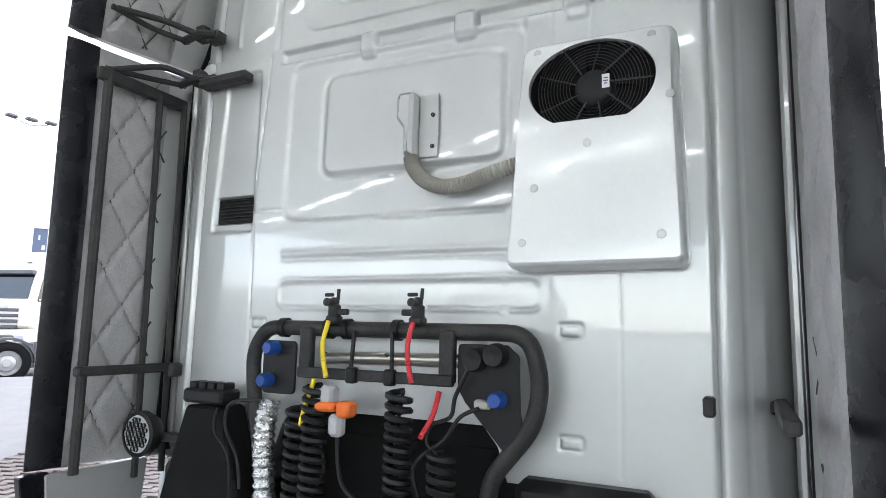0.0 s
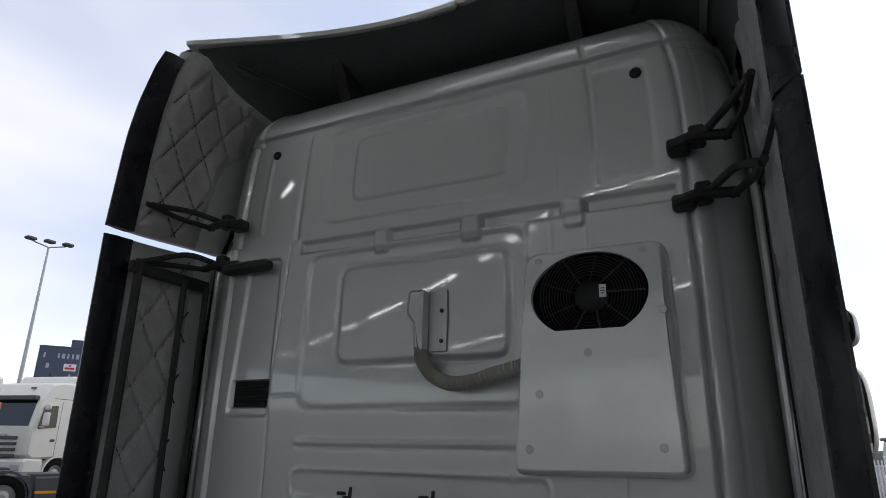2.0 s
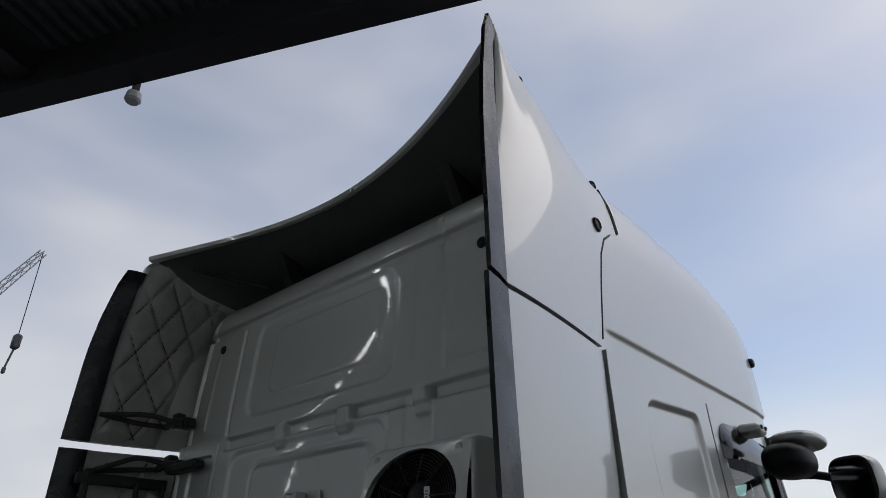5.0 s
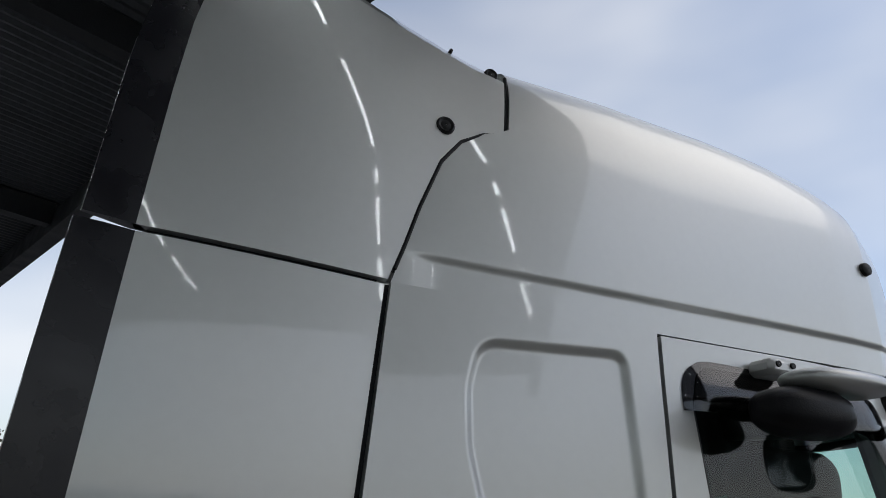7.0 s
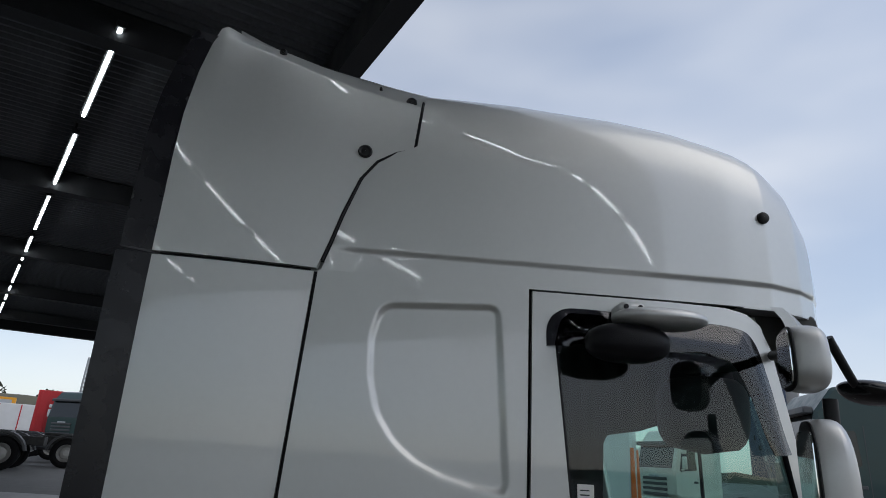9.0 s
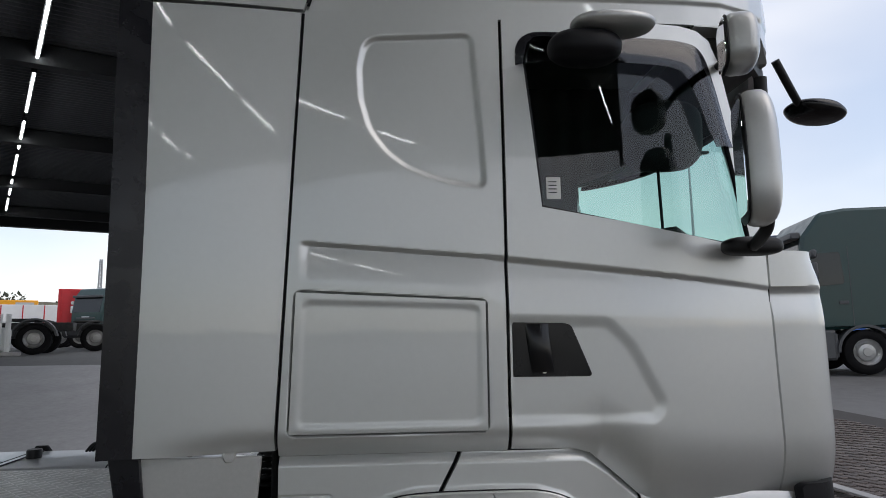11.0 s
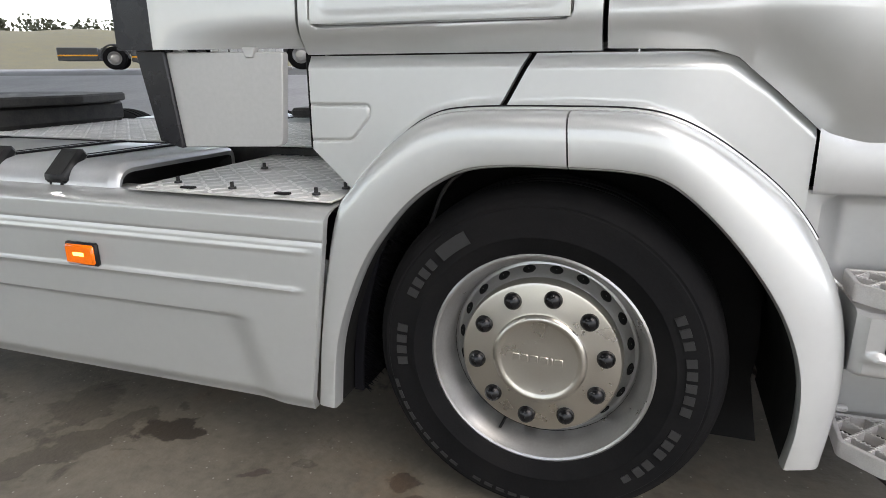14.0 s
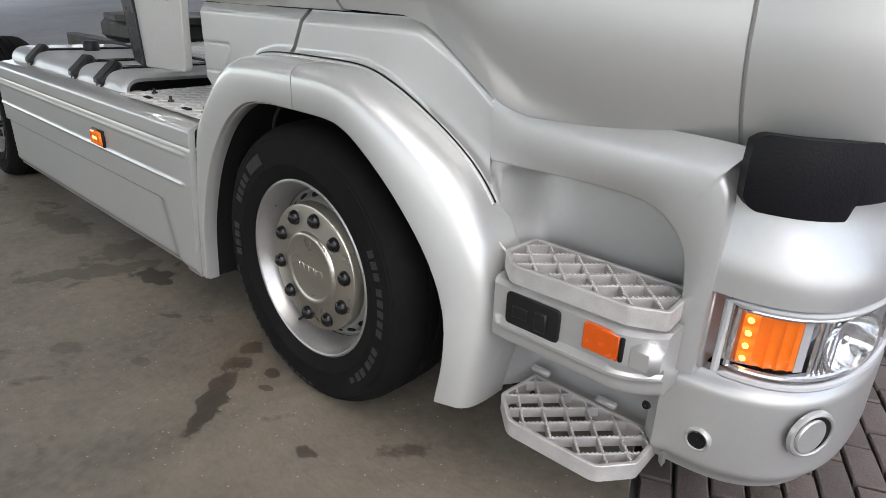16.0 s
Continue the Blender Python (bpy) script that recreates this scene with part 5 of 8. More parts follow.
# ---- brackets and bars that carry the fairings ----
for k in (0, 1):
    sd = (lambda p: p) if k == 0 else other
    M_ = lambda p: tuple(sd(np.array([p], float))[0])
    for zz in (3.06, 2.862):
        s = Shape()
        a, b = M_((-0.80, 0.285, zz)), M_((-0.80, 0.10, zz + 0.005))
        s.tube([a, M_((-0.82, 0.22, zz + 0.01)), b], 0.018, 8)
        s.box(M_((-0.775, 0.262, zz)), (0.06, 0.07, 0.05), 0.008)
        s.box(M_((-0.79, 0.20, zz + 0.02)), (0.05, 0.05, 0.07), 0.008)
        up_ = 0.03 if zz > 3 else -0.03
        s.tube(bend([M_((-0.79, 0.20, zz + 0.01)), M_((-0.90, 0.10, zz + 0.05)), M_((-1.08, 0.04, zz + up_))], 0.05), 0.013, 8)
        s.tube(bend([M_((-0.79, 0.12, zz)), M_((-0.93, 0.06, zz + up_ * 0.3)), M_((-1.10, 0.035, zz + up_))], 0.04), 0.012, 8)
        tpart("fairing_hinge", s, BLACK_STEEL, "black steel fairing hinge arm")
    s = Shape()
    if k:
        s.box(M_((-0.93, 0.05, 2.80)), (0.42, 0.03, 0.05), 0.006)
    if k:
        s.box(M_((-0.80, 0.36, 2.845)), (0.06, 0.26, 0.045), 0.012)
    for xx in (-0.868, -0.742) if k else ():
        s.tube([M_((xx, 0.065, 2.80)), M_((xx + 0.02, 0.075, 1.25))], 0.013, 8)
    if k:
        s.tube([M_((-1.095, 0.05, 2.83)), M_((-1.085, 0.05, 1.3))], 0.018, 8)
    s.box(M_((-0.90, 0.10, 1.67)), (0.50, 0.035, 0.035), 0.006)
    s.box(M_((-0.70, 0.19, 1.665)), (0.03, 0.16, 0.035), 0.006)
    s.box(M_((-0.86, 0.268, 1.672)), (0.05, 0.03, 0.05), 0.006)
    tpart("fairing_frame", s, BLACK_STEEL, "black steel rods behind the fairing")

# ---- coupling rack ----
X = -0.885
rack = tpart("coupling_rack", Shape().tube(bend([(-0.86, 0.86, 1.20), (X, 0.86, 1.42), (X, 0.725, 1.58), (X, 0.70, 1.70), (X, 0.735, 1.845), (X, 1.70, 1.845), (X, 1.755, 1.76), (X, 1.74, 1.60), (X, 1.70, 1.42), (-0.86, 1.69, 1.20)], 0.07, 6), 0.026, 12), BLACK_STEEL, "black tube rack for hoses and plugs")
for a, b in (((X - 0.03, 1.52, 1.69), (X - 0.03, 0.965, 1.715)),):
    part("rail", Shape().box((X - 0.03, 1.245, 1.70), (0.02, 0.57, 0.035), 0.004), BLACK_STEEL, rack)
for yy in (1.505, 0.985):
    part("cheek", Shape().box((X - 0.02, yy, 1.77), (0.03, 0.05, 0.16), 0.006), BLACK_STEEL, rack)
for yy in (1.36, 1.17, 1.62, 1.43):
    part("clamp", Shape().lathe([(0.028, -0.014), (0.034, -0.012), (0.034, 0.012), (0.028, 0.014)], (X, yy, 1.845), "y", 16), BLACK, rack)
part("crossbar", Shape().tube([(-0.80, 1.50, 1.745), (-0.80, 0.98, 1.755)], 0.022, 12), STAINLESS, rack, "bright steel cross tube")
plate = rounded([(0.74, 1.52), (0.80, 1.50), (0.93, 1.64), (0.955, 1.68), (0.955, 1.81), (0.80, 1.81), (0.765, 1.78), (0.76, 1.62)], 0.015)
part("socket_plate", Shape().prism(plate, X - 0.012, X + 0.0, "x", 0.002), BLACK, rack)
part("left_plate", Shape().prism(rrect(1.56, 1.62, 1.70, 1.80, 0.02), X - 0.012, X, "x", 0.002), BLACK, rack)
for yy, zz, m_ in ((1.645, 1.775, BLUE), (1.665, 1.665, BLUE), (0.82, 1.655, BLUE)):
    part("plug_cap", Shape().lathe([(0.001, -0.05), (0.018, -0.05), (0.024, -0.04), (0.024, 0.0)], (X - 0.012, yy, zz), "x", 16), m_, rack, "blue plug cap")
for yy, zz in ((0.895, 1.765), (0.83, 1.78)):
    part("socket", Shape().lathe([(0.001, -0.035), (0.03, -0.04), (0.034, -0.03), (0.036, 0.0)], (X - 0.012, yy, zz), "x", 18), BLACK, rack)
# couplings parked on top
for yy, m_, ys in ((1.395, YELLOW, 1), (1.085, RED, -1)):
    s = Shape().box((X - 0.03, yy, 1.875), (0.04, 0.05, 0.03), 0.008).lathe([(0.001, 0.062), (0.012, 0.062), (0.015, 0.055), (0.015, 0.04), (0.021, 0.035), (0.021, 0.0), (0.016, -0.01), (0.001, -0.01)], (X - 0.03, yy, 1.885), "z", 18).box((X - 0.045, yy + 0.012, 1.955), (0.012, 0.034, 0.012), 0.003).tube([(X - 0.03, yy - 0.012, 1.94), (X - 0.03, yy - 0.014, 1.975)], 0.006, 8)
    s.lathe([(0.001, -0.03), (0.013, -0.028), (0.013, 0.0)], (X - 0.05, yy, 1.93), "x", 12).box((X - 0.03, yy - 0.03 * ys, 1.90), (0.02, 0.05, 0.02), 0.004)
    cp = tpart("air_coupling", s, BLACK_STEEL, "black and grey compressed air coupling")
    part("hose", Shape().tube(curve([(X - 0.06, yy, 1.87), (X - 0.075, yy + 0.008, 1.80), (X - 0.07, yy + 0.005, 1.74), (X - 0.06, yy + 0.0, 1.69)], 40), [0.0088 if i % 2 else 0.0072 for i in range(41)], 10), m_, cp)
    part("lower_hose", Shape().tube(curve([(X - 0.04, yy + 0.06 * ys, 1.68), (X - 0.06, yy + 0.075 * ys, 1.60), (X - 0.05, yy + 0.10 * ys, 1.53)] if ys > 0 else [(X - 0.04, yy - 0.085, 1.67), (X - 0.05, yy - 0.07, 1.60), (X - 0.05, yy - 0.03, 1.53)], 40), [0.0088 if i % 2 else 0.0072 for i in range(41)], 10), m_, cp)
    part("release_knob", Shape().box((X - 0.04, yy - 0.085 * ys, 1.70), (0.035, 0.035, 0.05), 0.006).tube([(X - 0.035, yy - 0.085 * ys, 1.84), (X - 0.04, yy - 0.08 * ys, 1.72)], 0.007, 8), BLACK, cp)
for yy, n_, z0, z1, x_ in ((1.44, 22, 1.66, 1.0, X - 0.05), (1.53, 16, 1.58, 1.05, X - 0.02), (1.13, 22, 1.66, 1.0, X - 0.05), (0.985, 16, 1.50, 1.0, X - 0.05)):
    pts = [(x_ + 0.032 * math.cos(t), yy + 0.036 * math.sin(t), z0 + (z1 - z0) * t / (n_ * math.tau)) for t in np.linspace(0, n_ * math.tau, n_ * 14)]
    tpart("coiled_hose", Shape().tube(pts, 0.0105, 6), BLACK, "black coiled air hose")
s = Shape().box((X - 0.05, 1.385, 1.635), (0.05, 0.05, 0.06), 0.01)
pl = tpart("trailer_plug", s, GREY_PLUG, "grey and orange trailer cable plugs")
part("collar", Shape().box((X - 0.055, 1.385, 1.60), (0.06, 0.075, 0.03), 0.01).box((X - 0.055, 1.315, 1.595), (0.06, 0.05, 0.05), 0.01), ORANGE_PLUG, pl, "orange plug collar")
part("second_plug", Shape().box((X - 0.06, 1.345, 1.545), (0.045, 0.05, 0.07), 0.012), GREY_PLUG, pl)
part("cable", Shape().tube(curve([(X - 0.06, 1.34, 1.51), (X - 0.06, 1.335, 1.43), (X - 0.06, 1.31, 1.36), (X - 0.05, 1.24, 1.31), (X - 0.04, 1.18, 1.27)], 30), 0.007, 8), BLACK, pl)
for pts in ([(0.90, 1.75), (0.945, 1.66), (0.96, 1.60), (1.02, 1.57), (1.035, 1.52), (1.0, 1.49)], [(0.87, 1.63), (0.93, 1.60), (0.98, 1.53), (1.05, 1.48), (1.08, 1.43), (1.06, 1.36)], [(1.66, 1.60), (1.80, 1.58), (1.82, 1.50), (1.76, 1.40), (1.74, 1.30)], [(1.42, 1.50), (1.40, 1.40), (1.46, 1.28), (1.52, 1.15)], [(1.12, 1.66), (1.14, 1.5), (1.13, 1.3), (1.14, 1.1)], [(1.86, 1.56), (1.87, 1.48), (1.80, 1.40), (1.78, 1.25)]):
    tpart("cable", Shape().tube(curve([(X - 0.045, a, b) for a, b in pts], 30), 0.0065, 7), BLACK)
part("brass_end", Shape().box((X - 0.03, 0.865, 1.64), (0.03, 0.05, 0.026), 0.006), HOSE, rack)
pts = curve([(-0.90, 1.655, 1.60), (-0.91, 1.665, 1.48), (-0.90, 1.66, 1.30), (-0.90, 1.65, 1.05)], 50)
tpart("exhaust_lagging", Shape().tube(pts, [0.032 + 0.004 * (i % 3) for i in range(51)], 12), FOIL, "crumpled foil wrapped pipe")
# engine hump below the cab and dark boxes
# two unseen blocks, added to keep daylight off the floor under the truck
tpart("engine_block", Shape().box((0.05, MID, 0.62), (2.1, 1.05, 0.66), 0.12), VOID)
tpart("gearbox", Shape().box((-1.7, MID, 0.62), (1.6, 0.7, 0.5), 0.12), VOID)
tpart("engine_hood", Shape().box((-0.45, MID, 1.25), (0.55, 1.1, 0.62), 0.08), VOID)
# black panel across the tunnel opening: its dark depth put in as colour
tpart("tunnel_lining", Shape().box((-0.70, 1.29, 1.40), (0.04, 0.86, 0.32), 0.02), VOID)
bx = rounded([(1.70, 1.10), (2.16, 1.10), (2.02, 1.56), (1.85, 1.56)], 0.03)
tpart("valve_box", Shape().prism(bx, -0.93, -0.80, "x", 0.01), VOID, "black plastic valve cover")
vb = tpart("valve_block", Shape().box((-0.90, 1.925, 1.595), (0.10, 0.19, 0.05), 0.01), BLACK, "black electric relay block")
for i in range(4):
    part("relay", Shape().box((-0.90, 1.86 + i * 0.044, 1.63), (0.06, 0.034, 0.028), 0.004), BLACK, vb)
tpart("rear_step_cover", Shape().box((-0.80, 0.60, 1.33), (0.10, 0.40, 0.20), 0.05), BLACK, "black plastic cover below the wall")
# work lamp
wl_ = tpart("work_lamp", Shape().lathe([(0.001, 0.05), (0.06, 0.04), (0.083, 0.0), (0.083, -0.03), (0.07, -0.035)], (-0.93, 2.22, 1.44), "x", 28), BLACK, "round black work lamp with honeycomb lens")
part("lens", Shape().lathe([(0.001, -0.036), (0.068, -0.030), (0.07, -0.02)], (-0.93, 2.22, 1.44), "x", 28), GREY_PLUG, wl_)
s = Shape()
for i in range(-3, 4):
    for j in range(-3, 4):
        yy, zz = i * 0.02 + (j % 2) * 0.01, j * 0.0175
        if math.hypot(yy, zz) < 0.056:
            s.lathe([(0.0065, -0.039), (0.009, -0.041), (0.0095, -0.034)], (-0.93, 2.22 + yy, 1.44 + zz), "x", 6)
part("lens_grid", s, BLACK, wl_)
part("bracket", Shape().box((-0.90, 2.11, 1.43), (0.03, 0.12, 0.03), 0.004), BLACK_STEEL, wl_)

# ---- wheel housings and front mudguard ----
ARCH_OUT = [(-0.668, 0.275), (-0.64, 0.55), (-0.588, 0.86), (-0.53, 0.955), (-0.43, 1.06), (-0.33, 1.13), (-0.22, 1.155), (0.04, 1.16), (0.22, 1.155), (0.32, 1.125), (0.42, 1.055), (0.53, 0.945), (0.61, 0.82), (0.665, 0.68), (0.69, 0.5), (0.68, 0.31)]
ARCH_IN = [(-0.60, 0.275), (-0.575, 0.50), (-0.50, 0.71), (-0.415, 0.845), (-0.32, 0.945), (-0.21, 1.01), (-0.10, 1.03), (0.04, 1.032), (0.20, 1.028), (0.29, 1.005), (0.38, 0.93), (0.47, 0.82), (0.55, 0.69), (0.60, 0.55), (0.612, 0.42), (0.60, 0.31)]


def strip(pts, n=90):
    """Even steps along a smooth line."""
    c = curve([(a, 0, b) for a, b in pts], 400)
    L = np.cumsum([0] + [(c[i + 1] - c[i]).length for i in range(len(c) - 1)])
    s_ = np.linspace(0, L[-1], n)
    return np.stack([np.interp(s_, L, [p.x for p in c]), np.interp(s_, L, [p.z for p in c])], -1)


ao, ai = strip(ARCH_OUT, 121), strip(ARCH_IN, 121)
for mirrored in (False, True):
    sd = other if mirrored else (lambda p: p)
    sec = [(0.0, 0.05), (0.0, -0.005), (0.012, -0.035), (0.045, -0.060), (0.11, -0.079), (0.20, -0.090), (0.30, -0.0945), (0.5, -0.0965), (0.92, -0.0985), (0.975, -0.096), (1.0, -0.088), (1.004, -0.070), (0.998, -0.058)]
    rows = []
    for o_, i_ in zip(ao, ai):
        rows.append([(o_[0] + (i_[0] - o_[0]) * t, y, o_[1] + (i_[1] - o_[1]) * t) for t, y in sec])
    rows = np.array(rows)
    tail = ss(0.25, 0.65, rows[..., 0]) * (0.55 + 0.45 * ss(0.3, 0.65, rows[..., 2]))
    across_ = np.array([t for t, _ in sec])[None, :]
    rows[..., 1] += tail * (0.10 - 0.05 * np.clip(across_, 0, 1))
    rows[..., 0] += tail * (0.055 - 0.03 * np.clip(across_, 0, 1))
    cut = int(np.argmin(np.abs(ao[:, 0] - 0.04)))
    for nm, r_ in (("rear_mudguard", rows[: cut + 1]), ("front_mudguard", rows[cut:])):
        r_ = r_.copy()
        if nm[0] == "f":
            r_[0, :, 0] += 0.004
        tpart(nm, Shape().sheet(sd(r_), back=sd(r_ + np.array([0, 0.012, -0.006]))), SILVER, "silver mudguard over the front wheel")
    # raised bead and dark joint where the mudguard meets the housing
    line = []
    for (ox, oz), tl in zip(ao, tail[:, 0]):
        if -0.50 < ox < 0.60:
            line.append((ox + 0.055 * tl, 0.033 + 0.075 * float(ss(0.25, 0.65, ox)) + 0.006 * tl, oz))
    bead = [(a, b - 0.006, c + 0.001) for a, b, c in line]
    tpart("mudguard_bead", Shape().tube(sd(np.array(bead)).tolist(), 0.0055, 8), SILVER)
    dark = [(a + 0.004 * float(ss(0.2, 0.5, a)), b - 0.002, c + 0.0075 - 0.003 * float(ss(0.3, 0.6, a))) for a, b, c in line]
    tpart("mudguard_joint", Shape().tube(sd(np.array(dark)).tolist(), 0.003, 6), RUBBER)
    # housing panels between cab and mudguard
    u, v = uv(60, 50)
    FLAP = rounded([(-0.72, 1.163), (-0.515, 1.163), (-0.515, 1.13), (-0.57, 1.065), (-0.72, 1.06)], [0.002, 0.02, 0.02, 0.03, 0.002])
    zb = lambda x: np.interp(x, [-0.70, -0.57, -0.53, -0.43, -0.33, -0.22, 0.1], [1.035, 0.915, 0.94, 1.045, 1.115, 1.14, 1.145])
    diag = lambda z: -0.14 + (z - 1.15) * 0.55
    fy = lambda x, z: 0.045 - 0.016 * (1 - ss(0, 0.05, z - zb(x))) * ss(-0.60, -0.48, x) + 0.004 * groove(far_in(x, z, FLAP), 0.0032) + 0.02 * ss(1.26, 1.30, z)
    p, q = side_sheet(150, 110, const(-0.70), lambda z: diag(z) - 0.009, zb, const(1.296), fy)
    tpart("rear_wheel_housing", Shape().sheet(sd(p), back=sd(q)), SILVER)
    zt = lambda x: np.interp(x, [-0.2, 0.33, 0.40, 0.50, 0.61, 0.66], [1.296, 1.296, 1.293, 1.228, 1.135, 1.10])
    zb2 = lambda x: np.interp(x, [-0.2, 0.04, 0.22, 0.32, 0.42, 0.53, 0.61], [1.14, 1.15, 1.145, 1.115, 1.045, 0.935, 0.81])
    fy2 = lambda x, z: 0.045 + 0.075 * ss(0.25, 0.65, x) - 0.014 * (1 - ss(0, 0.04, z - zb2(x))) + 0.02 * ss(0.0, 1.0, 1 - (zt(x) - z) / 0.04)
    p, q = side_sheet(70, 50, lambda z: diag(z) + 0.009, const(0.614), zb2, zt, fy2)
    tpart("front_wheel_housing", Shape().sheet(sd(p), back=sd(q)), SILVER)
    # dark liner over the tyre, with a bristle flap behind it
    follow = [float(ss(0.25, 0.65, o_[0]) * (0.55 + 0.45 * ss(0.3, 0.65, o_[1]))) for o_ in ai]
    rows = [[(o_[0] + 0.024 * w, -0.052 + 0.05 * w, o_[1]), (o_[0] + 0.024 * w, 0.42, o_[1])] for o_, w in zip(ai, follow)]
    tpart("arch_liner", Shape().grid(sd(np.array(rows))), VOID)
    # black wall added: the arch's shaded depth is put into its colour
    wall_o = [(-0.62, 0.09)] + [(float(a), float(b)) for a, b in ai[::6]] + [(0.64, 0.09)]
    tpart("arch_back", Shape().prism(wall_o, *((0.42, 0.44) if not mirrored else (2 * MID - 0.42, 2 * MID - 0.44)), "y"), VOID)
    rows = [[(-0.56 + 0.14 * t ** 2, yy, 0.28 + 0.62 * t) for t in np.linspace(0, 1, 8)] for yy in (0.02, 0.40)]
    tpart("spray_flap", Shape().sheet(sd(np.array(rows)), lip=(-0.03, 0, 0)), RUBBER, "black bristle spray flap")
s = Shape()
for i in range(900):
    t, yy = random.random(), 0.02 + 0.36 * random.random() ** 2
    x, z = -0.555 + 0.14 * t ** 2, 0.29 + 0.60 * t
    a = Vector((x, yy, z))
    b = a + Vector((0.022, random.uniform(-0.01, 0.01), -0.012))
    w = Vector((0.0, 0.003, 0.0))
    o = len(s.v)
    s.v += [tuple(a - w), tuple(a + w), tuple(b)]
    s.f.append((o, o + 1, o + 2))
brush = tpart("bristles", s, RUBBER)
tagged(brush, kind="stuff")
tpart("mudguard_stay", Shape().tube(bend([(-0.20, 0.06, 1.02), (-0.30, 0.07, 0.95), (-0.36, 0.09, 0.80)], 0.06), 0.006, 8), BLACK_STEEL)
tpart("mudguard_flange", Shape().tube(curve([(0.605, 0.085, 0.905), (0.628, 0.085, 0.842), (0.659, 0.085, 0.792), (0.700, 0.085, 0.752), (0.712, 0.09, 0.742)], 24), 0.0045, 8), SILVER_PLASTIC)
# black box behind the housing joint: the gap's shade put in as colour
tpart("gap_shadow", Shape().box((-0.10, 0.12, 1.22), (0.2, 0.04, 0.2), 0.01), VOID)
# thin near-black strip that darkens the gap beside the lower flap
tpart("suspension_post", Shape().box((-0.722, 0.11, 1.17), (0.022, 0.05, 0.28), 0.006), VOID)
tpart("flap_latch", Shape().prism(rounded([(-0.885, 1.322), (-0.872, 1.292), (-0.848, 1.292), (-0.835, 1.322)], 0.006), -0.006, 0.016, "y", 0.003), SILVER_DULL)

# ---- wheels ----
WZ = 0.493


def flat_foot(sh, wz):
    for i, p in enumerate(sh.v):
        if p[2] + wz < 0.0195:
            sh.v[i] = (p[0], p[1], 0.0195 - wz)
    return sh


def build_wheel(name, flip):
    """A steel wheel round the origin; its face looks along -y."""
    w = part(name, flat_foot(Shape().lathe([(0.292, -0.022), (0.300, -0.036), (0.318, -0.048), (0.350, -0.057), (0.353, -0.0595), (0.358, -0.0595), (0.361, -0.058), (0.410, -0.063), (0.430, -0.060), (0.433, -0.0565), (0.436, -0.0565), (0.439, -0.057), (0.455, -0.046), (0.457, -0.040), (0.462, -0.036), (0.472, -0.016), (0.479, 0.010), (0.481, 0.040), (0.481, 0.046), (0.471, 0.048), (0.471, 0.054), (0.481, 0.056), (0.482, 0.084), (0.471, 0.086), (0.471, 0.094), (0.482, 0.096), (0.482, 0.130), (0.471, 0.132), (0.471, 0.140), (0.481, 0.142), (0.480, 0.190), (0.472, 0.225), (0.450, 0.255), (0.410, 0.275), (0.320, 0.262), (0.295, 0.24)], n=96), WZ), TYRE, None, "worn black tyre on a silver steel rim")
    part("rim", Shape().lathe([(0.290, -0.018), (0.299, -0.028), (0.3055, -0.035), (0.3055, -0.040), (0.300, -0.043), (0.294, -0.040), (0.288, -0.026), (0.276, -0.008), (0.268, 0.020), (0.264, 0.050), (0.257, 0.060), (0.249, 0.058), (0.232, 0.036), (0.222, 0.024), (0.214, 0.020), (0.208, 0.024), (0.20, 0.03)], n=96), RIM, w, "painted silver steel rim")
    part("barrel", Shape().lathe([(0.262, 0.05), (0.262, 0.23), (0.29, 0.245)], n=48), VOID, w)
    vent = Shape().lathe([(0.001, -0.0015), (0.0105, -0.0015), (0.0125, 0.002), (0.0125, 0.012)], n=16).mesh("hand_hole")
    for k in range(20):
        a = (k + 0.35) * math.tau / 20
        h = part("hand_hole", vent, VOID, w)
        r = 0.241
        h.matrix_basis = Matrix.Translation((r * math.sin(a), 0.0455, r * math.cos(a))) @ Matrix.Rotation(a, 4, "Y") @ Matrix.Rotation(radians(-52), 4, "X") @ Matrix.Diagonal((1.5, 1, 1.15, 1))
    part("hub_cover", Shape().lathe([(r * 1.07, h - 0.010) for r, h in [(0.208, 0.03), (0.2065, 0.0), (0.203, -0.006), (0.196, -0.0085), (0.128, -0.0105), (0.122, -0.012), (0.119, -0.018), (0.113, -0.022), (0.107, -0.0225), (0.101, -0.0185), (0.097, -0.017), (0.04, -0.0175), (0.001, -0.0175)]], n=96), STAINLESS, w, "brushed stainless hub cover")
    cap = Shape().lathe([(0.001, -0.044), (0.012, -0.042), (0.020, -0.036), (0.0245, -0.026), (0.0255, -0.013), (0.029, -0.012), (0.031, -0.008)], n=20).mesh("nut_cap")
    for k in range(10):
        a = radians(10 + 36 * k)
        c_ = part("nut_cap", cap, CAP, w, "glossy black nut cap")
        c_.location = (0.1785 * math.sin(a), 0.001, 0.1785 * math.cos(a))
    s = Shape()
    for i, wd in enumerate((0.018, 0.018, 0.02, 0.02, 0.006, 0.02)):
        x = (-0.058, -0.036, -0.013, 0.013, 0.031, 0.049)[i]
        s.box((x * 1.1, -0.0284, -0.004 * i / 6 + 0.002), (wd * 1.1, 0.004, 0.020), 0.0015)
    part("embossed_mark", s, STAINLESS, w)
    part("valve", Shape().tube([(-0.10, 0.03, -0.225), (-0.108, -0.012, -0.238)], 0.0045, 8), BLACK, w)
    # raised plain blocks where the maker's words stand
    blocks = [(-44, -30, 0.374, 0.412)]
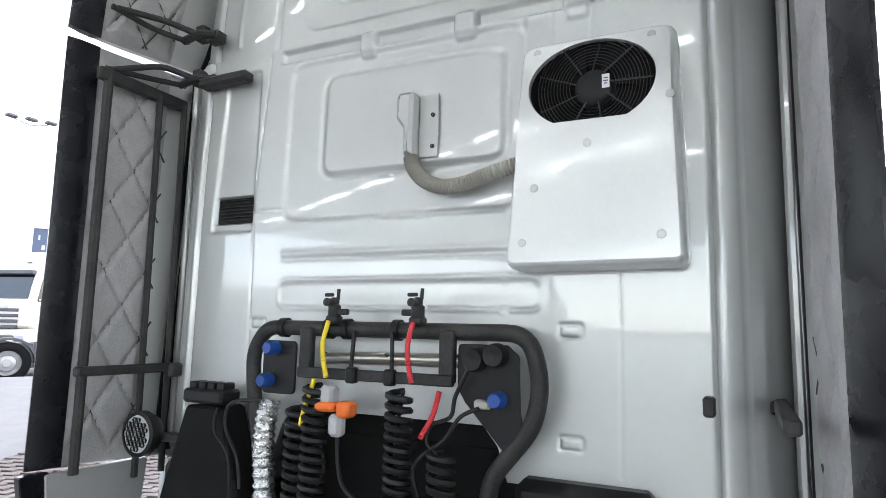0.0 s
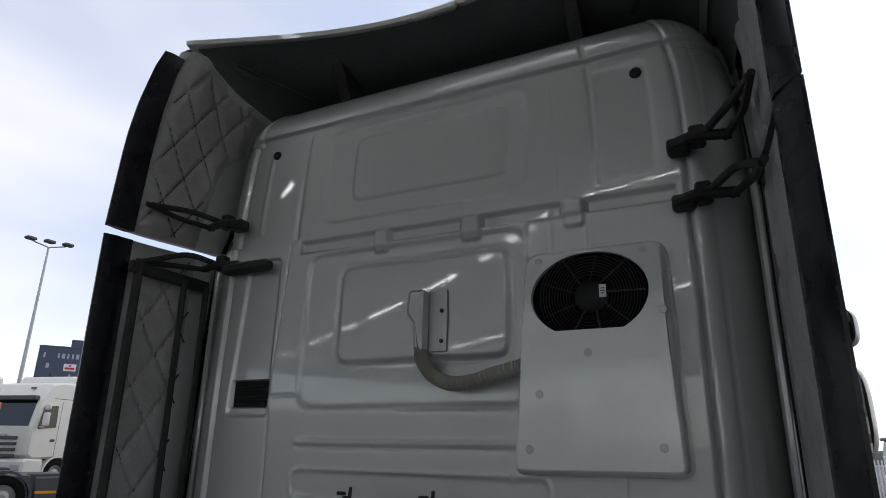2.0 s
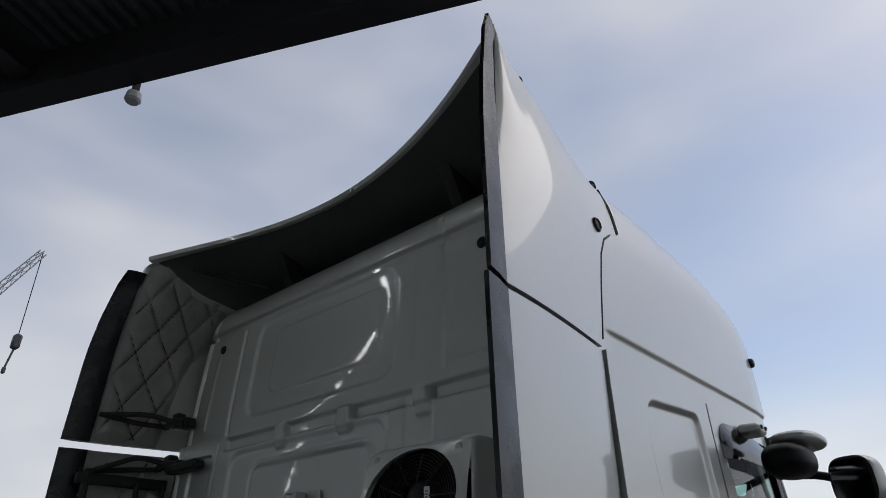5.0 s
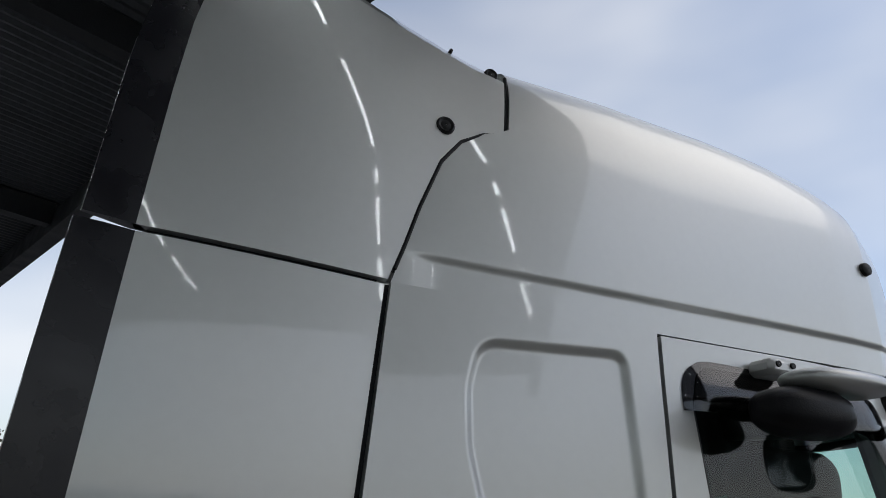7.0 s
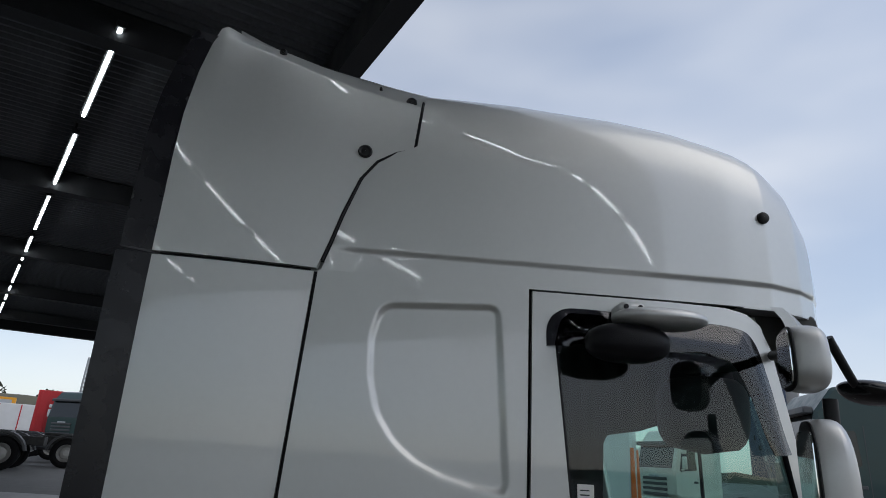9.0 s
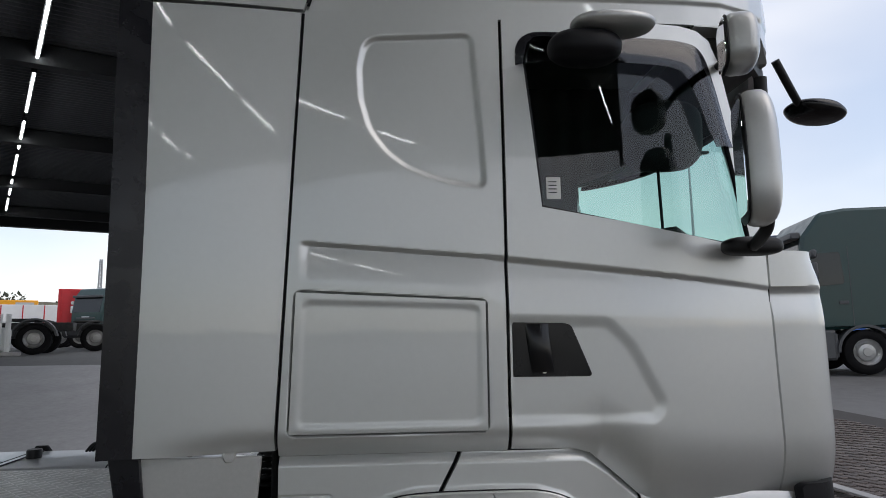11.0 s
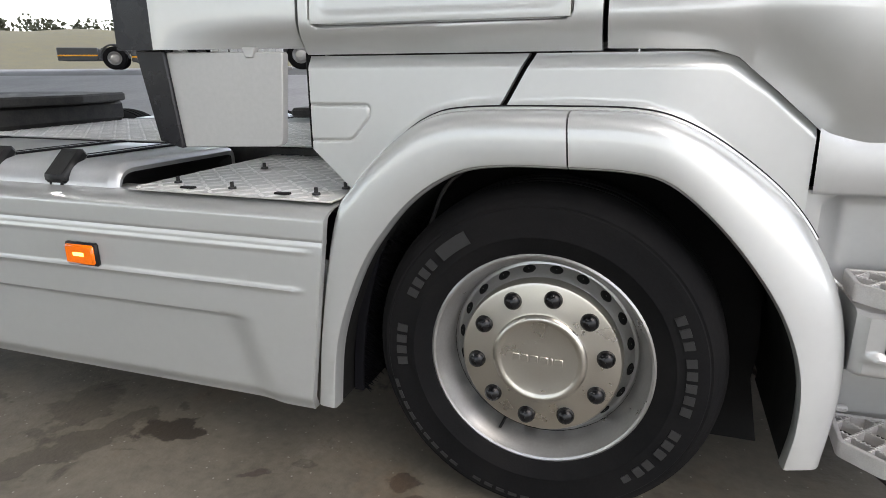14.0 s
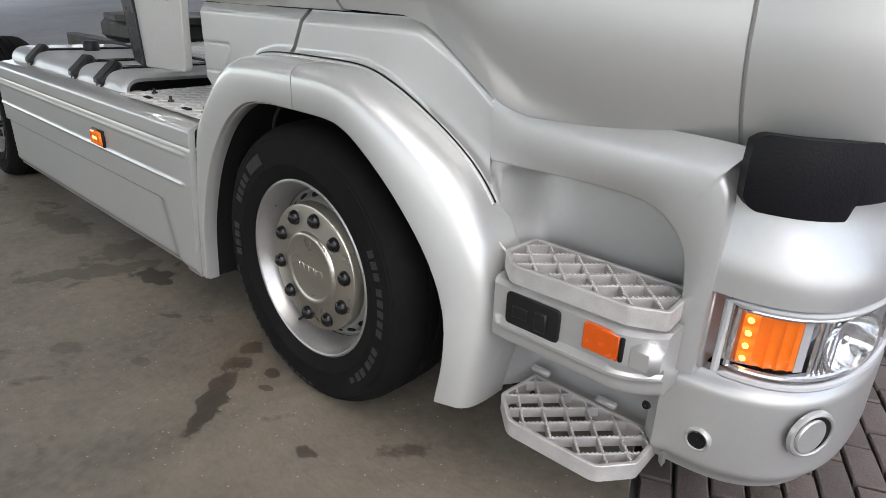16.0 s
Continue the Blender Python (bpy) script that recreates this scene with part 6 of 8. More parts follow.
    for first, count, r0, r1 in ((-66, 4, 0.376, 0.405), (-98, 4, 0.376, 0.405), (62, 3, 0.376, 0.402), (79, 5, 0.376, 0.402), (110, 3, 0.376, 0.402), (127, 2, 0.376, 0.402), (138, 1, 0.380, 0.398), (176, 6, 0.418, 0.428), (212, 9, 0.418, 0.428)):
        blocks += [(first + 5.0 * i, first + 5.0 * i + 3.4, r0, r1) for i in range(count)]
    for a0, a1, r0, r1 in blocks:
        n_ = max(3, int((a1 - a0) / 1.2))
        p_ = []
        for k in range(n_ + 1):
            a = radians(a0 + (a1 - a0) * k / n_)
            p_.append([(r * math.sin(a), -0.0652 + 0.003 * abs(r - 0.40) * 30, r * math.cos(a)) for r in (r0, (r0 + r1) / 2, r1)])
        part("sidewall_mark", Shape().sheet(np.array(p_), lip=(0, 0.006, 0)), TYRE_MARK, w)
    return w


front_wheel = build_wheel("wheel", False)
front_wheel.parent = truck
front_wheel.location = (0, -MID, WZ)


def wheel_copy(x, y, turn):
    made = {}
    for o in (front_wheel, *front_wheel.children_recursive):
        c_ = o.copy()
        scene.collection.objects.link(c_)
        made[o] = c_
        c_.parent = made.get(o.parent, o.parent)
    made[front_wheel].matrix_basis = pose(x, y - MID, WZ, 0, 0, turn)


wheel_copy(0, 2 * MID, 180)
wheel_copy(-3.75, 0.0, 0)
wheel_copy(-3.75, 2 * MID, 180)
tpart("front_axle", Shape().box((0, MID, 0.46), (0.12, 1.9, 0.12), 0.03), VOID)
tpart("rear_axle", Shape().box((-3.75, MID, 0.50), (0.3, 1.9, 0.25), 0.05), VOID)
for yy in (0.82, 1.61):
    tpart("frame_rail", Shape().box((-1.7, yy, 0.80), (5.6, 0.09, 0.28), 0.01), BLACK_STEEL, "black steel frame rail")

# ---- side skirts, tanks, decks ----
def skirt_y(x, z):
    y = -0.105 + 0 * x
    y = y + 0.10 * (1 - np.sqrt(np.clip(1 - np.clip((z - 0.855) / 0.032, 0, 1) ** 2, 0, 1)))
    y = y + 0.004 * groove(z - 0.792, 0.0045) - 0.004 * groove(z - 0.762, 0.0055) * ss(-0.645, -0.66, x)
    y = y - 0.006 * groove(z - 0.642, 0.007) * ss(-0.68, -0.69, x)
    inn = ss(0.545, 0.525, z) * ss(-0.86, -0.98, x - (0.53 - z) * 0.35)
    y = y + 0.018 * inn
    y = y + 0.02 * ss(0.30, 0.25, z)
    return y


for mirrored in (False, True):
    sd = other if mirrored else (lambda p: p)
    u, v = uv(130, 110)
    z = 0.252 + v * 0.635
    xr = -0.675 + (z - 0.252) * 0.13
    x = -3.05 + u * (xr + 3.05)
    g = np.stack([x, skirt_y(x, z), z], -1)
    sk = tpart("side_skirt", Shape().sheet(sd(g), lip=(0, 0.025 if not mirrored else -0.025, 0)), SILVER, "silver side skirt with ridges")
    for xx in (-1.49,) if not mirrored else (-1.49, -2.6):
        yy = sd(np.array([[xx, -0.112, 0.688]]))[0]
        k = 1 if not mirrored else -1
        part("lamp_bezel", Shape().box((yy[0], yy[1] + 0.004 * k, yy[2]), (0.132, 0.02, 0.078), 0.008), BLACK, sk)
        part("marker_lamp", Shape().box((yy[0], yy[1] - 0.004 * k, yy[2]), (0.118, 0.022, 0.066), 0.007), ORANGE, sk, "lit amber side marker lamp")
        part("lamp_filament", Shape().box((yy[0], yy[1] - 0.0150 * k, yy[2] + 0.002), (0.045, 0.002, 0.012), 0.0008), ORANGE_LIT, sk)
    # top return of the skirt
    tpart("skirt_flange", Shape().box((-1.83, 0.045 if not mirrored else 2 * MID - 0.045, 0.882), (2.44, 0.11, 0.008), 0.003), SILVER_PLASTIC)
    # tank with straps
    y0, y1 = 0.0, 0.66
    sec = rounded([(y0, 0.35), (y1, 0.35), (y1, 0.955), (y0, 0.965)], [0.08, 0.08, 0.06, 0.10], 7)
    rows = []
    for xx, d in ((-3.1, 0.03), (-3.08, 0.0), (-1.465, 0.0), (-1.442, 0.006), (-1.43, 0.02), (-1.435, 0.035)):
        rows.append([(xx, a, b) for a, b in inset(sec, d)] if d else [(xx, a, b) for a, b in sec])
    sh = Shape().grid(sd(np.array(rows)), wrap_v=True)
    sh.f.append(tuple(range(len(sec))))
    tank = tpart("side_tank", sh, TANK, "silver fuel tank with black straps")
    cap_ = Shape()
    rows = [[(-1.435 - dx, a, b) for a, b in inset(sec, d)] for d, dx in ((0.035, 0.0), (0.06, 0.03), (0.10, 0.05))]
    cap_.grid(sd(np.array(rows)), wrap_v=True)
    cap_.f.append(tuple(len(cap_.v) - len(sec) + i for i in range(len(sec))))
    # tank end in black: the shade it lies in is put into its colour
    part("end_plate", cap_, BLACK, tank)
    for xx in (-1.68, -2.02, -2.72):
        sh = Shape()
        prof = [(y1, 0.80), (y1, 0.955), (y0, 0.965), (y0, 0.72)]
        path = rounded(prof, [0.001, 0.06, 0.10, 0.001], 8)
        rows = [[(xx + o_, a, b) for a, b in inset(path, -0.006)] for o_ in (-0.022, 0.022)]
        sh.sheet(sd(np.array(rows)), lip=(0, 0, -0.004))
        st_ = part("strap", sh, TANK, tank, "silver tank strap with black rubber edges")
        for o_ in (-0.024, 0.024):
            part("strap_edge", Shape().tube(sd(np.array([(xx + o_, a, b) for a, b in inset(path, -0.004)])).tolist(), 0.0055, 6), RUBBER, st_)
        c_ = sd(np.array([[xx, 0.045, 0.945]]))[0]
        part("strap_buckle", Shape().box(tuple(c_), (0.10, 0.14, 0.045), 0.018, Euler((radians(42 if not mirrored else -42), 0, 0)).to_matrix()), BLACK, tank)
    c_ = sd(np.array([[-2.64, 0.32, 0.96]]))[0]
    part("filler_cap", Shape().lathe([(0.001, 0.055), (0.04, 0.055), (0.046, 0.045), (0.044, 0.0)], tuple(c_), "z", 24), BLACK, tank)
# breather lines on the far tank
for i in range(3):
    tpart("breather_line", Shape().tube(curve([(-2.3 + 0.02 * i, 2 * MID - 0.35, 1.0), (-2.2 + 0.03 * i, 2 * MID - 0.42, 1.06 + 0.02 * i), (-2.0, 2 * MID - 0.45, 1.0), (-1.8, 2 * MID - 0.5, 0.98)], 20), 0.009, 7), BLACK)
tpart("far_bracket", Shape().box((-1.75, 2 * MID - 0.40, 1.0), (0.35, 0.3, 0.06), 0.02), BLACK_STEEL)


def chequer(x0, x1, y0, y1, z):
    """A tread plate with crossed lozenge studs."""
    plate_ = Shape().box(((x0 + x1) / 2, (y0 + y1) / 2, z - 0.003), (x1 - x0, y1 - y0, 0.006), 0.002)
    st = Shape()
    d = 0.046
    nx, ny = int((x1 - x0) / d), int((y1 - y0) / d)
    for i in range(nx):
        for j in range(ny):
            cx, cy = x0 + (i + 0.5) * d, y0 + (j + 0.5) * d
            a = radians(45 if (i + j) % 2 else -45)
            ca, sa = math.cos(a), math.sin(a)
            o = len(st.v)
            ring = [(-0.031, 0), (-0.012, -0.0068), (0.012, -0.0068), (0.031, 0), (0.012, 0.0068), (-0.012, 0.0068)]
            for sc, h in ((1, 0.0), (0.6, 0.0026)):
                st.v += [(cx + (px * ca - py * sa) * sc, cy + (px * sa + py * ca) * sc, z + h) for px, py in ring]
            st.f += [(o + k, o + (k + 1) % 6, o + 6 + (k + 1) % 6, o + 6 + k) for k in range(6)]
            st.f.append(tuple(o + 6 + k for k in range(6)))
    return plate_, st


for nm, a in (("deck_plate", (-1.33, -0.60, -0.045, 0.80, 0.902)), ("deck_plate", (-3.1, -1.02, 0.70, 1.74, 0.955)), ("deck_plate", (-1.33, -0.60, 1.80, 2.44, 0.905))):
    pl_, st = chequer(*a)
    dk = tpart(nm, pl_, ALU_DIRTY, "worn chequered aluminium deck plate")
    tagged(part("tread_studs", st, ALU, dk), kind="stuff")
    if a[2] < 0:
        for xx, yy in ((-1.22, 0.06), (-0.98, 0.02), (-0.68, 0.01), (-0.64, 0.12), (-0.66, 0.35), (-1.12, 0.40)):
            part("bolt", Shape().tube([(xx, yy, 0.905), (xx, yy, 0.928)], 0.006, 8).lathe([(0.001, 0.006), (0.012, 0.006), (0.013, 0.0)], (xx, yy, 0.906), "z", 10), BLACK_STEEL, dk)
        for xx in (-1.12, -0.78):
            part("slot", Shape().box((xx, -0.012, 0.909), (0.05, 0.02, 0.006), 0.002), VOID, dk)
fw = tpart("fifth_wheel", Shape().prism(rounded([(-3.75, 0.82), (-3.35, 0.75), (-2.95, 0.80), (-2.85, 1.215), (-2.95, 1.63), (-3.35, 1.68), (-3.75, 1.61), (-3.9, 1.35), (-3.45, 1.25), (-3.45, 1.18), (-3.9, 1.08)], 0.05), 1.08, 1.13, "z", 0.01), BLACK_STEEL, "greasy black fifth wheel coupling")
part("fifth_wheel_mount", Shape().box((-3.35, MID, 1.02), (0.7, 0.9, 0.14), 0.03), BLACK_STEEL, fw)

# ---- steps ----
u, v = uv(40, 50)
z = 0.31 + v * 0.66
x0 = 0.605 + 0.055 * (1 - ss(0.55, 0.82, z))
x = x0 + u * (1.185 - x0)
depth = 0.235 - 0.10 * ss(0.86, 1.0, u) ** 1.5 - 0.115 * (1 - ss(0.05, 0.22, u)) - 0.06 * ss(0.93, 1.0, v) ** 2
depth = np.maximum(depth, 0.126)
tpart("step_well", Shape().sheet(np.stack([x, depth, z], -1), lip=(0, 0.02, 0)), SILVER_PLASTIC, "silver moulded step recess")
outer_l = curve([(0.619, 0, 1.118), (0.66, 0, 1.094), (0.72, 0, 1.080), (0.90, 0, 1.068), (1.15, 0, 1.056), (1.205, 0, 1.03), (1.218, 0, 0.97), (1.222, 0, 0.85), (1.218, 0, 0.72), (1.216, 0, 0.60)], 90)
inner_l = curve([(0.622, 0, 0.962), (0.68, 0, 0.962), (0.88, 0, 0.964), (1.03, 0, 0.957), (1.10, 0, 0.925), (1.143, 0, 0.87), (1.158, 0, 0.80), (1.162, 0, 0.72), (1.162, 0, 0.60)], 90)
rows = []
for o_, i_ in zip(outer_l, inner_l):
    rows.append([(o_.x + (i_.x - o_.x) * t, y, o_.z + (i_.z - o_.z) * t) for t, y in ((((-0.45, 0.135), (-0.15, 0.117), (0.03, 0.112), (0.10, 0.110), (0.5, 0.108)) if o_.z > 1.045 else ((-0.02, 0.19), (0.0, 0.122), (0.03, 0.114), (0.10, 0.111), (0.5, 0.108))) + ((0.93, 0.109), (0.97, 0.111), (1.0, 0.117), (1.015, 0.128), (1.03, 0.26)))])
tpart("step_frame", Shape().grid(np.array(rows)), SILVER_PLASTIC, "silver front corner moulding", smooth=50)


def grid_step(z, outline, name):
    """A cast step with a serrated lattice tread."""
    st = Shape()
    ins = inset(outline, 0.012)
    prof = [(outline, z - 0.045), (outline, z - 0.002), (inset(outline, 0.002), z), (inset(outline, 0.010), z), (ins, z - 0.002), (ins, z - 0.045)]
    rows = np.array([[(a, b, h) for a, b in ring] for ring, h in prof])
    st.grid(rows, wrap_u=True, wrap_v=True)
    top_ = tpart("step", st, ALU_CAST, "cast aluminium step with lattice tread")
    P_ = ins
    xs_ = [p_[0] for p_ in P_]
    for sgn in (1, -1):
        for k in range(-14, 15):
            c0 = (min(xs_) + max(xs_)) / 2 + k * 0.082
            # a slanting line x = c0 + sgn*0.85*(y - ymid), clipped to the outline
            ym = 0.08
            ys_ = -0.05 + np.arange(450) * 0.0006
            ts = ys_[far_in(c0 + sgn * 0.95 * (ys_ - ym), ys_, P_) < 0].tolist()
            if len(ts) > 12:
                a = Vector((c0 + sgn * 0.95 * (ts[0] - ym), ts[0], z - 0.016))
                b = Vector((c0 + sgn * 0.95 * (ts[-1] - ym), ts[-1], z - 0.016))
                d = b - a
                bar_ = Shape().box((a + b) / 2, (d.length + 0.004, 0.0062, 0.028), 0.001, d.to_track_quat("X", "Z").to_matrix())
                nn = max(2, int(d.length / 0.011))
                for i in range(nn):
                    q = a + d * ((i + 0.5) / nn)
                    bar_.box((q.x, q.y, z - 0.0012), (0.0058, 0.0058, 0.004), 0.001)
                part("tread_bar", bar_, ALU_CAST, top_)
    return top_


grid_step(0.765, rounded([(0.73, 0.055), (0.80, -0.012), (1.10, -0.002), (1.175, 0.035), (1.165, 0.18), (0.735, 0.18)], [0.03, 0.04, 0.04, 0.02, 0.01, 0.01], 4), "upper")
grid_step(0.348, rounded([(0.755, 0.05), (0.84, -0.03), (1.09, -0.022), (1.155, 0.06), (1.15, 0.20), (0.765, 0.20)], [0.03, 0.05, 0.04, 0.03, 0.01, 0.01], 4), "lower")
u, v = uv(44, 24)
x = 0.735 + u * 0.445
z = 0.552 + v * 0.158
yy = -0.010 + 0.06 * np.clip((u - 0.75) / 0.25, 0, 1) ** 2 + 0.02 * ss(0.955, 1, v) + 0.012 * ss(0.06, 0.0, v) - 0.014 * ss(0.24, 0.30, v) * ss(0.42, 0.36, v) * ss(0.06, 0.08, u) + 0.03 * (1 - ss(0, 0.04, u)) - 0.012 * ss(0.74, 0.80, u) * ss(0.40, 0.46, v)
mid = tpart("middle_step_panel", Shape().sheet(np.stack([x, yy, z], -1), lip=(0, 0.17, 0)), SILVER_PLASTIC, "silver step panel with switch and reflector")
part("switch_plate", Shape().prism(rrect(0.795, 0.612, 0.948, 0.698, 0.014), -0.017, -0.004, "y", 0.003), BLACK, mid, "black switch plate")
part("rocker", Shape().box((0.90, -0.020, 0.653), (0.035, 0.012, 0.05), 0.004).box((0.84, -0.018, 0.653), (0.045, 0.006, 0.03), 0.002), BLACK, mid)
part("reflector", Shape().box((1.055, -0.014, 0.668), (0.090, 0.014, 0.066), 0.006), ORANGE_DULL, mid, "amber side reflector")
part("lamp_hood", Shape().box((1.144, 0.020, 0.657), (0.080, 0.066, 0.080), 0.020), SILVER_PLASTIC, mid)
# near-black sliver: the shadow beside the reflector put in as colour
part("lamp_gap", Shape().box((1.104, -0.012, 0.668), (0.010, 0.02, 0.06), 0.003), VOID, mid)
for xx, zz in ((0.80, 0.475), (0.94, 0.44), (1.035, 0.435), (1.12, 0.455)):
    tpart("bolt_head", Shape().lathe([(0.001, -0.006), (0.009, -0.006), (0.0115, 0.0)], (xx, 0.228 if xx < 1.1 else 0.14, zz), "y", 14), BLACK)
for xx in (0.78, 0.99):
    tpart("step_lug", Shape().box((xx, 0.205, 0.36), (0.06, 0.02, 0.018), 0.006), ALU_CAST)
# unseen block, added to stop daylight reaching the ground inside the arch
tpart("front_underbody", Shape().box((0.98, MID, 0.40), (0.66, 1.86, 0.40), 0.05), VOID)
tpart("lower_sill", Shape().box((0.93, 0.30, 0.33), (0.5, 0.12, 0.06), 0.02), VOID)

# ---- front corner: bumper, headlamp, flap ----
def nose(u, z, x0, y0, x1=1.50, y1=0.62, n=3.0):
    a = u * math.pi / 2
    return np.stack([x0 + (x1 - x0) * np.abs(np.sin(a)) ** (2 / n), y0 + (y1 - y0) * (1 - np.abs(np.cos(a)) ** (2 / n)), z + 0 * u], -1)


for mirrored in (False, True):
    sd = other if mirrored else (lambda p: p)
    u, v = uv(60, 30)
    z = 0.32 + v * 0.285
    pull = 0.02 * ss(0.86, 1.0, v) + 0.03 * (1 - ss(0.0, 0.2, v))
    g = nose(u, z, 1.150 + 0 * u, 0.128 + pull, 1.50 - pull)
    d = np.hypot((g[..., 0] - 1.255), (z - 0.43))
    bump_ = tpart("bumper", Shape().sheet(sd(g), back=sd(g + np.array([-0.03, 0.03, 0]))), SILVER_PLASTIC, "silver moulded bumper corner")
    g2 = nose(u, 0.805 + v * 0.20, 1.218 + 0 * u, 0.115 + 0.03 * ss(0.2, 1, v), 1.50 - 0.07 * ss(0.1, 1.0, v))
    tpart("headlamp_brow", Shape().sheet(sd(g2), back=sd(g2 + np.array([-0.03, 0.03, 0]))), SILVER_PLASTIC, "silver moulding above the headlamp")
    u2, v2 = uv(50, 14)
    lens = nose(u2 * 0.96 + 0.02, 0.622 + v2 * 0.168, 1.225 + 0 * u2, 0.128 + 0 * u2, 1.495)
    bowl = nose(u2 * 0.96 + 0.02, 0.615 + v2 * 0.182, 1.20 + 0 * u2, 0.20 + 0 * u2, 1.40)
    hl = tpart("headlamp", Shape().grid(sd(bowl)), CHROME, "clear headlamp with lit amber indicator")
    o = nose(np.linspace(0.02, 0.98, 40), 0.622 + 0 * np.linspace(0, 1, 40), 1.226, 0.130, 1.495)
    t_ = nose(np.linspace(0.02, 0.98, 40), 0.792 + 0 * np.linspace(0, 1, 40), 1.226, 0.130, 1.495)
    part("lamp_rim", Shape().tube(sd(np.concatenate([o, t_[::-1]])).tolist(), 0.0085, 8, closed=True), GREY_PLUG, hl)
    o = nose(np.linspace(0.045, 0.95, 40), 0.638 + 0 * np.linspace(0, 1, 40), 1.226, 0.142, 1.488)
    t_ = nose(np.linspace(0.045, 0.95, 40), 0.777 + 0 * np.linspace(0, 1, 40), 1.226, 0.142, 1.488)
    part("inner_bezel", Shape().tube(sd(np.concatenate([o, t_[::-1]])).tolist(), 0.007, 8, closed=True), CHROME, hl)
    # amber block with upright flutes
    au = u2 * 0.27 + 0.075
    amb = nose(au, 0.648 + v2 * 0.120, 1.222 + 0 * u2, 0.150 + 0.006 * np.abs(np.sin(u2 * 14)) + 0 * u2, 1.475)
    part("indicator", Shape().sheet(sd(amb), lip=(-0.02, 0.03 if not mirrored else -0.03, 0)), ORANGE, hl, "amber indicator block")
    grey = nose(u2 * 0.05 + 0.355, 0.645 + v2 * 0.126, 1.222 + 0 * u2, 0.152 + 0 * u2, 1.472)
    part("divider", Shape().sheet(sd(grey), lip=(-0.02, 0.03 if not mirrored else -0.03, 0)), GREY_PLUG, hl)
    for k in range(5):
        ru = 0.43 + 0.03 * k
        rib = nose(np.full(8, ru), np.linspace(0.642, 0.772, 8), 1.222, 0.146, 1.48)
        part("lens_rib", Shape().tube(sd(rib).tolist(), 0.0045, 6), CHROME, hl)
    if not mirrored:
        for k in range(4):
            c_ = nose(np.array([0.10]), np.array([0.663 + k * 0.030]), 1.222, 0.145, 1.48)[0]
            part("led", Shape().lathe([(0.001, -0.005), (0.005, -0.004), (0.007, 0.0)], tuple(c_), "y", 12), ORANGE_LIT, hl)
        part("reflector_bowl", Shape().lathe([(0.008, 0.055), (0.035, 0.045), (0.06, 0.015), (0.068, -0.012), (0.074, -0.014), (0.074, 0.0)], (0, 0, 0), "y", 32), CHROME, hl).matrix_basis = Matrix.Translation((1.452, 0.30, 0.707)) @ Matrix.Rotation(radians(62), 4, "Z")
        part("bulb", Shape().lathe([(0.001, 0.0), (0.012, 0.005), (0.014, 0.03), (0.008, 0.055)], (0, 0, 0), "y", 14), CHROME, hl).matrix_basis = Matrix.Translation((1.452, 0.30, 0.707)) @ Matrix.Rotation(radians(62), 4, "Z")
        part("hole_ring", Shape().lathe([(0.019, 0.02), (0.020, -0.004), (0.025, -0.007), (0.030, -0.003), (0.031, 0.01)], (1.252, 0.131, 0.435), "y", 24), SILVER_PLASTIC, bump_)
        part("tow_eye_cup", Shape().lathe([(0.001, -0.003), (0.012, -0.002), (0.019, -0.0035), (0.0205, -0.006)], (1.252, 0.130, 0.435), "y", 20), VOID, bump_)
        fog = Matrix.Translation((1.448, 0.235, 0.50)) @ Matrix.Rotation(radians(58), 4, "Z")
        # black disc behind the cover: the recess's shading put in as colour
        part("fog_recess", Shape().lathe([(0.001, -0.001), (0.047, -0.001), (0.049, 0.004)], (0, 0, 0), "y", 30), VOID, bump_).matrix_basis = fog
        part("fog_rim", Shape().lathe([(0.047, 0.004), (0.048, -0.003), (0.052, -0.005), (0.057, -0.003), (0.060, 0.006)], (0, 0, 0), "y", 36), SILVER_PLASTIC, bump_).matrix_basis = fog
        part("fog_cover", Shape().lathe([(0.001, 0.0), (0.040, 0.0), (0.043, 0.003), (0.043, 0.008)], (0, 0, 0), "y", 30), SILVER_PLASTIC, bump_).matrix_basis = fog @ Matrix.Translation((-0.004, -0.006, -0.002)) @ Matrix.Rotation(radians(7), 4, "Z")
    ln = part("lens", Shape().grid(sd(lens)), CLEAR, hl)
    ln.visible_shadow = False
    fu, fv = uv(90, 16)
    ends = np.clip(np.minimum(fu, 1 - fu) / 0.05, 0, 1)
    pinch = 1 - np.sqrt(1 - (1 - ends) ** 2)
    f_lo = 0.995 + 0.022 * pinch + 0.03 * ss(0.62, 0.68, fu)
    f_hi = 1.140 - 0.016 * pinch
    gf = nose(fu * 0.62, f_lo + fv * (f_hi - f_lo), 1.242 + 0 * fu, 0.096 - 0.006 * np.sin(fv * math.pi), 1.479)
    part("lamp_side", Shape().box(tuple(sd(np.array([[1.219, 0.19, 0.705]]))[0]), (0.010, 0.12, 0.19), 0.003), SILVER_PLASTIC, hl)
    tpart("corner_flap", Shape().sheet(sd(gf), back=sd(gf + np.array([-0.02, 0.025, 0]))), RUBBER, "black plastic corner deflector")
tpart("lower_front", Shape().box((1.44, MID, 0.65), (0.06, 1.3, 0.65), 0.03), SILVER_PLASTIC)
tpart("under_front", Shape().box((1.0, MID, 0.75), (0.7, 1.7, 0.5), 0.05), VOID)

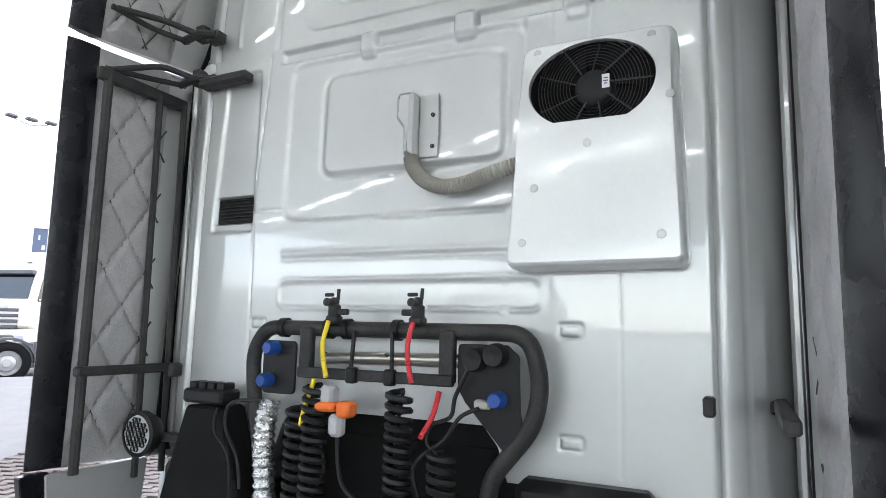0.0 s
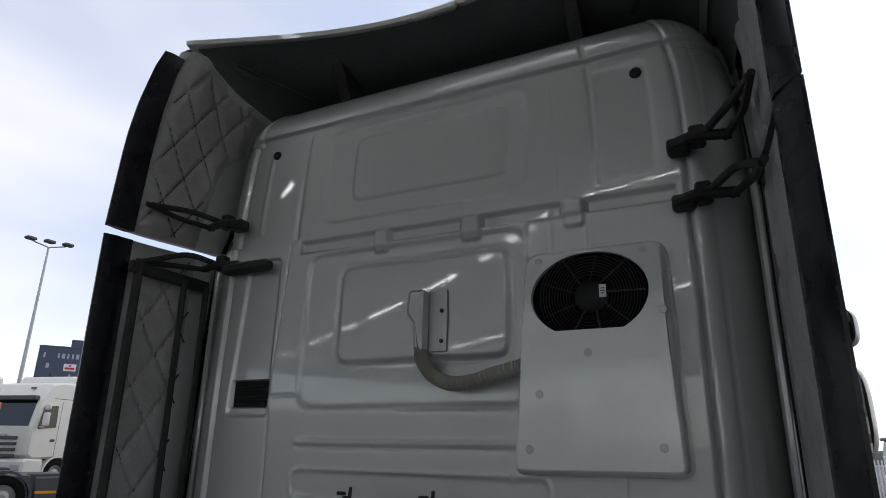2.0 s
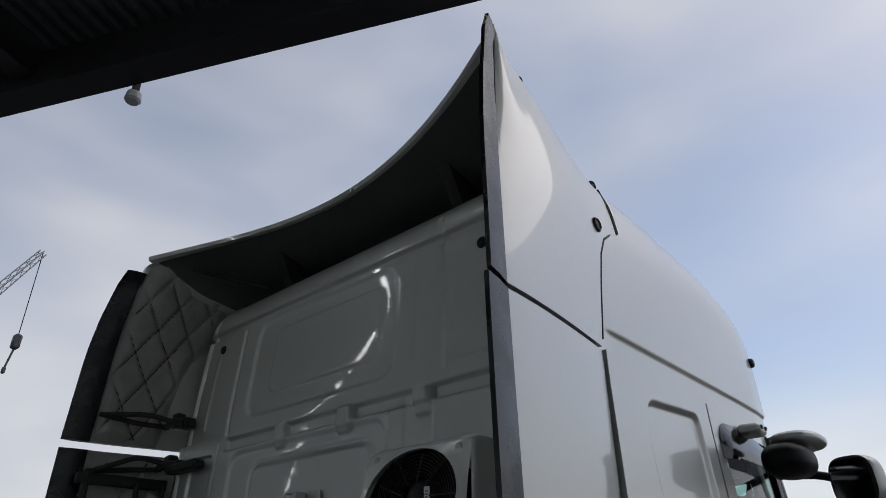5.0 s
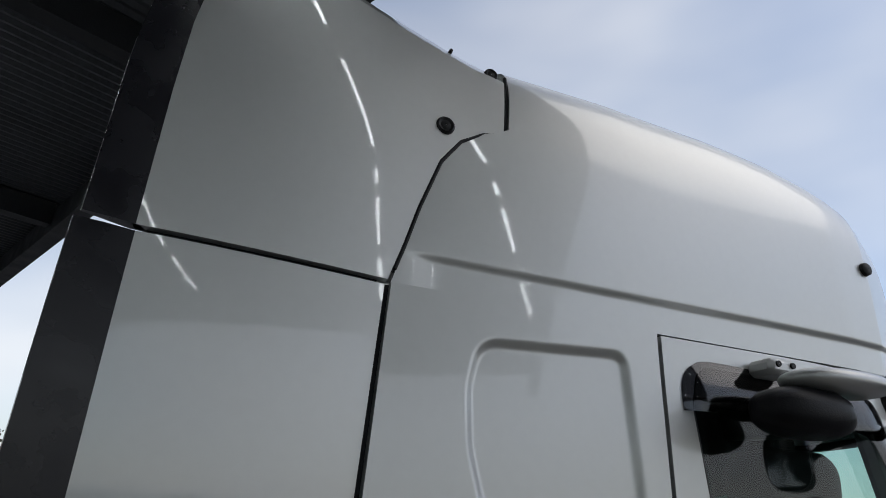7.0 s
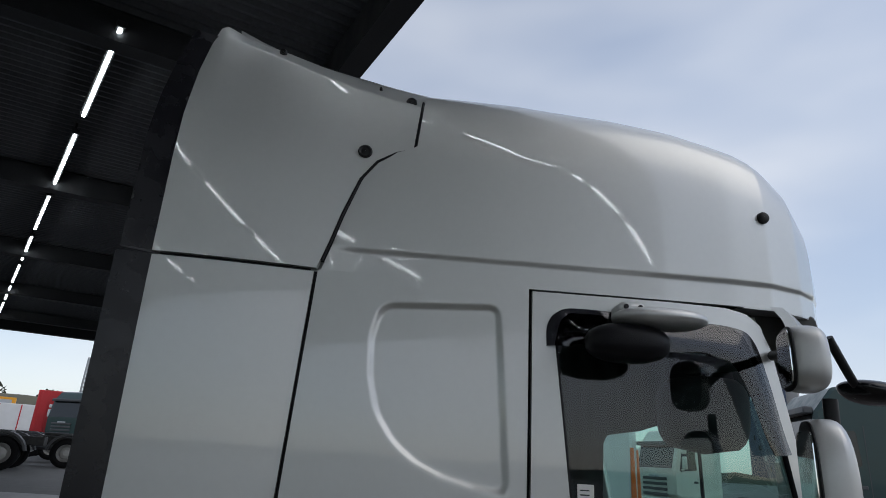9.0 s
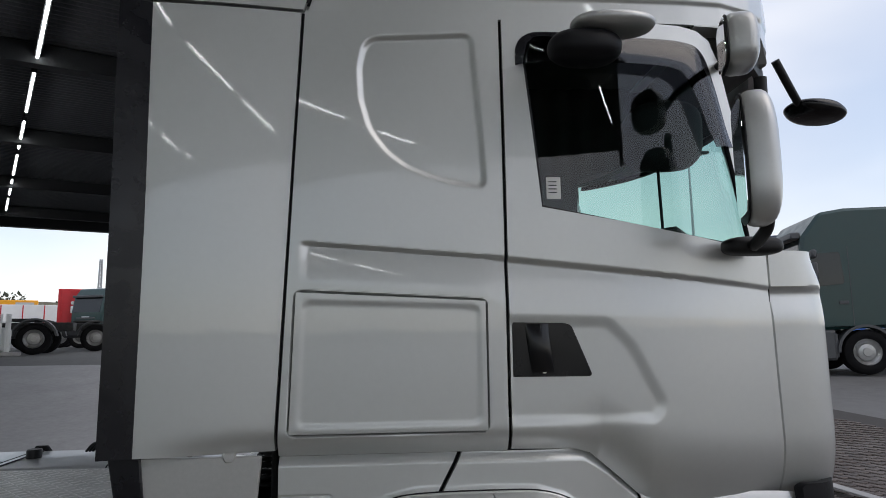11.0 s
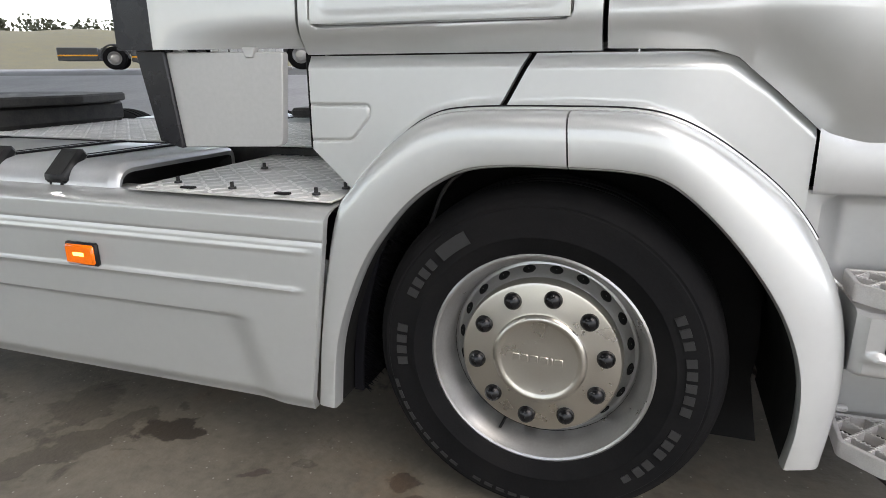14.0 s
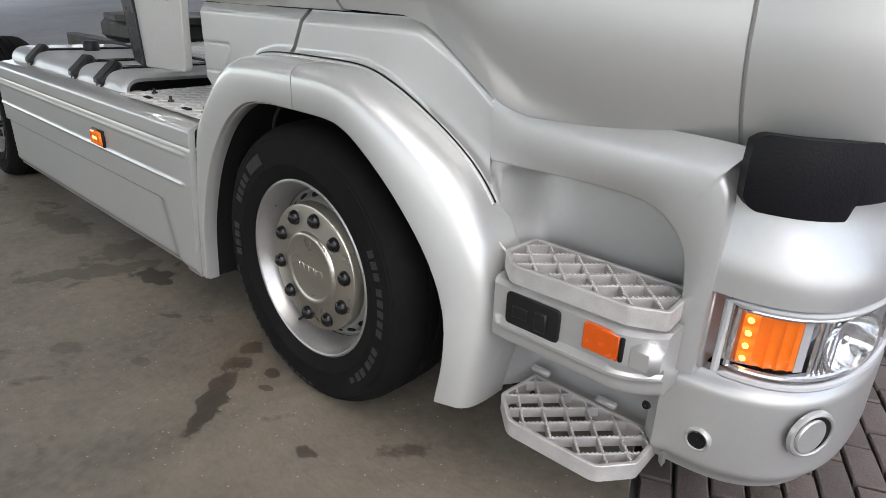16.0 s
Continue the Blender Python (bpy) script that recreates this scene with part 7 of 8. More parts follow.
# ---- mirrors and visor ----
def pod(c, s, n=3.2, tilt=0.0, flat=None):
    """A softly squared mirror shell; flat cuts its rear face."""
    rows = []
    for a in np.linspace(-math.pi / 2, math.pi / 2, 19):
        row = []
        for b in np.linspace(0, math.tau, 33)[:-1]:
            pw = lambda t: np.sign(t) * abs(t) ** (2 / n)
            x = s[0] * pw(math.cos(a)) * pw(math.cos(b))
            y = s[1] * pw(math.cos(a)) * pw(math.sin(b))
            z = s[2] * pw(math.sin(a))
            if flat is not None:
                x = max(x, flat)
            row.append((c[0] + x + tilt * z, c[1] + y, c[2] + z))
        rows.append(row)
    return Shape().grid(np.array(rows), wrap_v=True)


for mirrored in (False, True):
    sd = other if mirrored else (lambda p: p)
    Q = lambda p: tuple(sd(np.array([p], float))[0])
    for c_, s_ in (((0.945, -0.265, 2.30), (0.068, 0.105, 0.235)), ((0.91, -0.27, 2.71), (0.064, 0.095, 0.10))):
        def aimed(sh):
            """Turned towards the driver, and mirrored for the left side."""
            ca, sa = math.cos(radians(-20)), math.sin(radians(-20))
            for i, (x, y, z) in enumerate(sh.v):
                x, y = x - c_[0], y - c_[1]
                x, y = c_[0] + x * ca - y * sa, c_[1] + x * sa + y * ca
                sh.v[i] = (x, 2 * MID - y if mirrored else y, z)
            return sh

        m_ = tpart("mirror", aimed(pod(c_, s_, flat=-0.046)), SILVER_PLASTIC, "silver backed wing mirror")
        part("mirror_frame", aimed(pod((c_[0] - 0.045, c_[1], c_[2]), (0.008, s_[1] * 0.97, s_[2] * 0.97))), BLACK, m_)
        face_o = [(c_[1] + a, c_[2] + b) for a, b in rrect(-s_[1] * 0.84, -s_[2] * 0.84, s_[1] * 0.84, s_[2] * 0.84, 0.04)]
        part("mirror_face", aimed(Shape().prism(face_o, c_[0] - 0.0515, c_[0] - 0.0545, "x")), MIRROR_G, m_)
    tpart("mirror_arm", Shape().tube(bend([Q((1.12, 0.12, 2.06)), Q((1.02, -0.08, 2.02)), Q((1.0, -0.22, 2.07)), Q((1.0, -0.24, 2.60))], 0.05), 0.022, 10).tube(bend([Q((1.02, 0.06, 2.78)), Q((0.99, -0.12, 2.76)), Q((0.97, -0.27, 2.70))], 0.04), 0.018, 10), BLACK, "black mirror arm")
    tpart("arm_foot", pod(Q((1.05, -0.02, 2.03)), (0.11, 0.06, 0.035)), BLACK)
# kerb mirror above the door
sh = pod((0.50, -0.175, 2.822), (0.155, 0.09, 0.032), 2.4)
kerb = tpart("kerb_mirror", sh, SILVER_PLASTIC, "silver shelled kerb mirror above the door")
part("bowl", pod((0.40, -0.15, 2.742), (0.135, 0.085, 0.062), 2.5), RUBBER, kerb, "black mirror bowl")
part("foot", Shape().box((0.455, -0.03, 2.88), (0.10, 0.09, 0.045), 0.016), SILVER_PLASTIC, kerb)
for xx in (0.43, 0.48):
    part("screw", Shape().lathe([(0.001, -0.004), (0.008, -0.004), (0.009, 0.002)], (xx, -0.076, 2.885), "y", 12), BLACK, kerb)
# front mirror on a stalk and the sun visor
fm = tpart("front_mirror", pod((1.67, 0.42, 2.725), (0.115, 0.11, 0.05), 2.4, -0.9), CAP, "black front mirror pod on a black stalk")
part("stalk", Shape().tube(bend([(1.42, 0.30, 2.92), (1.50, 0.33, 2.80), (1.60, 0.40, 2.72)], 0.05), 0.018, 10), BLACK, fm)
us, vs = uv(60, 8)
yy = 0.03 + us * (2 * MID - 0.06)
bow = 1 - np.abs((yy - MID) / (MID - 0.03)) ** 3.2
xx = 1.06 + 0.42 * bow + 0.03 * np.sin(vs * math.pi) + 0.04 * (1 - vs)
g = np.stack([xx, yy, 2.83 + vs * 0.125], -1)
vz = tpart("sun_visor", Shape().sheet(g, lip=(-0.05, 0, 0)), SILVER_PLASTIC, "silver and black sun visor")
part("visor_panel", Shape().sheet(g[1:-1, :4] + np.array([0.01, 0, -0.03]), lip=(-0.03, 0, 0)), BLACK, vz)

# ---- the yard round about: other lorries, fence, buildings, mast, crane ----
def spot(az, dist, z=0.0):
    """A place in the yard, by the way it lies from the lorry and how far."""
    x, y = -1.0 + dist * math.cos(radians(az)), dist * math.sin(radians(az)) - 1.0
    return x, y, float(rise(x, y)) + z - 0.03


far_wheel_tyre = Shape().lathe([(0.28, -0.02), (0.33, -0.05), (0.42, -0.06), (0.48, -0.03), (0.50, 0.02), (0.50, 0.22), (0.46, 0.26), (0.3, 0.26)], n=36).mesh("tyre")
far_wheel_rim = Shape().lathe([(0.30, -0.03), (0.29, -0.04), (0.27, 0.0), (0.20, 0.05), (0.18, 0.0), (0.10, -0.01), (0.09, -0.03), (0.001, -0.03)], n=30).mesh("rim")


def put_wheel(owner, x, y, turn):
    w = part("wheel", far_wheel_tyre, TYRE, owner)
    w.matrix_basis = pose(x, y, 0.5, 0, 0, turn)
    part("rim", far_wheel_rim, RIM, w)


def yard_lorry(name, label, paint, lower, tall=3.5, skirts=None):
    """A parked tractor unit; x forward, front axle over its origin."""
    t = thing(name, label, "truck", "parked lorries")
    prof = rounded([(-0.85, 1.05), (1.10, 1.00), (1.34, 1.15), (1.36, 2.05), (1.16, tall - 0.62), (0.75, tall - 0.08), (0.2, tall), (-0.85, tall)], [0.03, 0.05, 0.08, 0.1, 0.15, 0.25, 0.3, 0.12])
    part("cab", Shape().prism(prof, -1.22, 1.22, "y", 0.07), paint, t)
    part("bumper", Shape().prism(rounded([(0.62, 0.32), (1.42, 0.32), (1.46, 0.95), (1.30, 1.04), (0.62, 1.0)], 0.06), -1.24, 1.24, "y", 0.06), lower, t)
    part("windscreen", Shape().sheet(np.array([[(1.375, y, 2.08), (1.17, y, tall - 0.66)] for y in np.linspace(-1.08, 1.08, 9)]), lip=(-0.06, 0, 0)), DARK_GLASS, t)
    part("sun_visor", Shape().box((1.27, 0, tall - 0.60), (0.22, 2.3, 0.16), 0.03), DARK_GREY, t)
    for k in range(4):
        part("grille_slat", Shape().box((1.37, 0, 1.12 + k * 0.19), (0.06, 1.5, 0.11), 0.02), DARK_GREY, t)
    part("badge_bar", Shape().box((1.385, 0, 1.78), (0.04, 0.6, 0.08), 0.01), GREY_PLUG, t)
    for s_ in (-1, 1):
        part("side_window", Shape().prism(rounded([(0.35, 2.05), (1.12, 1.98), (0.98, 2.75), (0.40, 2.78)], 0.06), s_ * 1.20, s_ * 1.235, "y"), DARK_GLASS, t)
        part("door_line", Shape().prism([(0.22, 1.08), (0.235, 1.08), (0.235, 2.9), (0.22, 2.9)], s_ * 1.21, s_ * 1.224, "y"), DARK_GREY, t)
        part("door_handle", Shape().box((0.40, s_ * 1.225, 1.62), (0.2, 0.03, 0.08), 0.01), DARK_GREY, t)
        part("headlamp", Shape().box((1.42, s_ * 0.95, 0.75), (0.08, 0.42, 0.2), 0.03), GREY_PLUG, t)
        part("mirror", Shape().box((1.05, s_ * 1.45, 2.30), (0.12, 0.24, 0.46), 0.04).box((1.05, s_ * 1.45, 2.72), (0.12, 0.22, 0.2), 0.04).tube([(1.05, s_ * 1.2, 2.05), (1.05, s_ * 1.4, 2.05)], 0.03, 6), lower if lower is not WHITE else WHITE, t)
        part("step_block", Shape().box((0.75, s_ * 1.05, 0.65), (0.35, 0.3, 0.55), 0.03), lower, t)
        part("mudguard", Shape().prism([(0.62 * math.cos(a), 0.5 + 0.62 * math.sin(a)) for a in np.linspace(0, math.pi, 14)] + [(0.56 * math.cos(a), 0.5 + 0.56 * math.sin(a)) for a in np.linspace(math.pi, 0, 14)], s_ * 0.92, s_ * 1.23, "y"), lower, t)
        put_wheel(t, 0, s_ * 1.16, 0 if s_ < 0 else 180)
        put_wheel(t, -3.7, s_ * 1.16, 0 if s_ < 0 else 180)
        part("side_skirt", Shape().box((-1.95, s_ * 1.15, 0.66), (2.1, 0.12, 0.66), 0.03), skirts or DARK_GREY, t)
        if skirts is None:
            part("stripe", Shape().box((-1.95, s_ * 1.213, 0.56), (2.08, 0.008, 0.06), 0.002), YELLOW_PAINT, t)
            part("tail_skirt", Shape().box((-5.15, s_ * 1.05, 0.68), (1.6, 0.3, 0.56), 0.03), DARK_GREY, t)
            part("tail_stripe", Shape().box((-5.15, s_ * 1.203, 0.62), (1.58, 0.008, 0.06), 0.002), YELLOW_PAINT, t)
        part("rear_mudguard", Shape().prism([(-3.7 + 0.62 * math.cos(a), 0.5 + 0.62 * math.sin(a)) for a in np.linspace(0, math.pi, 14)] + [(-3.7 + 0.56 * math.cos(a), 0.5 + 0.56 * math.sin(a)) for a in np.linspace(math.pi, 0, 14)], s_ * 0.85, s_ * 1.22, "y"), DARK_GREY, t)
    part("frame", Shape().box((-1.7, 0, 0.85), (5.2, 0.9, 0.25), 0.02), DARK_GREY, t)
    part("deck", Shape().box((-1.95, 0, 1.0), (2.0, 2.0, 0.06), 0.02), DARK_GREY, t)
    part("coupling", Shape().box((-3.4, 0, 1.1), (0.9, 0.9, 0.1), 0.04), BLACK_STEEL, t)
    return t


DARK_GLASS = mat("dark_glass", (0.012, 0.016, 0.018), 0.06, 0.0, 0.1, 2.0)


def park(t, az, dist, heading):
    x, y, z = spot(az, dist)
    t.matrix_basis = pose(x, y, z, 0, 0, heading)
    return t


def stand(t, x, y, heading):
    t.matrix_basis = pose(x, y, float(rise(x, y)) - 0.03, 0, 0, heading)
    return t


cream = stand(yard_lorry("parked_lorry", "cream white parked lorry with a black grille", CREAM, CREAM, 3.6, CREAM), 11.6, 23.55, 193)
part("roof_seam", Shape().box((-0.1, 1.218, 3.02), (1.45, 0.012, 0.02), 0.004), DARK_GREY, cream)
part("roof_lamp", Shape().box((0.93, 0.55, 3.36), (0.06, 0.2, 0.05), 0.01), DARK_GREY, cream)
part("roof_fairing", Shape().prism(rounded([(-0.84, 3.3), (0.1, 3.56), (-0.1, 3.86), (-0.84, 3.9)], [0.03, 0.05, 0.2, 0.05]), -1.1, 1.1, "y", 0.06), CREAM, cream)
stand(yard_lorry("parked_lorry", "white parked lorry with dark chassis skirts and yellow stripe", WHITE, WHITE, 3.5), 3.76, 18.83, 155)
trim = stand(yard_lorry("parked_lorry", "white parked lorry with orange corner deflectors", WHITE, WHITE, 3.7), 7.7, 21.0, 155)
for s_ in (-1, 1):
    part("corner_deflector", Shape().prism(rounded([(-0.98, 1.1), (-0.80, 1.1), (-0.80, 3.0), (-0.92, 3.0)], 0.03), s_ * 1.16, s_ * 1.26, "y", 0.02), ORANGE_PLUG, trim, "orange corner deflector")
park(yard_lorry("parked_lorry", "white parked lorry behind a white fence", WHITE, WHITE, 3.6, WHITE), -8.5, 44, 98)
park(yard_lorry("parked_lorry", "white parked lorry behind a white fence", WHITE, WHITE, 3.6, WHITE), -17, 42, 96)
yard_lorry("parked_lorry", "dark green parked lorry with a grey bumper", GREEN, DARK_GREY, 3.8).matrix_basis = pose(10.5, 12.35, float(rise(10.5, 12.35)) - 0.03, 0, 0, 166)
park(yard_lorry("parked_lorry", "blue parked lorry cab in a row", BLUE_PAINT, BLUE_PAINT, 3.6), 45.5, 24.5, 196)
park(yard_lorry("parked_lorry", "dark green and white lorry among chassis", GREEN, WHITE, 3.7), 114.3, 46, 250)
stand(yard_lorry("parked_lorry", "blue parked lorry beside a white fence", BLUE_PAINT, DARK_GREY, 3.3), -21.1, 24.83, 40)


def chassis(label):
    t = thing("lorry_chassis", label, "truck", "bare lorry chassis in a row")
    part("frame", Shape().box((0, 0, 0.9), (6.0, 0.85, 0.28), 0.02), BLACK_STEEL, t)
    for x in (-2.0, 2.2):
        for s_ in (-1, 1):
            put_wheel(t, x, s_ * 1.1, 0 if s_ < 0 else 180)
            part("mudguard", Shape().prism([(x + 0.66 * math.cos(a), 0.5 + 0.66 * math.sin(a)) for a in np.linspace(0.15, math.pi - 0.15, 12)] + [(x + 0.60 * math.cos(a), 0.5 + 0.60 * math.sin(a)) for a in np.linspace(math.pi - 0.15, 0.15, 12)], s_ * 0.82, s_ * 1.2, "y"), DARK_GREY, t)
    part("coupling", Shape().box((-1.6, 0, 1.12), (0.9, 0.9, 0.1), 0.04), BLACK_STEEL, t)
    for s_ in (-1, 1):
        part("tank", Shape().box((0.2, s_ * 0.85, 0.75), (1.5, 0.5, 0.5), 0.1), DARK_GREY, t)
    return t


ch = chassis("dark bare lorry chassis parked in a row")
ch.matrix_basis = pose(-14.15, 19.05, float(rise(-14, 19)) - 0.03, 0, 0, 200)
for x, y in ((-13.9, 22.6), (-13.7, 26.2), (-13.4, 30.0), (-18.5, 26.5), (-19.5, 31.0)):
    copy_thing(ch, pose(x, y, float(rise(x, y)) - 0.03, 0, 0, 200))



def cargo_box(name, label, paint, size, trim=None):
    t = thing(name, label, "trailer")
    part("body", Shape().box((0, 0, 1.1 + size[2] / 2), size, 0.04), paint, t)
    for i in range(5):
        part("rib", Shape().box((-size[0] / 2 + (i + 0.5) * size[0] / 5, -size[1] / 2 - 0.015, 1.1 + size[2] / 2), (0.08, 0.03, size[2] * 0.96), 0.008), trim or paint, t)
    part("rear_door", Shape().box((size[0] * 0.36, -size[1] / 2 - 0.02, 1.1 + size[2] / 2), (size[0] * 0.2, 0.04, size[2] * 0.85), 0.01), GREY_PLUG, t)
    part("frame", Shape().box((0, 0, 0.95), (size[0], 0.9, 0.3), 0.02), DARK_GREY, t)
    for x in (-size[0] * 0.3, size[0] * 0.3):
        for s_ in (-1, 1):
            put_wheel(t, x, s_ * 1.05, 0 if s_ < 0 else 180)
    return t


yb = cargo_box("box_trailer", "bright yellow orange box body behind a fence", YELLOW_PAINT, (7.0, 2.4, 2.7))
yb.matrix_basis = pose(-36.4, 56.0, float(rise(-36, 56)) - 0.03, 0, 0, 28)
rb = cargo_box("box_trailer", "white box body with red frame", WHITE, (7.0, 2.4, 1.9), RED_PAINT)
rb.matrix_basis = pose(-28.2, 49.5, float(rise(-28, 49)) - 0.03, 0, 0, 24)
rb2 = cargo_box("box_trailer", "red cab end of a parked trailer", RED_PAINT, (2.2, 2.4, 2.6))
rb2.matrix_basis = pose(-22.3, 42.4, float(rise(-22, 42)) - 0.03, 0, 0, 24)


def fence(label, n, gap=0.14, high=1.9):
    """One panel of a palisade fence along x, with feet."""
    f = thing("fence", label, "fence", "site fence panels")
    L = n * gap
    for zz in (0.25, high - 0.25):
        part("rail", Shape().box((0, 0.02, zz), (L, 0.03, 0.05), 0.004), FENCE_M, f)
    pal = Shape().box((0, 0, high / 2 + 0.05), (0.06, 0.02, high - 0.1), 0.004).mesh("pale")
    for i in range(n):
        q = part("pale", pal, FENCE_M, f)
        q.location = (-L / 2 + (i + 0.5) * gap, 0, 0)
    for s_ in (-1, 1):
        part("post", Shape().box((s_ * L / 2, 0.03, high / 2), (0.09, 0.09, high), 0.006), FENCE_M, f)
        part("foot", Shape().box((s_ * L / 2, 0.03, 0.06), (0.7, 0.25, 0.12), 0.02), CONCRETE_M, f)
    return f


f1 = fence("white steel palisade fence panel on concrete feet", 22)
f1.matrix_basis = pose(*spot(-6.0, 33), 0, 0, 88)
for i, (dx, dy) in enumerate(((0.1, -3.2), (0.2, -6.4), (-0.1, 3.2))):
    x, y, z = spot(-6.0, 33)
    copy_thing(f1, pose(x + dx, y + dy, z, 0, 0, 88))
f2 = fence("low white steel palisade fence panel on concrete feet", 14, 0.142, 1.28)
f2.matrix_basis = pose(-13.09, 17.46, float(rise(-13.09, 17.46)) - 0.03, 0, 0, 33)
for k in range(4):
    x, y = -13.35 + 0.52 * (k - 1.7), 17.86 + 0.338 * (k - 1.7)
    tk = thing("white_tank", "white plastic tank standing behind the fence", "tank", "white tanks behind the fence", at=(x, y, float(rise(x, y)) - 0.03))
    tk.rotation_euler = (0, 0, radians(33))
    part("tank_body", Shape().box((0, 0, 0.47), (0.56, 0.42, 0.8), 0.09), WHITE, tk)
    part("tank_strap", Shape().box((0, 0, 0.47), (0.05, 0.432, 0.812), 0.02), GREY_PLUG, tk)
    part("tank_foot", Shape().box((0, 0, 0.05), (0.5, 0.38, 0.1), 0.01), DARK_GREY, tk)

# office block
ob_ = thing("office_building", "dark blue clad office block with flat roof", "building", at=spot(58.26, 260))
ob_.rotation_euler = (0, 0, radians(54))
part("wall", Shape().box((7, 0, 16.3), (14, 13.4, 32.6), 0.05), NAVY, ob_)
part("roof", Shape().box((7, 0, 32.75), (14.3, 13.7, 0.3), 0.05), DARK_GREY, ob_)
part("plant_room", Shape().box((7, -4.6, 34.4), (8.0, 4.0, 3.0), 0.05), NAVY, ob_)
part("stair_tower", Shape().box((8, -8.6, 17.4), (13, 3.8, 34.8), 0.05), CONCRETE_M, ob_, "pale grey stair tower")
for k in range(8):
    for i in range(8):
        if (i * 5 + k * 3) % 4 == 0 or (k == 7 and i < 5 and i != 3):
            lit = k == 7 or (i + k) % 3 == 0
            part("window", Shape().box((-0.02, -5.4 + i * 1.45, 5.0 + k * 3.5), (0.1, 0.55 if i % 3 else 0.95, 1.7), 0.02), GREY_PLUG if lit else DARK_GLASS, ob_)
sg = part("sign", Shape().box((-0.12, -3.6, 25.6), (0.2, 3.9, 2.5), 0.02), WHITE, ob_, "white sign with red bar")
part("sign_bar", Shape().box((-0.26, -3.6, 25.3), (0.1, 3.0, 0.7), 0.01), RED_PAINT, sg)
part("sign_mark", Shape().box((-0.26, -3.6, 26.2), (0.1, 0.8, 0.5), 0.01), RED_PAINT, sg)
b2 = thing("grey_building", "low grey building beyond the yard", "building", at=spot(49.0, 120))
b2.rotation_euler = (0, 0, radians(-32))
part("wall", Shape().box((0, 0, 5.0), (14, 10, 10.0), 0.05), CONCRETE_M, b2)
part("roof", Shape().box((0, 0, 10.1), (14.4, 10.4, 0.3), 0.05), DARK_GREY, b2)
for k in range(3):
    for i in range(6):
        part("window", Shape().box((-5.5 + i * 2.2, -5.02, 2.6 + k * 2.9), (1.2, 0.1, 1.4), 0.02), DARK_GLASS, b2)

# light mast
mast = thing("light_mast", "tall galvanised flood light mast", "lamp post", at=spot(62.4, 52))
part("pole", Shape().tube([(0, 0, 0), (0, 0, 7.5), (0, 0, 14.30)], [0.16, 0.12, 0.07], 12), MAST_M, mast)
part("head_frame", Shape().tube([(-1.0, 0.4, 14.60), (0, 0, 14.30), (1.0, -0.4, 14.60)], 0.05, 8), MAST_M, mast)
for dx, dy in ((-1.1, 0.45), (0.0, 0.0), (1.1, -0.45)):
    part("floodlight", Shape().box((dx, dy, 14.75), (0.7, 0.5, 0.22), 0.06), DARK_GREY, mast)

# lattice boom of a far crane
def lattice(name, a, b, w, n, label):
    a, b = Vector(a), Vector(b)
    d = (b - a).normalized()
    u_ = d.orthogonal().normalized()
    v_ = d.cross(u_)
    cs = [u_ * w + v_ * w, -u_ * w + v_ * w, -u_ * w - v_ * w, u_ * w - v_ * w]
    cr = thing(name, label, "crane")
    s = Shape()
    for c in cs:
        part("chord", Shape().tube([a + c, b + c * 0.45], 0.07, 6), MAST_M, cr)
    for i in range(n):
        t0, t1 = i / n, (i + 1) / n
        for k in range(4):
            c0, c1 = cs[k], cs[(k + 1) % 4]
            p0, p1 = a + (b - a) * t0 + c0 * (1 - 0.55 * t0), a + (b - a) * t1 + c1 * (1 - 0.55 * t1)
            s.tube([p0, p1], 0.035, 5)
    part("lacing", s, MAST_M, cr)
    return cr


tip = Vector((spot(78.2, 75)[0], spot(78.2, 75)[1], 35.6))
boom = lattice("crane", spot(91.6, 75), tip, 0.6, 30, "grey lattice boom of a far crane")
part("hoist_rope", Shape().tube([tip, tip + Vector((0.3, 0.3, -9.5))], 0.05, 5), BLACK_STEEL, boom)
part("hook_block", Shape().box(tip + Vector((0.3, 0.3, -10.3)), (0.8, 0.8, 1.6), 0.2).tube([tip + Vector((0.3, 0.3, -11)), tip + Vector((0.0, 0.3, -13.2))], 0.1, 6).box(tip + Vector((0.0, 0.3, -13.4)), (0.35, 0.35, 0.7), 0.1), DARK_GREY, boom)
lattice("mast_crane", (-38.0, 79.4, 1.0), (-38.0, 79.4, 11.8), 0.25, 20, "thin grey lattice mast behind the chassis")

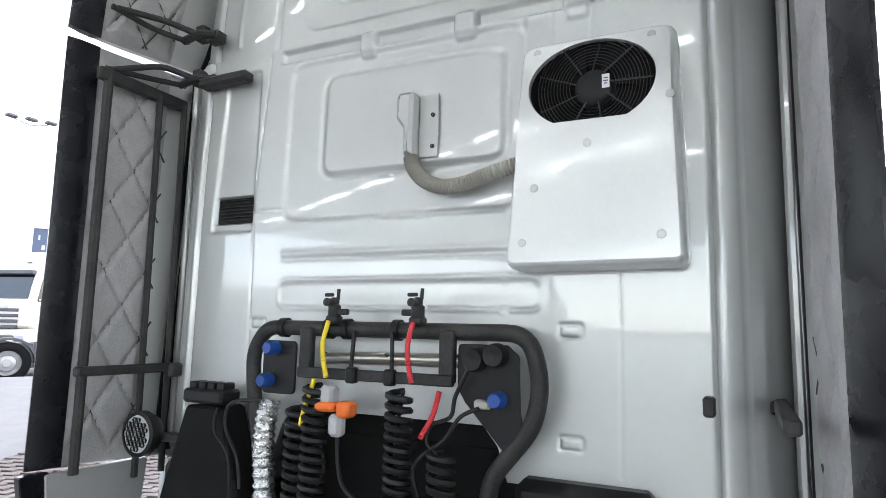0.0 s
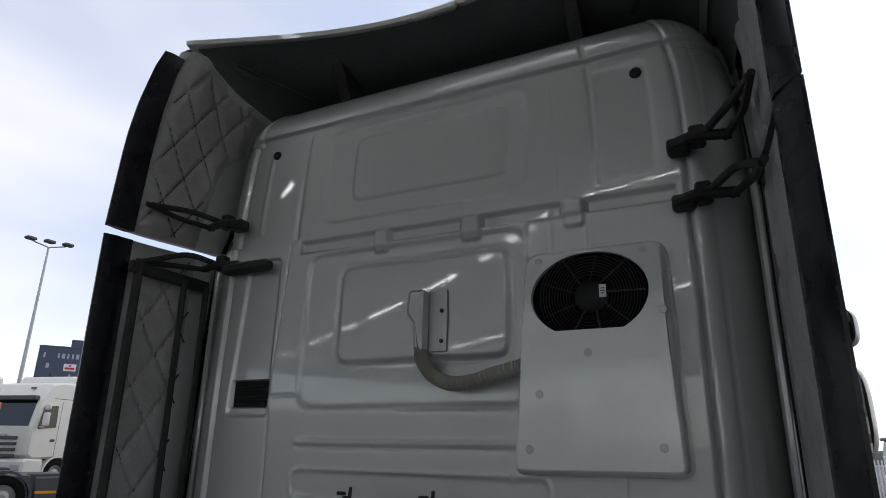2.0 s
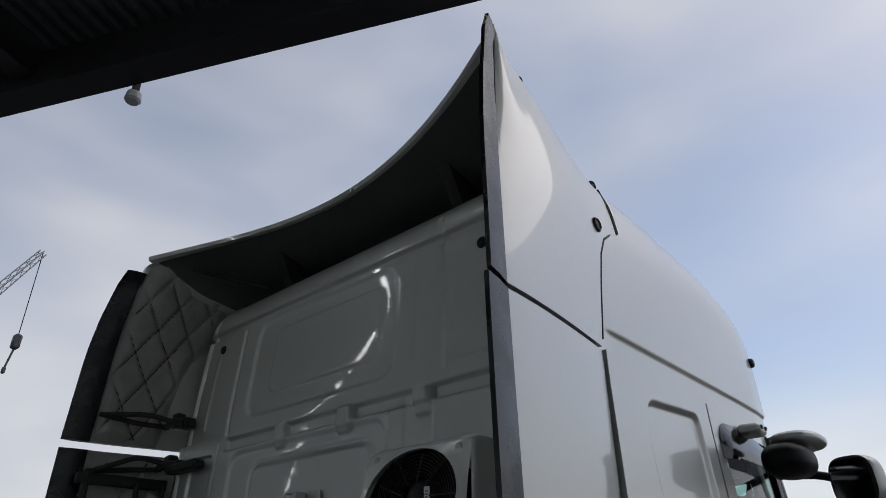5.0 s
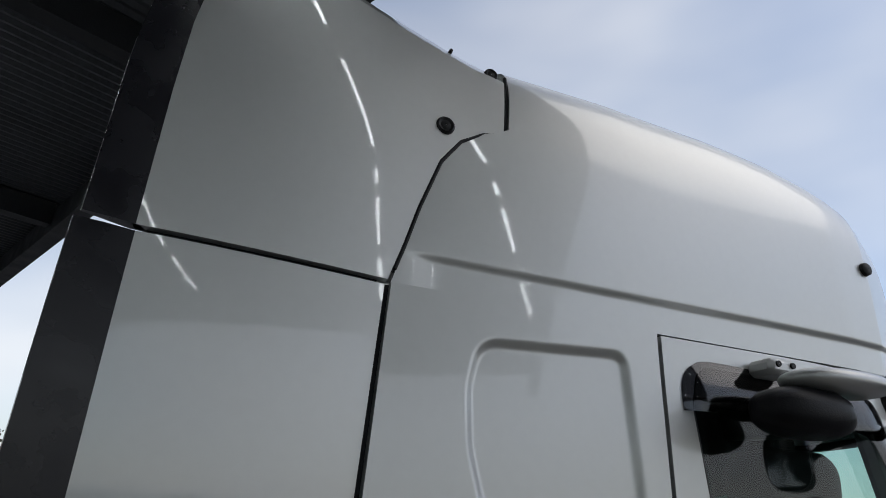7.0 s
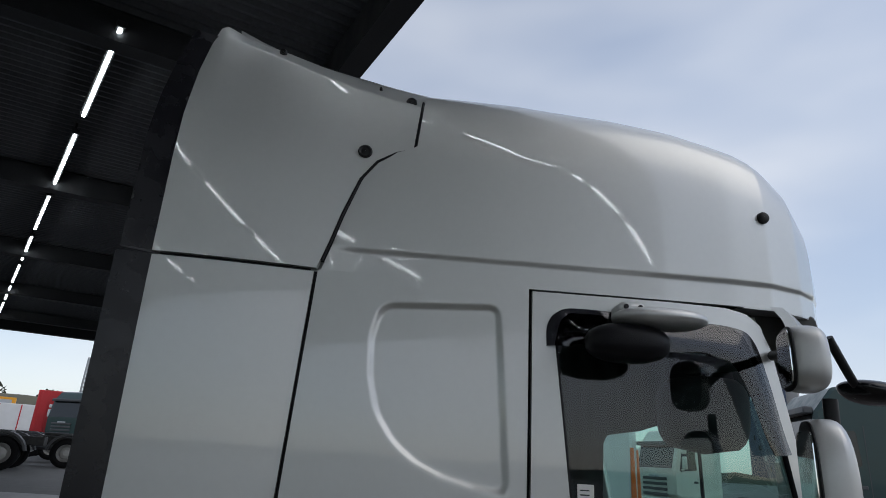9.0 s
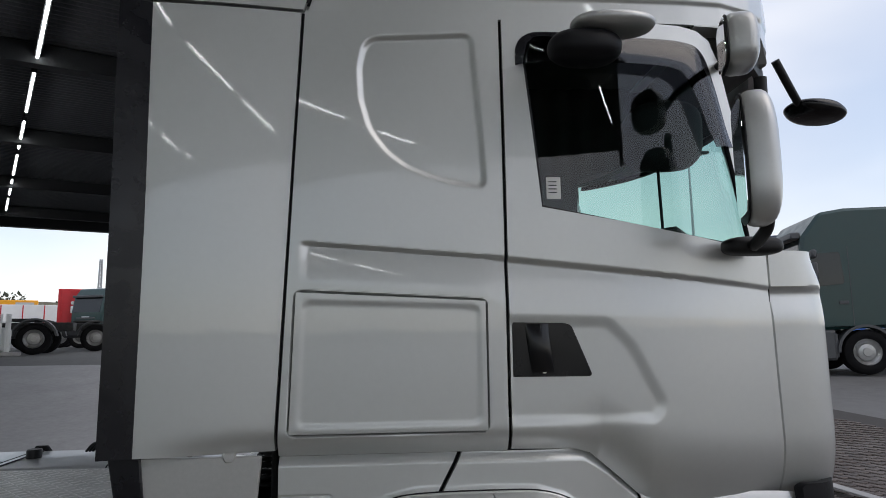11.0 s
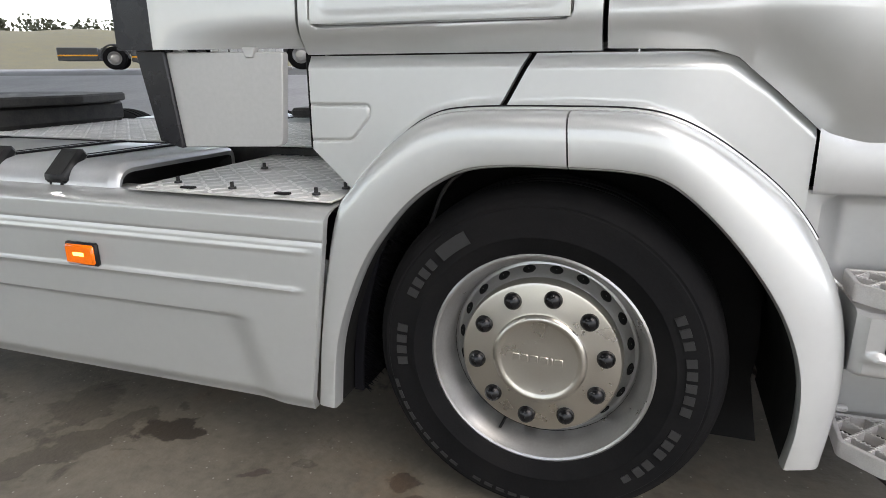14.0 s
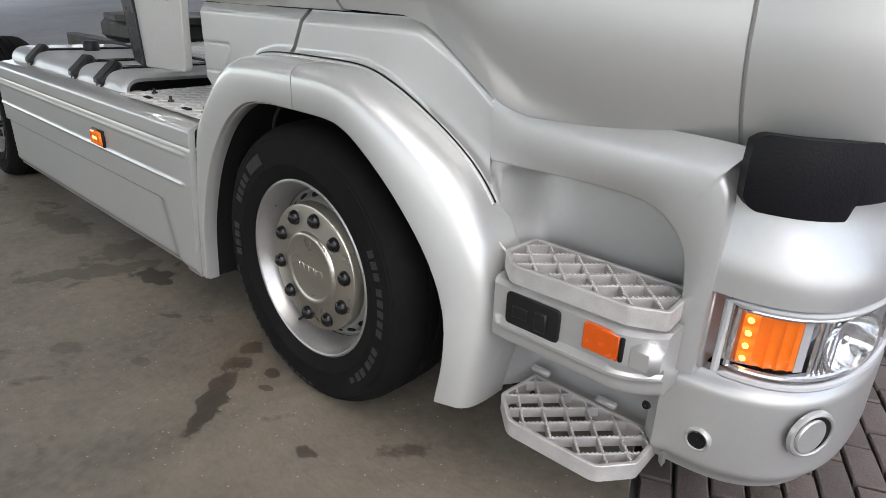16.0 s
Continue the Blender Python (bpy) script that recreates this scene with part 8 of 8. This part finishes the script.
# grassy bank with a line of bare trees
rows = []
for az in np.linspace(70, 165, 60):
    rows.append([(*spot(az, d)[:2], h + 0.5 * math.sin(az * 0.7)) for d, h in ((110, 0.6), (130, 3.4), (150, 6.8), (175, 10.2), (200, 11.6), (260, 11.0))])
solo("bank", Shape().grid(np.array(rows)), GRASS_M, "dry grassy bank behind the yard", "bank", "structure")
s = Shape()
rng = random.Random(4)
for i in range(170):
    az = 72 + 92 * rng.random()
    x, y, _ = spot(az, 205 + 20 * rng.random())
    h = 2.0 + 3.5 * rng.random()
    for k in range(26):
        a, r = rng.random() * math.tau, rng.random() ** 0.5 * h * 0.55
        c = Vector((x + r * math.cos(a), y + r * math.sin(a), 11.2 + h * (0.15 + 0.85 * rng.random()) * (1 - 0.4 * r / h)))
        e = Vector((rng.gauss(0, 1), rng.gauss(0, 1), rng.gauss(0, 1))).normalized() * (0.35 + 0.5 * rng.random())
        f = e.orthogonal().normalized() * e.length
        o = len(s.v)
        s.v += [tuple(c - e), tuple(c + f * 0.6), tuple(c + e), tuple(c - f * 0.6)]
        s.f.append((o, o + 1, o + 2, o + 3))
solo("far_trees", s, LEAF, "line of bare brown trees on the bank", "trees", "stuff")
# trees and hedge the other way, beyond the fence and behind the camera
rows = []
for az in np.linspace(165, 432, 120):
    rows.append([(*spot(az, d)[:2], h) for d, h in ((170, -0.2), (178, 2.5 + 1.2 * math.sin(az * 0.9) + 0.8 * math.sin(az * 2.3)), (200, 3.0))])
solo("far_hedge", Shape().grid(np.array(rows)), LEAF, "low dark hedge round the far yard", "hedge", "structure")

# ---- brick paving in front of the concrete ----
PAVER = mat("paving_brick", (0.085, 0.066, 0.057), 0.75, 0.0, 0.35, 9.0, 0.35, 90.0, dirt=(0.19, 0.175, 0.165), dirt_amount=0.5, dirt_scale=1.4)
t_ = PAVER.node_tree
info = t_.nodes.new("ShaderNodeObjectInfo")
geo = t_.nodes.new("ShaderNodeNewGeometry")
sm_ = t_.nodes.new("ShaderNodeMath")
t_.links.new(info.outputs["Random"], sm_.inputs[0])
t_.links.new(geo.outputs["Random Per Island"], sm_.inputs[1])
fr = t_.nodes.new("ShaderNodeMath")
fr.operation = "FRACT"
t_.links.new(sm_.outputs[0], fr.inputs[0])
mr = t_.nodes.new("ShaderNodeMapRange")
mr.inputs[3].default_value, mr.inputs[4].default_value = 0.78, 1.22
t_.links.new(fr.outputs[0], mr.inputs[0])
b_ = t_.nodes["Principled BSDF"]
src_ = b_.inputs["Base Color"].links[0].from_socket
mm = t_.nodes.new("ShaderNodeMix")
mm.data_type, mm.blend_type = "RGBA", "MULTIPLY"
mm.inputs["Factor"].default_value = 1.0
t_.links.new(src_, mm.inputs["A"])
t_.links.new(mr.outputs[0], mm.inputs["B"])
t_.links.new(mm.outputs["Result"], b_.inputs["Base Color"])
paving = thing("pavement", "dark brown brick paving beside the concrete", "pavement")
tagged(paving, kind="structure")
JOINT = mat("sandy_joint", (0.05, 0.045, 0.041), 0.95, 0.0, 0.2, 20.0)
bed = []
for d in np.linspace(-14, 6.7, 42):
    bed.append([(*along(d, a)[:2], float(rise(*along(d, a))) - 0.018) for a in np.linspace(0.02, 8.5, 20)])
part("joint_bed", Shape().grid(np.array(bed)), JOINT, paving)
brick = Shape().box((0, 0, 0), (0.196, 0.094, 0.05), 0.006).mesh("brick")
near_bricks, rest = [], Shape()
turn = math.atan2(EDGE[1], EDGE[0])
R2 = Matrix.Rotation(turn, 3, "Z")
rng = random.Random(9)
for j in range(76):
    for i in range(52):
        d, a = -4.0 + i * 0.206 + (0.103 if j % 2 else 0), 0.07 + j * 0.103
        x, y = along(d, a)
        z = float(rise(x, y)) - 0.024 + rng.uniform(-0.0025, 0.0025)
        if 1.15 < x < 2.3 and -0.45 < y < 1.6 and len(near_bricks) < 290:
            near_bricks.append((x, y, z))
        elif y > -4:
            rest.box((x, y, z), (0.196, 0.094, 0.05), 0.006, R2)
for x, y, z in near_bricks:
    q = part("brick", brick, PAVER, paving)
    q.matrix_basis = pose(x, y, z, rng.uniform(-0.4, 0.4), rng.uniform(-0.4, 0.4), math.degrees(turn))
tagged(part("further_bricks", rest, PAVER, paving), kind="stuff")
a, b = Vector((3.75, 6.1, 0)), Vector((4.95, 0.0, 0))
part("drain_channel", bar((a.x, a.y, 0.19), (b.x, b.y, 0.024), 0.13, 0.02), CONCRETE_M, paving, "pale concrete drain channel")
